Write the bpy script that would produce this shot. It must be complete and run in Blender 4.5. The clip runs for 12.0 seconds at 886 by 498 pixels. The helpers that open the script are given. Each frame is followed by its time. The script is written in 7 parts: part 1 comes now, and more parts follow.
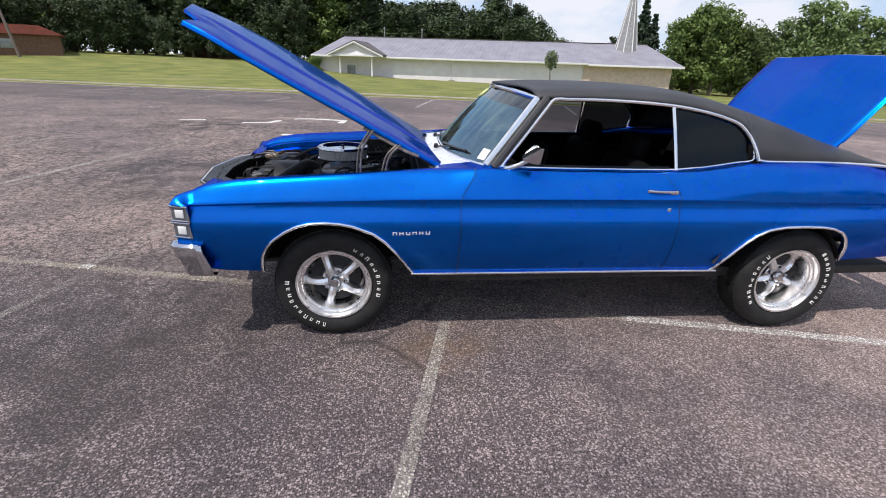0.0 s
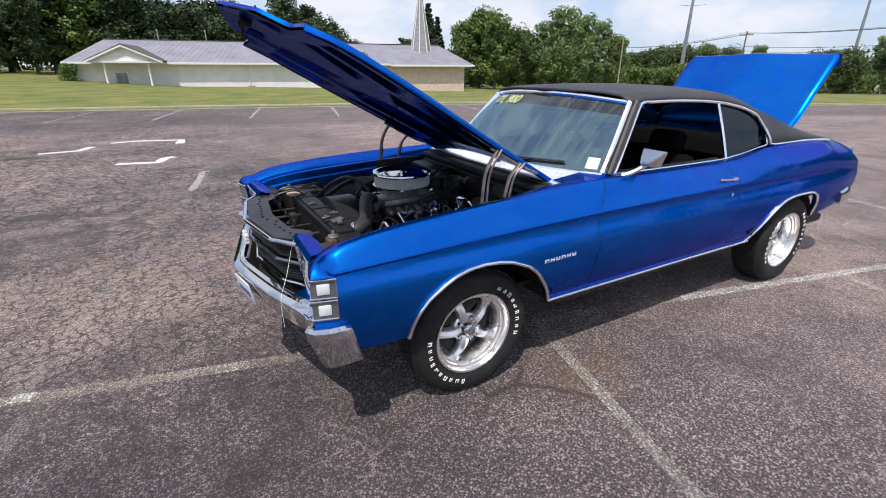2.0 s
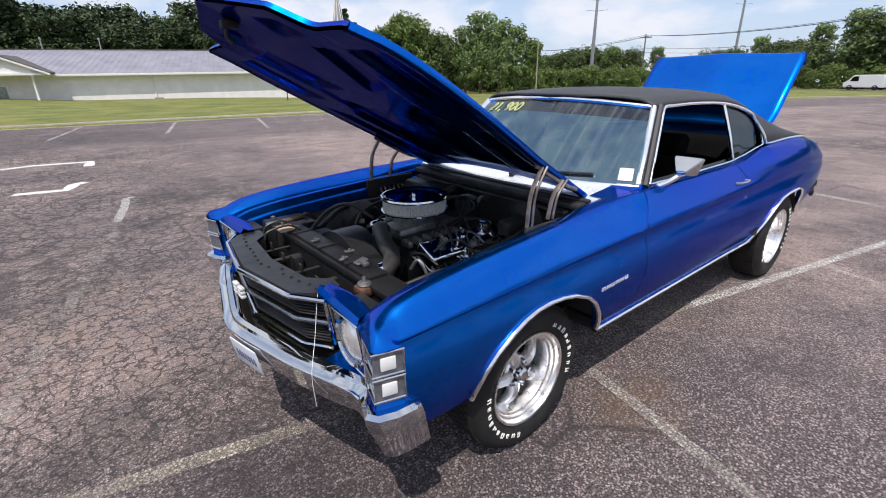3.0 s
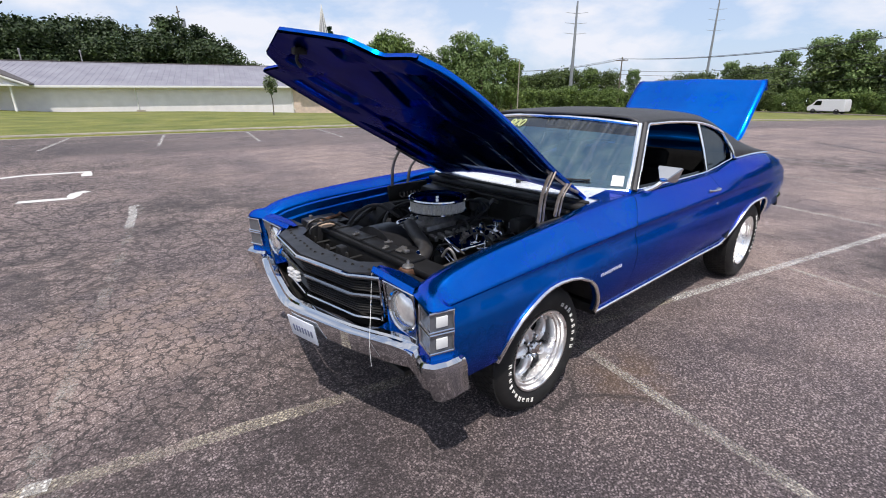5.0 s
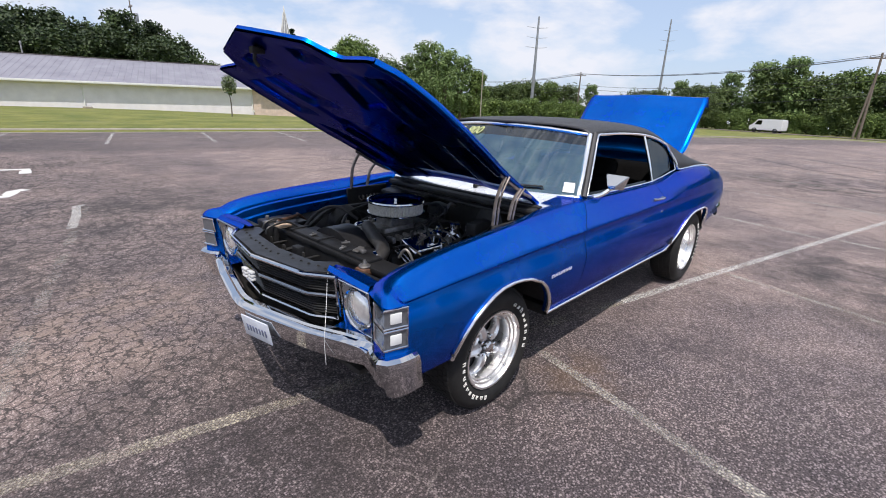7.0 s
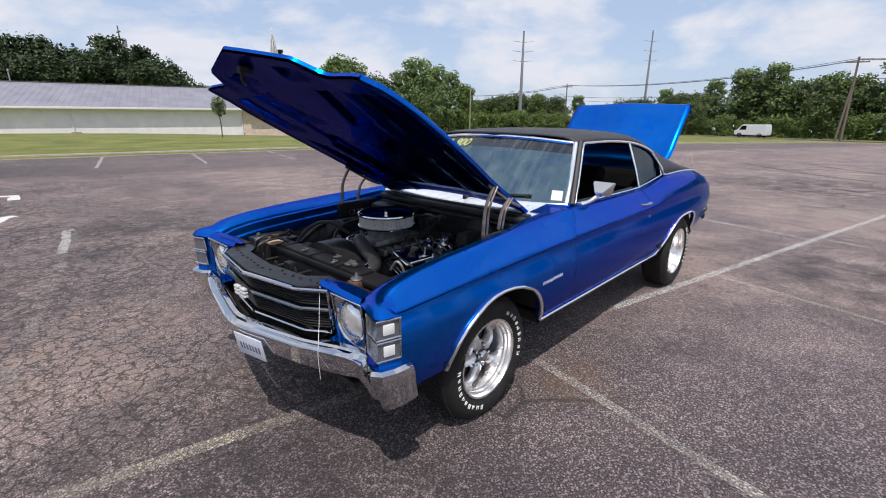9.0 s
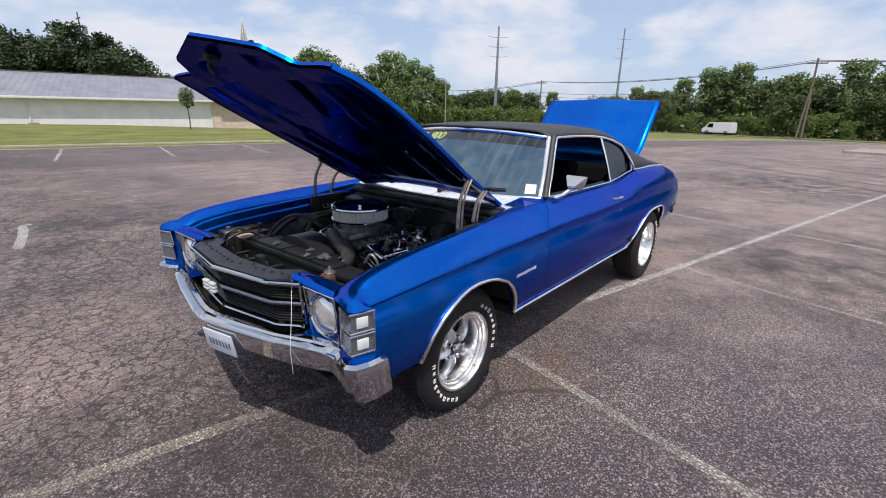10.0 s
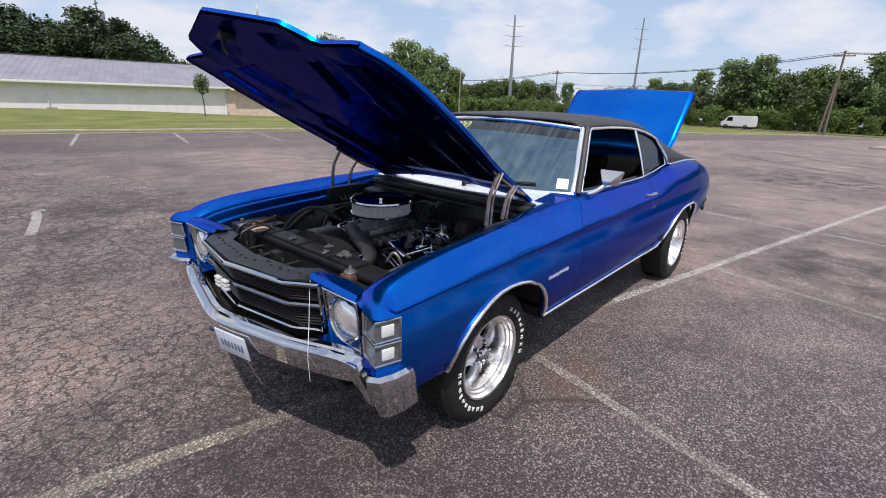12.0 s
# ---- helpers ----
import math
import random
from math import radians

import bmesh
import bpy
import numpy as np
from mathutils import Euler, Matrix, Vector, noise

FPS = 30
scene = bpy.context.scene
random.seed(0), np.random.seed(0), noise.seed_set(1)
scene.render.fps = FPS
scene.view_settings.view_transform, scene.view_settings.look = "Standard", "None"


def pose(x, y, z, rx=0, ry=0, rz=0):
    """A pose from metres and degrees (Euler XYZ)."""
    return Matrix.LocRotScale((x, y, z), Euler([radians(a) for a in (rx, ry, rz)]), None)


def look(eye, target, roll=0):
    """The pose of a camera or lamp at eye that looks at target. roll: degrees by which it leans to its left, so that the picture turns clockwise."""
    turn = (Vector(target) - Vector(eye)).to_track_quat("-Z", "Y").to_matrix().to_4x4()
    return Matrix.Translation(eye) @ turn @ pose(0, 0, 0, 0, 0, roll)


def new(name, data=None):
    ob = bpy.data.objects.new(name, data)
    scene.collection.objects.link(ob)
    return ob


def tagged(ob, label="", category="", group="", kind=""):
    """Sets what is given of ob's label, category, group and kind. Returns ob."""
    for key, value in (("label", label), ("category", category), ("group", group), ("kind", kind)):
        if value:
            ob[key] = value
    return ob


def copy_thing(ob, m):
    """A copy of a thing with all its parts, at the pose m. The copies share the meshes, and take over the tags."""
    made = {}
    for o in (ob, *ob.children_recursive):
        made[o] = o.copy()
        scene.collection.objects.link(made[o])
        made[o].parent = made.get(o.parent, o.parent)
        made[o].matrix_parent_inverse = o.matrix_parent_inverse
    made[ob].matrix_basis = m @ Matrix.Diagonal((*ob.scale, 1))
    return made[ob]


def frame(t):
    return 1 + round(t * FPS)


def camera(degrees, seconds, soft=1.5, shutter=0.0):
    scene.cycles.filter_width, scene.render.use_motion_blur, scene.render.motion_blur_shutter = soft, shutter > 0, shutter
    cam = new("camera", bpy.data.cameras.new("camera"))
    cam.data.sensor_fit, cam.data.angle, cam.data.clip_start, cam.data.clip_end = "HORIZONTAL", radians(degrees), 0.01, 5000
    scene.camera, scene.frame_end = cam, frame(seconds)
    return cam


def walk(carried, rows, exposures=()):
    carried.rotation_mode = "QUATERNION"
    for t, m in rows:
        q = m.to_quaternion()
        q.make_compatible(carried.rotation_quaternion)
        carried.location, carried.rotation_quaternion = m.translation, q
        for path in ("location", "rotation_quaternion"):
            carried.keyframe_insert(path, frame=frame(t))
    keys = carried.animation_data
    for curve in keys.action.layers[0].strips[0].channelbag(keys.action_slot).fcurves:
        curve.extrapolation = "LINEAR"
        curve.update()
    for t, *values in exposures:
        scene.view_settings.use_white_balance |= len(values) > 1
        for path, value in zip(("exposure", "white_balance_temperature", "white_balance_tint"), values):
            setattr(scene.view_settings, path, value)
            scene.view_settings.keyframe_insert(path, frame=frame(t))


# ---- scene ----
cam = camera(88.1, 12.0, 1.0)
PATH = [
    (0, (0.342, -3.283, 1.563), (0.562, -1.443, 0.81), 1.9),
    (0.5, (-0.146, -3.203, 1.575), (0.201, -1.379, 0.83), 1.7),
    (1, (-0.538, -2.967, 1.566), (0.001, -1.196, 0.809), 1.8),
    (1.5, (-0.888, -2.742, 1.57), (-0.173, -1.026, 0.832), 1.5),
    (2, (-1.137, -2.456, 1.574), (-0.198, -0.85, 0.839), 0.2),
    (2.5, (-1.226, -2.115, 1.583), (-0.128, -0.618, 0.838), -0.9),
    (3, (-1.329, -1.873, 1.585), (-0.148, -0.428, 0.866), -1.0),
    (3.2, (-1.37, -1.824, 1.575), (-0.176, -0.386, 0.864), -1.1),
    (4.8, (-1.724, -2.012, 1.598), (-0.485, -0.592, 0.929), -0.3),
    (5, (-1.738, -2.017, 1.598), (-0.48, -0.607, 0.943), 0.0),
    (5.5, (-1.75, -2.029, 1.597), (-0.448, -0.655, 0.952), 0.8),
    (6, (-1.758, -2.054, 1.587), (-0.415, -0.716, 0.949), 1.5),
    (6.5, (-1.756, -2.074, 1.58), (-0.385, -0.76, 0.954), 2.0),
    (7, (-1.755, -2.08, 1.585), (-0.373, -0.775, 0.963), 2.1),
    (9, (-1.761, -2.107, 1.577), (-0.349, -0.808, 1.012), 0.4),
    (9.5, (-1.759, -2.105, 1.571), (-0.305, -0.855, 1.001), 0.9),
    (10, (-1.756, -2.113, 1.565), (-0.279, -0.897, 0.981), 1.1),
    (10.5, (-1.762, -2.11, 1.562), (-0.276, -0.914, 0.963), 1.4),
    (11, (-1.76, -2.086, 1.558), (-0.278, -0.89, 0.947), 1.7),
    (11.5, (-1.736, -2.046, 1.546), (-0.278, -0.828, 0.92), 1.9),
    (12, (-1.676, -1.937, 1.55), (-0.238, -0.695, 0.926), 1.8),
]
walk(cam, [(t, look(eye, target, roll)) for t, eye, target, roll in PATH], exposures=((0.0, 0.0), (7.2, -0.02), (8.8, -0.17), (12.0, -0.13)))

# ---- light ----
SUN_EL, SUN_AZ = 62.0, 226.0  # degrees; azimuth clockwise from +y
world = bpy.data.worlds.new("sky")
scene.world = world
world.use_nodes = True
wn = world.node_tree
wn.nodes.clear()


def wnode(kind, **values):
    n = wn.nodes.new(kind)
    for k, v in values.items():
        n.inputs[k].default_value = v
    return n


sky = wnode("ShaderNodeTexSky")
sky.sky_type, sky.sun_disc = "NISHITA", False
sky.sun_elevation, sky.sun_rotation = radians(SUN_EL), radians(SUN_AZ)
sky.air_density, sky.dust_density, sky.ozone_density = 1.0, 0.8, 2.0
# broken white clouds over the whole sky
cloud = wnode("ShaderNodeTexNoise", Scale=4.2, Detail=10.0, Roughness=0.55, Distortion=0.15)
cramp = wnode("ShaderNodeMapRange", **{"From Min": 0.44, "From Max": 0.60, "To Min": 0.0, "To Max": 1.0})
cmix = wn.nodes.new("ShaderNodeMix")
cmix.data_type = "RGBA"
cmix.inputs[7].default_value = (7.3, 7.5, 8.3, 1)
wbg = wnode("ShaderNodeBackground", Strength=0.119)
wout = wn.nodes.new("ShaderNodeOutputWorld")
wn.links.new(cloud.outputs["Fac"], cramp.inputs["Value"])
wn.links.new(cramp.outputs["Result"], cmix.inputs[0])
# thin high haze pales the blue between the clouds
haze = wn.nodes.new("ShaderNodeMix")
haze.data_type = "RGBA"
haze.inputs[0].default_value = 0.62
haze.inputs[7].default_value = (5.3, 6.4, 8.8, 1)
wn.links.new(sky.outputs["Color"], haze.inputs[6])
wn.links.new(haze.outputs[2], cmix.inputs[6])
wco = wn.nodes.new("ShaderNodeTexCoord")
wmap = wn.nodes.new("ShaderNodeMapping")
wmap.inputs["Scale"].default_value = (1.0, 1.0, 2.4)
wn.links.new(wco.outputs["Generated"], wmap.inputs["Vector"])
wn.links.new(wmap.outputs["Vector"], cloud.inputs["Vector"])
wn.links.new(cmix.outputs[2], wbg.inputs["Color"])
wn.links.new(wbg.outputs["Background"], wout.inputs["Surface"])

sun = new("sun", bpy.data.lights.new("sun", "SUN"))
sun.data.energy, sun.data.angle, sun.data.color = 4.1, radians(0.6), (1.0, 0.93, 0.87)
sd = Vector((math.sin(radians(SUN_AZ)) * math.cos(radians(SUN_EL)), math.cos(radians(SUN_AZ)) * math.cos(radians(SUN_EL)), math.sin(radians(SUN_EL))))
sun.matrix_world = look(sd * 50, (0, 0, 0))


# ---- materials ----
class Mat:
    """A small builder for node materials."""

    def __init__(self, name):
        self.m = bpy.data.materials.new(name)
        self.m.use_nodes = True
        self.t = self.m.node_tree
        self.b = self.t.nodes["Principled BSDF"]
        self.out = self.t.nodes["Material Output"]
        self.tc = self.t.nodes.new("ShaderNodeTexCoord")
        self.vec = self.tc.outputs["Object"]

    def node(self, kind, **values):
        n = self.t.nodes.new(kind)
        for k, v in values.items():
            n.inputs[k].default_value = v
        return n

    def link(self, a, b):
        self.t.links.new(a, b)

    def world_space(self):
        g = self.t.nodes.new("ShaderNodeNewGeometry")
        self.vec = g.outputs["Position"]
        return self

    def set(self, **values):
        for k, v in values.items():
            self.b.inputs[k.replace("_", " ")].default_value = v
        return self

    def noise(self, scale, detail=4.0, rough=0.55, lo=0.0, hi=1.0, a=0.0, b=1.0, distort=0.0):
        n = self.node("ShaderNodeTexNoise", Scale=scale, Detail=detail, Roughness=rough, Distortion=distort)
        self.link(self.vec, n.inputs["Vector"])
        r = self.node("ShaderNodeMapRange", **{"From Min": lo, "From Max": hi, "To Min": a, "To Max": b})
        self.link(n.outputs["Fac"], r.inputs["Value"])
        return r.outputs["Result"]

    def cells(self, scale, feature="F1", lo=0.0, hi=1.0, a=0.0, b=1.0, random=1.0, warp=0.0):
        n = self.node("ShaderNodeTexVoronoi", Scale=scale, Randomness=random)
        n.feature = feature
        if warp:
            w = self.node("ShaderNodeTexNoise", Scale=scale * 1.3, Detail=4.0)
            self.link(self.vec, w.inputs["Vector"])
            mx = self.t.nodes.new("ShaderNodeVectorMath")
            mx.operation = "MULTIPLY_ADD"
            mx.inputs[1].default_value = (warp, warp, warp)
            self.link(w.outputs["Color"], mx.inputs[0])
            self.link(self.vec, mx.inputs[2])
            self.link(mx.outputs[0], n.inputs["Vector"])
        else:
            self.link(self.vec, n.inputs["Vector"])
        r = self.node("ShaderNodeMapRange", **{"From Min": lo, "From Max": hi, "To Min": a, "To Max": b})
        self.link(n.outputs["Distance"], r.inputs["Value"])
        return r.outputs["Result"]

    def stones(self, scale, a, b):
        """A random grey for each stone of a cell pattern."""
        n = self.node("ShaderNodeTexVoronoi", Scale=scale)
        self.link(self.vec, n.inputs["Vector"])
        sep = self.t.nodes.new("ShaderNodeSeparateColor")
        self.link(n.outputs["Color"], sep.inputs[0])
        r = self.node("ShaderNodeMapRange", **{"From Min": a, "From Max": b})
        self.link(sep.outputs[0], r.inputs["Value"])
        return r.outputs["Result"]

    def mix(self, fac, a, b, mode="MIX"):
        n = self.t.nodes.new("ShaderNodeMix")
        n.data_type, n.blend_type = "RGBA", mode
        for sock, v in ((n.inputs[0], fac), (n.inputs[6], a), (n.inputs[7], b)):
            if isinstance(v, tuple):
                sock.default_value = (*v[:3], 1)
            elif isinstance(v, (int, float)):
                sock.default_value = v
            else:
                self.link(v, sock)
        return n.outputs[2]

    def math(self, op, a, b=0.0):
        n = self.t.nodes.new("ShaderNodeMath")
        n.operation, n.use_clamp = op, True
        for sock, v in ((n.inputs[0], a), (n.inputs[1], b)):
            if isinstance(v, (int, float)):
                sock.default_value = v
            else:
                self.link(v, sock)
        return n.outputs[0]

    def color(self, c):
        self.link(c, self.b.inputs["Base Color"])
        return self

    def rough(self, r):
        self.link(r, self.b.inputs["Roughness"])
        return self

    def bump(self, h, strength=0.3, distance=0.01):
        n = self.node("ShaderNodeBump", Strength=strength, Distance=distance)
        self.link(h, n.inputs["Height"])
        self.link(n.outputs["Normal"], self.b.inputs["Normal"])
        return self


def plain(name, rgb, rough=0.5, metal=0.0, vary=0.12, scale=30.0, bump=0.0, coat=0.0):
    m = Mat(name)
    m.set(Roughness=rough, Metallic=metal, Coat_Weight=coat)
    f = m.noise(scale, 5.0, lo=0.3, hi=0.7)
    dark = tuple(c * (1 - vary) for c in rgb)
    light = tuple(min(1.0, c * (1 + vary)) for c in rgb)
    m.color(m.mix(f, dark, light))
    m.rough(m.noise(scale * 0.35, 4.0, lo=0.3, hi=0.7, a=max(0.02, rough - 0.08), b=min(1, rough + 0.1)))
    if bump:
        m.bump(f, bump, 0.003)
    return m.m


def make_paint():
    """Metallic base of aligned and stray flakes under clear lacquer."""
    m = Mat("blue_metallic_paint")
    m.set(Metallic=0.98, Roughness=0.19, Coat_Weight=0.28, Coat_Roughness=0.02, Coat_IOR=1.5, Specular_IOR_Level=0.3, Specular_Tint=(0.0, 0.19, 0.48, 1.0))
    flake = m.cells(900.0, lo=0.0, hi=0.6)
    c = m.mix(flake, (0.0, 0.053, 0.36), (0.0, 0.118, 0.66))
    m.color(c)
    peel = m.node("ShaderNodeBump", Strength=0.02, Distance=0.02)
    m.link(m.noise(1.6, 2.0), peel.inputs["Height"])
    m.link(peel.outputs["Normal"], m.b.inputs["Normal"])
    stray = m.node("ShaderNodeBsdfPrincipled", Metallic=0.98, Roughness=0.46, **{"Coat Weight": 0.28, "Coat Roughness": 0.02, "Specular Tint": (0.0, 0.19, 0.48, 1.0)})
    m.link(m.mix(flake, (0.0, 0.17, 0.78), (0.0, 0.29, 0.98)), stray.inputs["Base Color"])
    m.link(peel.outputs["Normal"], stray.inputs["Normal"])
    mx = m.node("ShaderNodeMixShader")
    m.link(m.noise(5.0, 6.0, lo=0.3, hi=0.75, a=0.16, b=0.22), mx.inputs[0])
    m.link(m.b.outputs[0], mx.inputs[1])
    m.link(stray.outputs[0], mx.inputs[2])
    m.link(mx.outputs[0], m.out.inputs["Surface"])
    return m.m


def make_chrome(name="chrome", tint=(0.63, 0.64, 0.66), rough=0.05):
    m = Mat(name)
    m.set(Metallic=1.0, Roughness=rough)
    m.color(m.mix(m.noise(14.0, 6.0, lo=0.45, hi=0.8), tint, tuple(c * 0.93 for c in tint)))
    if rough > 0.1:
        m.rough(m.noise(22.0, 5.0, lo=0.3, hi=0.8, a=rough * 0.7, b=rough * 1.7))
    return m.m


def make_vinyl():
    m = Mat("black_vinyl")
    m.set(Roughness=0.55)
    m.color(m.mix(m.noise(3.0, 5.0, lo=0.3, hi=0.75), (0.018, 0.018, 0.02), (0.05, 0.05, 0.054)))
    m.bump(m.cells(220.0), 0.35, 0.002)
    return m.m


def make_rubber():
    m = Mat("tyre_rubber")
    m.set(Roughness=0.75)
    m.color(m.mix(m.noise(16.0, 6.0, lo=0.35, hi=0.75), (0.006, 0.006, 0.0065), (0.020, 0.019, 0.018)))
    m.bump(m.noise(120.0, 3.0), 0.2, 0.002)
    return m.m


def make_glass(name, tint, streaks=0.0, gloss=1.7, sheen=(0.82, 0.93, 1.0)):
    """Clear or tinted pane: see-through body with a mirror gloss that grows at grazing angles."""
    m = Mat(name)
    t = m.node("ShaderNodeBsdfTransparent")
    t.inputs["Color"].default_value = (*tint, 1)
    g = m.node("ShaderNodeBsdfGlossy", Roughness=0.02)
    g.inputs["Color"].default_value = (*sheen, 1)
    f = m.node("ShaderNodeFresnel", IOR=gloss)
    mx = m.t.nodes.new("ShaderNodeMixShader")
    m.link(f.outputs["Fac"], mx.inputs[0])
    m.link(t.outputs[0], mx.inputs[1])
    m.link(g.outputs[0], mx.inputs[2])
    last = mx.outputs[0]
    if streaks:
        d = m.node("ShaderNodeBsdfDiffuse")
        d.inputs["Color"].default_value = (0.55, 0.57, 0.58, 1)
        mp = m.node("ShaderNodeMapping")
        mp.inputs["Scale"].default_value = (1.0, 20.0, 1.0)
        m.link(m.vec, mp.inputs["Vector"])
        n = m.node("ShaderNodeTexNoise", Scale=2.2, Detail=6.0, Roughness=0.6)
        m.link(mp.outputs[0], n.inputs["Vector"])
        r = m.node("ShaderNodeMapRange", **{"From Min": 0.44, "From Max": 0.66, "To Min": 0.02, "To Max": streaks})
        m.link(n.outputs["Fac"], r.inputs["Value"])
        m2 = m.t.nodes.new("ShaderNodeMixShader")
        m.link(r.outputs[0], m2.inputs[0])
        m.link(last, m2.inputs[1])
        m.link(d.outputs[0], m2.inputs[2])
        last = m2.outputs[0]
    m.link(last, m.out.inputs["Surface"])
    return m.m


def make_asphalt():
    m = Mat("worn_asphalt").world_space()
    m.set(Roughness=0.86)
    sep = m.t.nodes.new("ShaderNodeSeparateXYZ")
    m.link(m.vec, sep.inputs[0])

    def ramp(axis, lo, hi, a=0.0, b=1.0):
        r = m.node("ShaderNodeMapRange", **{"From Min": lo, "From Max": hi, "To Min": a, "To Max": b})
        m.link(sep.outputs[axis], r.inputs["Value"])
        return r.outputs["Result"]

    def spot(base, place, radius, tone, most, grain=2.6, lo=0.44, hi=0.58):
        far = m.t.nodes.new("ShaderNodeVectorMath")
        far.operation = "DISTANCE"
        far.inputs[1].default_value = place
        m.link(m.vec, far.inputs[0])
        near = m.node("ShaderNodeMapRange", **{"From Min": radius, "From Max": radius * 0.3, "To Max": most})
        m.link(far.outputs["Value"], near.inputs["Value"])
        return m.mix(m.math("MULTIPLY", near.outputs["Result"], m.noise(grain, 5.0, 0.65, lo=lo, hi=hi)), base, tone)

    # aggregate: dark binder, grey stones of two sizes, a few pale ones
    grit = m.noise(170.0, 3.0, 0.6, lo=0.40, hi=0.62)
    coarse = m.noise(45.0, 4.0, 0.65, lo=0.36, hi=0.66)
    pick = m.math("MULTIPLY", m.stones(105.0, 0.48, 0.85), m.cells(105.0, lo=0.66, hi=0.40))
    worm = m.noise(112.0, 3.0, 0.65, lo=0.45, hi=0.59)
    base = m.mix(coarse, (0.040, 0.032, 0.034), (0.010, 0.008, 0.009))
    base = m.mix(m.math("MULTIPLY", m.stones(240.0, 0.45, 1.0), 0.24), base, (0.300, 0.242, 0.254))
    base = m.mix(m.math("MULTIPLY", worm, 0.48), base, (0.270, 0.222, 0.224))
    base = m.mix(m.math("MULTIPLY", pick, 0.8), base, (0.50, 0.42, 0.42))
    chip = m.math("MULTIPLY", m.stones(26.0, 0.93, 0.96), m.cells(26.0, lo=0.22, hi=0.14))
    base = m.mix(chip, base, (0.52, 0.46, 0.43))
    # worn old surface: stones scoured pale and brown
    scoured = m.mix(pick, m.mix(worm, (0.140, 0.104, 0.098), (0.360, 0.282, 0.262)), (0.55, 0.46, 0.43))
    left, back = ramp(0, 1.6, -1.6), ramp(1, -0.5, 1.3)
    old = m.math("MULTIPLY", left, back)
    base = m.mix(m.math("MULTIPLY", old, m.noise(0.55, 5.0, 0.6, lo=0.36, hi=0.56, a=0.15, b=0.95)), base, scoured)
    base = m.mix(m.math("MULTIPLY", ramp(1, 1.0, 6.0), m.noise(0.4, 5.0, 0.62, lo=0.34, hi=0.58, a=0.10, b=0.72)), base, scoured)
    base = m.mix(m.math("MULTIPLY", ramp(0, 0.8, 3.4), m.noise(0.8, 5.0, 0.62, lo=0.38, hi=0.60, a=0.42, b=0.90)), base, scoured)
    # blotches at arm's length and at a bay's width, oil and tyre marks
    blot = m.noise(1.7, 6.0, 0.62, lo=0.34, hi=0.66)
    base = m.mix(1.0, base, m.mix(blot, (0.80, 0.80, 0.83), (1.30, 1.28, 1.25)), "MULTIPLY")
    patch = m.noise(0.36, 4.0, 0.58, lo=0.36, hi=0.64)
    base = m.mix(1.0, base, m.mix(patch, (0.84, 0.84, 0.88), (1.16, 1.13, 1.09)), "MULTIPLY")
    base = m.mix(m.noise(6.5, 5.0, 0.66, lo=0.56, hi=0.74, b=0.55), base, (0.040, 0.033, 0.036))
    wear = m.node("ShaderNodeMapping")
    wear.inputs["Rotation"].default_value = (0, 0, radians(14))
    wear.inputs["Scale"].default_value = (0.22, 2.6, 1.0)
    m.link(m.vec, wear.inputs["Vector"])
    tn = m.node("ShaderNodeTexNoise", Scale=1.0, Detail=5.0, Roughness=0.6)
    m.link(wear.outputs[0], tn.inputs["Vector"])
    tr = m.node("ShaderNodeMapRange", **{"From Min": 0.50, "From Max": 0.68, "To Max": 0.13})
    m.link(tn.outputs["Fac"], tr.inputs["Value"])
    base = m.mix(m.math("MULTIPLY", tr.outputs["Result"], ramp(1, 0.5, 5.0)), base, (0.055, 0.047, 0.050))
    # darker sealed band along the far bays
    dot = m.t.nodes.new("ShaderNodeVectorMath")
    dot.operation = "DOT_PRODUCT"
    dot.inputs[1].default_value = (0.2416, 0.9704, 0.0)
    m.link(m.vec, dot.inputs[0])
    band = m.node("ShaderNodeMapRange", **{"From Min": 11.6, "From Max": 12.6, "To Max": 0.50})
    m.link(dot.outputs["Value"], band.inputs["Value"])
    base = m.mix(band.outputs["Result"], base, (0.066, 0.058, 0.066))
    base = spot(base, (-4.1, 8.7, 0.0), 1.6, (0.030, 0.026, 0.026), 0.9)
    base = spot(base, (12.2, -1.2, 0.0), 2.6, (0.030, 0.027, 0.028), 0.8)
    base = spot(base, (8.4, -2.4, 0.0), 2.2, (0.36, 0.29, 0.26), 0.55)
    base = spot(base, (0.62, -1.05, 0.0), 0.42, (0.25, 0.15, 0.07), 0.32)
    base = spot(base, (-1.35, 1.7, 0.0), 1.3, (0.38, 0.28, 0.23), 0.6, 3.5)
    base = spot(base, (-2.6, 3.4, 0.0), 1.9, (0.046, 0.039, 0.042), 0.8, 1.6)
    base = spot(base, (-0.1, 5.2, 0.0), 1.8, (0.052, 0.045, 0.048), 0.7, 1.2)
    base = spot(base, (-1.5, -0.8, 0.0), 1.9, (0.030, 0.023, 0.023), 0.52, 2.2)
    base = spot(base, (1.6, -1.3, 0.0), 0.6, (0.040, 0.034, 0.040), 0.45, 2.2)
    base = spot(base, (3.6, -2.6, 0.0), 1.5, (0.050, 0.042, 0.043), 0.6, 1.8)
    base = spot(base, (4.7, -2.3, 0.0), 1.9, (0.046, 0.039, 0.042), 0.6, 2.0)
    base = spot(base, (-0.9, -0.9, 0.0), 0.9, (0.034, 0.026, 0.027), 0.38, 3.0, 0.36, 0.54)
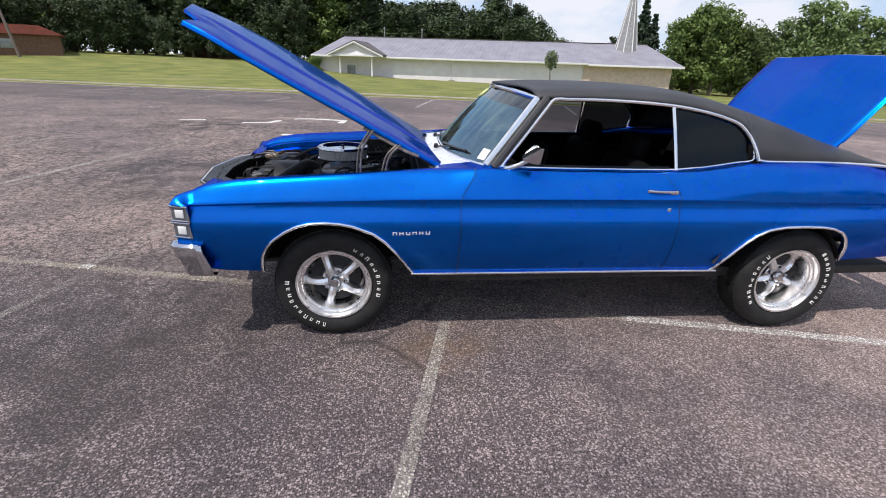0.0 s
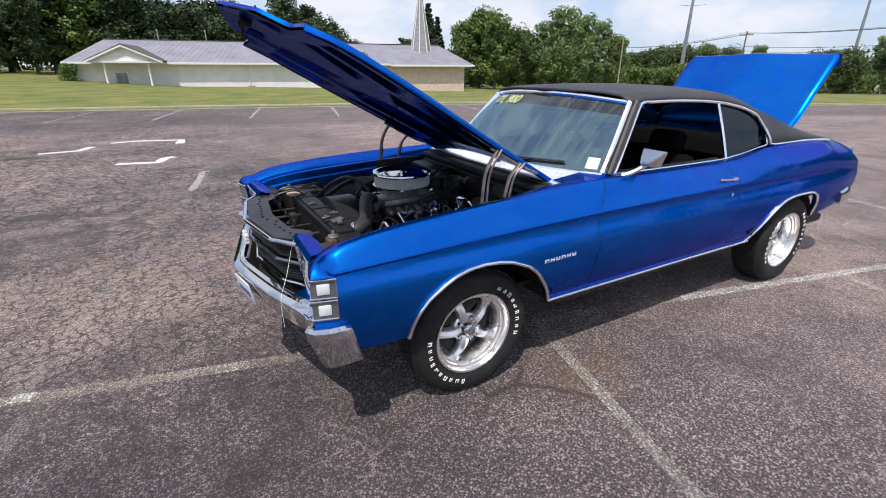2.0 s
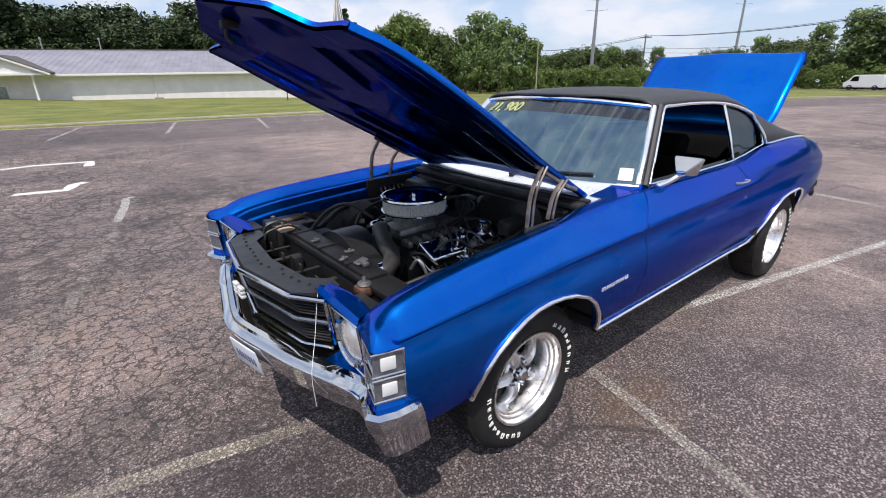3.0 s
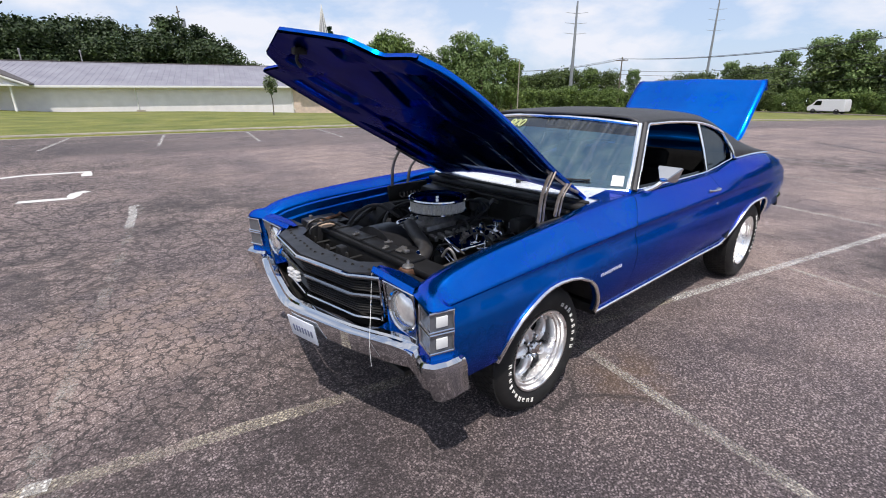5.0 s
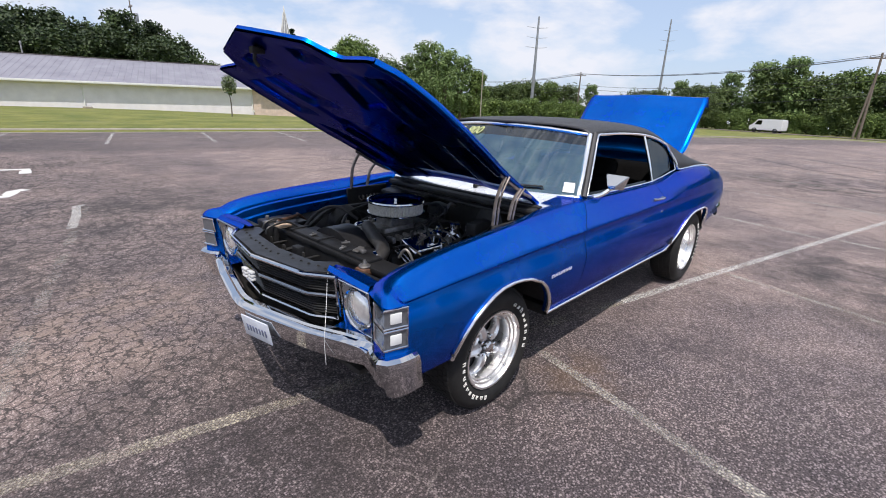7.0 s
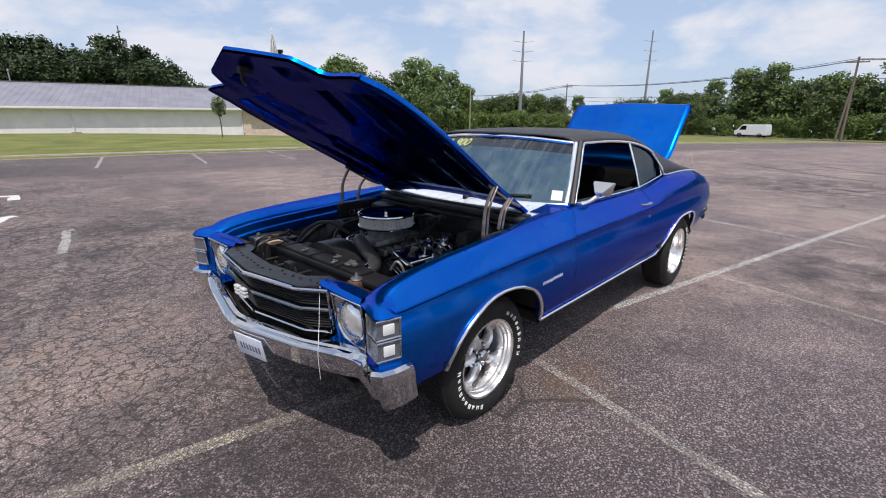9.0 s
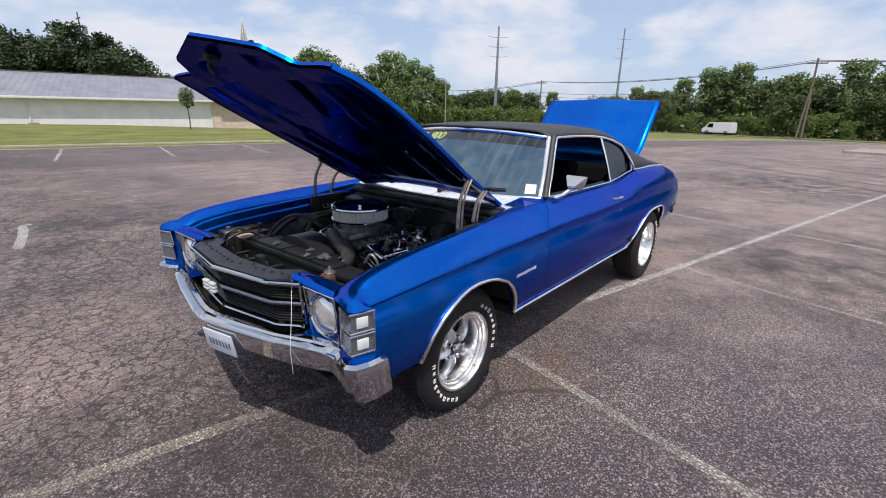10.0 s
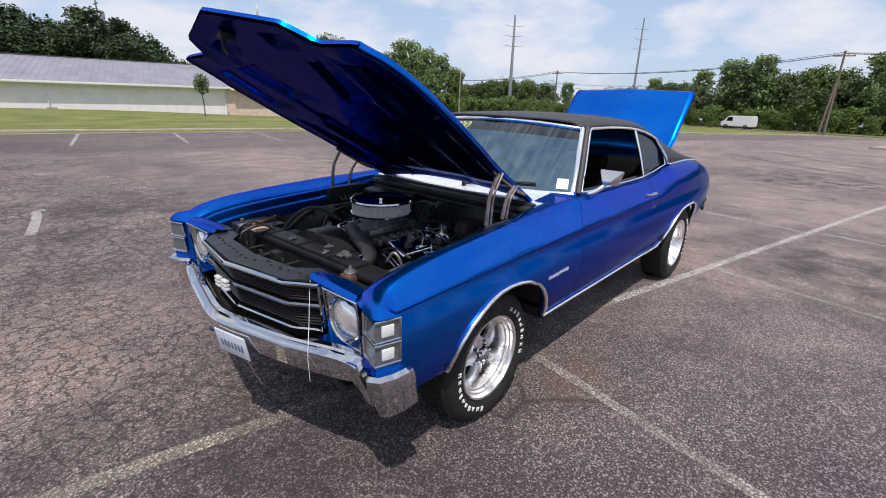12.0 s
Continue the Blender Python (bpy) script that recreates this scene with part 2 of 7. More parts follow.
    # alligator cracks where the surface is old, a few long ones elsewhere
    cracked = m.math("MULTIPLY", ramp(0, 2.5, -1.0, 0.30, 1.0), ramp(1, -1.4, 0.4, 0.10, 1.0))
    where = m.math("MULTIPLY", m.noise(0.45, 4.0, lo=0.34, hi=0.48, a=0.42, b=1.0), cracked)
    c1 = m.cells(10.0, "DISTANCE_TO_EDGE", lo=0.020, hi=0.085, a=1.0, b=0.0, warp=0.15)
    c3 = m.cells(17.0, "DISTANCE_TO_EDGE", lo=0.020, hi=0.080, a=1.0, b=0.0, warp=0.08)
    c2 = m.cells(0.40, "DISTANCE_TO_EDGE", lo=0.002, hi=0.012, a=1.0, b=0.0, warp=0.9)
    c4 = m.math("MULTIPLY", m.cells(4.3, "DISTANCE_TO_EDGE", lo=0.012, hi=0.085, a=1.0, b=0.0, warp=0.20), ramp(1, 1.2, 3.2))
    c1 = m.math("MAXIMUM", c1, c4)
    crack = m.math("MULTIPLY", m.math("MAXIMUM", c1, m.math("MULTIPLY", c3, m.noise(1.3, 4.0, lo=0.42, hi=0.58, a=0.0, b=0.75))), where)
    crack = m.math("MAXIMUM", crack, m.math("MULTIPLY", c2, m.noise(0.6, 4.0, lo=0.46, hi=0.60, b=0.8)))
    base = m.mix(m.math("MULTIPLY", crack, 0.86), base, (0.018, 0.016, 0.016))
    # pale hairlines filled with dust
    hair = m.cells(2.1, "DISTANCE_TO_EDGE", lo=0.002, hi=0.014, a=1.0, b=0.0, warp=0.42)
    hair = m.math("MULTIPLY", hair, m.noise(1.0, 4.0, lo=0.46, hi=0.58, b=0.7))
    hair = m.math("MULTIPLY", hair, ramp(1, 0.6, -0.4))
    base = m.mix(m.math("MULTIPLY", hair, grit), base, (0.46, 0.39, 0.36))
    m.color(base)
    h = m.mix(0.5, pick, grit)
    h = m.mix(crack, h, (0.0, 0.0, 0.0))
    m.bump(h, 0.8, 0.009)
    return m.m


def make_line(name, rgb, wear, least=0.25):
    """Old road paint, chipped through to the asphalt."""
    m = Mat(name).world_space()
    m.set(Roughness=0.8)
    c = m.mix(m.noise(40.0, 5.0, lo=0.3, hi=0.7), tuple(x * 0.7 for x in rgb), rgb)
    m.color(c)
    chips = m.math("MULTIPLY", m.cells(60.0, lo=0.12, hi=0.5, a=1.15, b=least), m.noise(2.2, 6.0, 0.65, lo=wear - 0.16, hi=wear + 0.14))
    t = m.node("ShaderNodeBsdfTransparent")
    mx = m.t.nodes.new("ShaderNodeMixShader")
    m.link(chips, mx.inputs[0])
    m.link(t.outputs[0], mx.inputs[1])
    m.link(m.b.outputs[0], mx.inputs[2])
    m.link(mx.outputs[0], m.out.inputs["Surface"])
    return m.m


def make_grass():
    m = Mat("mown_grass").world_space()
    m.set(Roughness=0.9)
    c = m.mix(m.noise(0.5, 5.0, lo=0.35, hi=0.68), (0.110, 0.140, 0.022), (0.270, 0.258, 0.062))
    c = m.mix(m.noise(9.0, 5.0, lo=0.4, hi=0.7, b=0.5), c, (0.055, 0.080, 0.016))
    c = m.mix(m.noise(0.12, 3.0, lo=0.55, hi=0.72, b=0.6), c, (0.24, 0.22, 0.10))
    m.color(c)
    m.bump(m.noise(30.0, 4.0), 0.8, 0.05)
    return m.m


def make_leaf(name, dark, light):
    m = Mat(name)
    m.set(Roughness=0.62, Subsurface_Weight=0.0)
    g = m.t.nodes.new("ShaderNodeNewGeometry")
    c = m.mix(g.outputs["Random Per Island"], dark, light)
    m.color(m.mix(m.noise(0.4, 3.0, lo=0.35, hi=0.7, b=0.6), c, tuple(x * 0.55 for x in dark)))
    return m.m


def make_roofing():
    m = Mat("grey_metal_roofing")
    m.set(Roughness=0.45, Metallic=0.3)
    m.color(m.mix(m.noise(0.8, 5.0, lo=0.3, hi=0.7), (0.25, 0.24, 0.28), (0.34, 0.33, 0.37)))
    return m.m


def make_filter():
    m = Mat("pleated_filter_paper")
    m.set(Roughness=0.85)
    m.color(m.mix(m.noise(90.0, 3.0, lo=0.3, hi=0.7), (0.36, 0.34, 0.30), (0.56, 0.54, 0.49)))
    return m.m


PAINT = make_paint()
CHROME = make_chrome()
ALLOY = make_chrome("polished_alloy", (0.97, 0.96, 0.95), 0.30)
VINYL = make_vinyl()
RUBBER = make_rubber()
GLASS = make_glass("windshield_glass", (0.34, 0.42, 0.42), 0.10, 3.0, (0.50, 0.83, 1.0))
TINT = make_glass("tinted_glass", (0.02, 0.024, 0.028), 0.0, 1.4)
BAND = make_glass("shade_band_glass", (0.25, 0.22, 0.22), 0.12)
REARGLASS = make_glass("rear_glass", (0.20, 0.22, 0.24), 0.0, 1.25)
ASPHALT = make_asphalt()
WHITE_LINE = make_line("white_road_paint", (0.58, 0.54, 0.47), 0.46)
NEW_LINE = make_line("bright_road_paint", (0.80, 0.78, 0.74), 0.35)
MARK_LINE = make_line("fresh_road_paint", (0.88, 0.87, 0.84), 0.18, 0.8)
CENTRE_LINE = make_line("old_centre_road_paint", (0.62, 0.55, 0.44), 0.49)
GHOST_LINE = make_line("worn_off_road_paint", (0.58, 0.54, 0.48), 0.60)
OLD_LINE = make_line("faded_road_paint", (0.68, 0.64, 0.58), 0.43)
GRASS = make_grass()
LEAF_A = make_leaf("leaves_mid_green", (0.060, 0.110, 0.020), (0.180, 0.250, 0.055))
LEAF_B = make_leaf("leaves_dark_green", (0.036, 0.066, 0.014), (0.125, 0.172, 0.040))
LEAF_D = make_leaf("leaves_deep_green", (0.014, 0.032, 0.008), (0.060, 0.098, 0.022))
LEAF_C = make_leaf("leaves_light_green", (0.085, 0.150, 0.034), (0.220, 0.300, 0.110))
NEEDLE = make_leaf("conifer_needles", (0.014, 0.034, 0.014), (0.040, 0.075, 0.028))
BARK = plain("bark", (0.10, 0.08, 0.06), 0.9, vary=0.4, scale=12, bump=0.6)
MATTE = plain("matte_black_paint", (0.015, 0.015, 0.017), 0.42, vary=0.5, scale=16, bump=0.2)
MATTE.node_tree.nodes["Principled BSDF"].inputs["Specular IOR Level"].default_value = 0.5
BLACK = plain("black_plastic", (0.014, 0.014, 0.015), 0.42, vary=0.4, scale=18)
BADGE = plain("pale_badge_metal", (0.60, 0.61, 0.62), 0.4, vary=0.1)
CASTBLACK = plain("worn_black_panel", (0.007, 0.007, 0.008), 0.55, vary=0.5, scale=16, bump=0.2)
GRIME = plain("grimy_black_metal", (0.022, 0.021, 0.020), 0.6, vary=0.6, scale=14, bump=0.3)
HOSE = plain("black_rubber_hose", (0.026, 0.024, 0.023), 0.55, vary=0.4, scale=25, bump=0.2)
CASTING = plain("grey_cast_aluminium", (0.27, 0.26, 0.25), 0.5, 0.8, vary=0.4, scale=25, bump=0.3)
RUST = plain("rusty_steel", (0.12, 0.06, 0.036), 0.8, 0.2, vary=0.5, scale=30, bump=0.4)
HINGE = plain("bare_steel_hinge", (0.21, 0.18, 0.16), 0.45, 0.6, vary=0.4, scale=25)
FILTER = make_filter()
WHITE_TRIM = plain("pale_cowl_paint", (0.74, 0.77, 0.82), 0.28, 0.3, vary=0.1, scale=10)
LAMPGLASS = plain("sealed_beam_glass", (0.80, 0.82, 0.84), 0.07, 0.7, vary=0.25, scale=24, bump=0.25, coat=1.0)
LETTER = plain("white_tyre_letter", (0.75, 0.74, 0.70), 0.7, vary=0.1, scale=60)
CLEARLAMP = plain("clear_ribbed_lens", (0.15, 0.16, 0.18), 0.12, 0.35, vary=0.15, scale=120, bump=0.4, coat=1.0)
REDLENS = plain("red_tail_lens", (0.35, 0.012, 0.010), 0.15, coat=1.0)
TRIM = plain("bright_anodised_trim", (0.93, 0.94, 0.95), 0.14, 1.0, vary=0.03, scale=8)
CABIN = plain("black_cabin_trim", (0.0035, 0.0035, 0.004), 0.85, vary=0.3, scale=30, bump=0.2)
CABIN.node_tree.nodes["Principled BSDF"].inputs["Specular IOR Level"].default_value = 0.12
PLATE = plain("white_plate", (0.62, 0.66, 0.74), 0.4, vary=0.1)
PLATEBAR = plain("dark_plate_marks", (0.14, 0.16, 0.26), 0.5)
PAPER = plain("white_sticker_paper", (0.75, 0.76, 0.76), 0.6, vary=0.06)
YELLOWPEN = plain("yellow_window_chalk", (0.60, 0.63, 0.26), 0.7, vary=0.2)
WALLPAINT = plain("white_painted_block", (0.78, 0.75, 0.77), 0.8, vary=0.07, scale=1.2, bump=0.1)
TANBRICK = plain("tan_brick", (0.64, 0.51, 0.43), 0.85, vary=0.12, scale=3, bump=0.2)
TRIMWHITE = plain("white_trim_paint", (0.74, 0.74, 0.72), 0.6, vary=0.06, scale=4)
DARKWIN = plain("dim_window", (0.28, 0.30, 0.30), 0.2, vary=0.3, scale=2)
ROOFING = make_roofing()
SHINGLE = plain("dark_shingles", (0.10, 0.09, 0.09), 0.9, vary=0.3, scale=6)
SPIRE = plain("weathered_spire_metal", (0.30, 0.30, 0.31), 0.6, 0.3, vary=0.3, scale=5)
REDROOF = plain("red_roof", (0.26, 0.07, 0.05), 0.8, vary=0.2, scale=2)
BRICKHOUSE = plain("brown_brick_house", (0.16, 0.09, 0.06), 0.9, vary=0.25, scale=4)
CONCRETE = plain("weathered_concrete", (0.31, 0.28, 0.23), 0.9, vary=0.2, scale=3, bump=0.3)
POLEWOOD = plain("weathered_pole_wood", (0.16, 0.13, 0.11), 0.9, vary=0.3, scale=8, bump=0.3)
STEEL = plain("galvanised_steel", (0.30, 0.31, 0.33), 0.5, 0.6, vary=0.15, scale=3)
WIRE = plain("black_cable", (0.02, 0.02, 0.022), 0.6)
VANWHITE = plain("white_van_paint", (0.75, 0.76, 0.77), 0.3, vary=0.03, coat=0.6)


# ---- mesh helpers ----
def obj(name, verts, faces, mat, parent=None, smooth=True, label="", mats=None, idx=None):
    me = bpy.data.meshes.new(name)
    me.from_pydata([tuple(v) for v in verts], [], faces)
    me.materials.append(mat)
    for extra in mats or ():
        me.materials.append(extra)
    if idx:
        me.polygons.foreach_set("material_index", idx)
    if smooth:
        me.polygons.foreach_set("use_smooth", [True] * len(me.polygons))
    me.update()
    ob = new(name, me)
    if parent:
        ob.parent = parent
    if label:
        ob["label"] = label
    return ob


def part(name, bm, material, parent, label=""):
    """Link a bmesh as one mesh object under a thing or a part."""
    me = bpy.data.meshes.new(name)
    bmesh.ops.recalc_face_normals(bm, faces=bm.faces)
    bm.to_mesh(me)
    bm.free()
    me.materials.append(material)
    me.polygons.foreach_set("use_smooth", [True] * len(me.polygons))
    try:
        me.set_sharp_from_angle(angle=radians(35))
    except AttributeError:
        pass
    ob = new(name, me)
    if parent:
        ob.parent = parent
    if label:
        ob["label"] = label
    return ob


def empty(name, m=None, parent=None):
    ob = new(name)
    if m is not None:
        ob.matrix_basis = m
    if parent:
        ob.parent = parent
    return ob


def box(bm, lo, hi, bevel=0.0, m=None, seg=2):
    """A bevelled box between two corners."""
    c = [(a + b) / 2 for a, b in zip(lo, hi)]
    s = [abs(b - a) for a, b in zip(lo, hi)]
    mat = Matrix.Translation(c) @ Matrix.Diagonal((*s, 1))
    if m is not None:
        mat = m @ mat
    r = bmesh.ops.create_cube(bm, size=1.0, matrix=mat)
    if bevel:
        edges = {e for v in r["verts"] for e in v.link_edges}
        bmesh.ops.bevel(bm, geom=list(edges), offset=bevel, segments=seg, profile=0.5, affect="EDGES")
    return bm


def lathe(bm, prof, m=None, n=48, closed=False, caps=True):
    """Turn a profile of (radius, height) round the local z axis."""
    m = m or Matrix()
    rings = []
    for r, h in prof:
        rings.append([bm.verts.new(m @ Vector((r * math.cos(2 * math.pi * k / n), r * math.sin(2 * math.pi * k / n), h))) for k in range(n)])
    pairs = list(zip(rings, rings[1:])) + ([(rings[-1], rings[0])] if closed else [])
    for a, b in pairs:
        for k in range(n):
            bm.faces.new((a[k], a[(k + 1) % n], b[(k + 1) % n], b[k]))
    if caps and not closed:
        for ring, (r, h) in ((rings[0], prof[0]), (rings[-1], prof[-1])):
            if r > 1e-4:
                bm.faces.new(ring)
    return bm


def smooth_path(pts, per=6):
    """A Catmull-Rom line through points."""
    p = [Vector(q) for q in pts]
    p = [2 * p[0] - p[1], *p, 2 * p[-1] - p[-2]]
    out = []
    for i in range(1, len(p) - 2):
        for k in range(per):
            t = k / per
            a, b, c, d = p[i - 1 : i + 3]
            out.append(0.5 * (2 * b + (c - a) * t + (2 * a - 5 * b + 4 * c - d) * t * t + (3 * b - a - 3 * c + d) * t ** 3))
    return out + [p[-2]]


def tube(bm, pts, r, n=8, per=5, flat=1.0, up=None):
    """A tube along a smooth line; flat squeezes it across up."""
    line = smooth_path(pts, per) if per > 1 else [Vector(q) for q in pts]
    rings = []
    ref = Vector(up or (0.13, 0.21, 0.97)).normalized()
    for i, q in enumerate(line):
        d = (line[min(i + 1, len(line) - 1)] - line[max(i - 1, 0)]).normalized()
        a = d.cross(ref)
        a = a.normalized() if a.length > 1e-5 else d.orthogonal().normalized()
        b = a.cross(d).normalized()
        rad = r[0] + (r[1] - r[0]) * i / (len(line) - 1) if isinstance(r, tuple) else r
        rings.append([bm.verts.new(q + rad * (math.cos(2 * math.pi * k / n) * a * flat + math.sin(2 * math.pi * k / n) * b)) for k in range(n)])
    for a, b in zip(rings, rings[1:]):
        for k in range(n):
            bm.faces.new((a[k], a[(k + 1) % n], b[(k + 1) % n], b[k]))
    bm.faces.new(rings[0])
    bm.faces.new(rings[-1])
    return bm


def prism(bm, poly, a, b, m=None):
    """Extrude a 2D polygon between two heights along local z."""
    m = m or Matrix()
    lo = [bm.verts.new(m @ Vector((x, y, a))) for x, y in poly]
    hi = [bm.verts.new(m @ Vector((x, y, b))) for x, y in poly]
    bm.faces.new(lo[::-1])
    bm.faces.new(hi)
    for k in range(len(poly)):
        j = (k + 1) % len(poly)
        bm.faces.new((lo[k], lo[j], hi[j], hi[k]))
    return bm


def sheet(name, rows, mat, parent, label="", thick=0.0, keep=None, smooth=True, sharp=35):
    """A surface through rows of points; keep(i, j) picks faces."""
    nr, nc = len(rows), len(rows[0])
    verts = [p for row in rows for p in row]
    faces = [(i * nc + j, i * nc + j + 1, (i + 1) * nc + j + 1, (i + 1) * nc + j) for i in range(nr - 1) for j in range(nc - 1) if keep is None or keep(i, j)]
    ob = obj(name, verts, faces, mat, parent, smooth, label)
    bm = bmesh.new()
    bm.from_mesh(ob.data)
    bmesh.ops.remove_doubles(bm, verts=bm.verts, dist=1e-5)
    loose = [v for v in bm.verts if not v.link_faces]
    bmesh.ops.delete(bm, geom=loose, context="VERTS")
    bm.to_mesh(ob.data)
    bm.free()
    if smooth and sharp:
        ob.data.set_sharp_from_angle(angle=radians(sharp))
    if thick:
        mod = ob.modifiers.new("thickness", "SOLIDIFY")
        mod.thickness, mod.offset = thick, -1.0
    return ob


def outward(ob, c=(1.7, 0.0, 0.9)):
    """Turn a pane's faces away from the car's middle."""
    total = 0.0
    for p in ob.data.polygons:
        total += p.normal.dot(p.center - Vector(c))
    if total < 0:
        ob.data.flip_normals()
    ob.visible_shadow = False
    return ob


def step(t):
    t = min(1.0, max(0.0, t))
    return t * t * (3 - 2 * t)


def table(*pairs):
    xs, ys = [p[0] for p in pairs], [p[1] for p in pairs]
    return lambda x: float(np.interp(x, xs, ys))


def curve(*pairs):
    """A smooth line through pairs, without overshoot."""
    xs, ys = np.array([p[0] for p in pairs], float), np.array([p[1] for p in pairs], float)
    d = np.diff(ys) / np.diff(xs)
    m = np.concatenate(([d[0]], np.where(d[1:] * d[:-1] > 0, 2 * d[1:] * d[:-1] / (d[1:] + d[:-1] + 1e-12), 0.0), [d[-1]]))

    def at(x):
        x = min(max(x, xs[0]), xs[-1])
        i = min(int(np.searchsorted(xs, x, "right")) - 1, len(xs) - 2)
        h = xs[i + 1] - xs[i]
        t = (x - xs[i]) / h
        return float((1 + 2 * t) * (1 - t) ** 2 * ys[i] + t * (1 - t) ** 2 * h * m[i] + t * t * (3 - 2 * t) * ys[i + 1] + t * t * (t - 1) * h * m[i + 1])

    return at


# ---- ground ----
UX, UY = 0.9704, -0.2416  # the rows of parking bays run this way


def lot_xy(u, v):
    return u * UX + v * -UY, u * UY + v * UX


def lot_uv(x, y):
    return x * UX + y * UY, -x * UY + y * UX


def lot_z(x, y):
    e = x - 14
    fall = 0.5 * (e + math.sqrt(e * e + 30)) - 0.5 * (-14 + math.sqrt(196 + 30))
    return -0.0245 * max(0.0, fall) - (0.45 + 0.35 * step((x - 5) / 25)) * step((y - 20) / 34)


KERB_V, EDGE_U = 18.9, 68.0


def ground_z(x, y):
    u, v = lot_uv(x, y)
    z = lot_z(x, y)
    if v < KERB_V and u < EDGE_U:
        return z - 0.06 * step(min(KERB_V - v, EDGE_U - u) / 0.4) + 0.09 * (1 - step(min(KERB_V - v, EDGE_U - u) / 0.4))
    z += 0.09
    if u < EDGE_U:
        bank = step((v - KERB_V) / 36)
        z += bank * float(np.interp(x, (-60, -40, -24, -14, -5, 1, 8), (2.0, 1.75, 1.4, 1.05, 0.45, 0.05, -0.02)))
    return z


def axis(fine_lo, fine_hi, d, far):
    pts = list(np.arange(fine_lo, fine_hi + 1e-6, d))
    g, s = pts[-1], d
    while g < far:
        s *= 1.35
        g += s
        pts.append(g)
    g, s = pts[0], d
    while g > -far:
        s *= 1.35
        g -= s
        pts.insert(0, g)
    return pts


gu, gv = axis(-44, 130, 1.8, 1500), axis(12, 72, 1.3, 1500)
gu = sorted(gu + [EDGE_U - 0.41, EDGE_U - 0.01, EDGE_U + 0.01])
gv = sorted(gv + [KERB_V - 0.41, KERB_V - 0.01, KERB_V + 0.01])
rows = [[(*lot_xy(u, v), ground_z(*lot_xy(u, v))) for v in gv] for u in gu]
ground = sheet("ground", rows, GRASS, None, sharp=0)
tagged(ground, "mown green grass verge and lawn with dry patches", "grass", kind="structure")

lu = [*np.arange(-60, EDGE_U - 0.3, 1.5), EDGE_U - 0.3]
lv = [*np.arange(-40, KERB_V - 0.25, 1.5), KERB_V - 0.25]
rows = [[(*lot_xy(u, v), lot_z(*lot_xy(u, v))) for v in lv] for u in lu]
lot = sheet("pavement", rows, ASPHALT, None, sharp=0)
tagged(lot, "worn grey asphalt car park with cracks and stains", "car park", kind="structure")


def strip(name, pts, w, mat, label, lift=0.004, cat="parking line"):
    """A painted stripe on the asphalt along points."""
    rows = []
    n = max(2, int(sum((Vector(b) - Vector(a)).length for a, b in zip(pts, pts[1:])) / 0.8))
    line = []
    for a, b in zip(pts, pts[1:]):
        line += [Vector(a).lerp(Vector(b), k / n) for k in range(n)]
    line.append(Vector(pts[-1]))
    for i, q in enumerate(line):
        d = (line[min(i + 1, len(line) - 1)] - line[max(i - 1, 0)]).normalized()
        s = Vector((-d.y, d.x)) * w / 2
        rows.append([(q.x + e * s.x, q.y + e * s.y, lot_z(q.x, q.y) + lift) for e in (-1, 1)])
    ob = sheet(name, rows, mat, None, sharp=0)
    ob.visible_shadow = True
    return tagged(ob, label, cat, group="painted lines of the car park", kind="structure")


V0 = -0.265 * UX  # the row's centre line
strip("parking_line", [lot_xy(u, V0) for u in (-26, -8, 2.0)], 0.085, CENTRE_LINE, "worn white centre line of the parking rows")
strip("parking_line", [lot_xy(u, V0) for u in (2.0, 9, 26)], 0.08, NEW_LINE, "whiter stretch of the parking rows' centre line")
for k in range(-6, 9):
    u = 0.83 + 2.765 * k
    far = 5.6 if k != 0 else 4.2
    w = {-2: -5.05, -1: -2.06, 2: 6.2}.get(k, u)
    strip("parking_line", [lot_xy(w, V0 + 0.05), lot_xy(w, V0 + far)], 0.09, GHOST_LINE if k in (-1, 0, 1) else OLD_LINE, "worn white bay line on cracked asphalt")
    strip("parking_line", [lot_xy(u, V0 - 0.05), lot_xy(u, V0 - 5.6)], 0.070 if k in (0, 1) else 0.075, WHITE_LINE if k in (0, 1) else (OLD_LINE if k in (2, 3) else GHOST_LINE), "faded white bay line on worn asphalt")
    strip("parking_line", [lot_xy(0.65 + 2.9 * k, 14.25), lot_xy(0.65 + 2.9 * k, 18.4)], 0.10, NEW_LINE, "white bay line beside the kerb")
strip("parking_line", [lot_xy(-30, 16.15), lot_xy(30, 16.15)], 0.09, OLD_LINE, "old faded line across the bays")
for a in (((-2.30, 10.12), (-1.86, 10.22), (-0.92, 9.95), (-0.99, 9.36)), ((-2.04, 7.26), (-1.41, 7.09), (-1.30, 7.48), (-1.14, 7.58)), ((-3.41, 9.15), (-2.78, 9.25), (-2.60, 9.74)), ((-5.05, 9.48), (-4.45, 9.62))):
    strip("parking_line", a, 0.18, MARK_LINE, "white corner mark on patched asphalt")

strip("parking_line", [(-0.69, 5.81), (-0.78, 5.83), (-0.88, 5.20), (-1.03, 4.55)], 0.10, NEW_LINE, "bright worn end of a bay line", lift=0.008)

strip("parking_line", [(-2.07, 0.262), (-1.98, 0.234)], 0.075, NEW_LINE, "small bright paint patch on the centre line", lift=0.008)

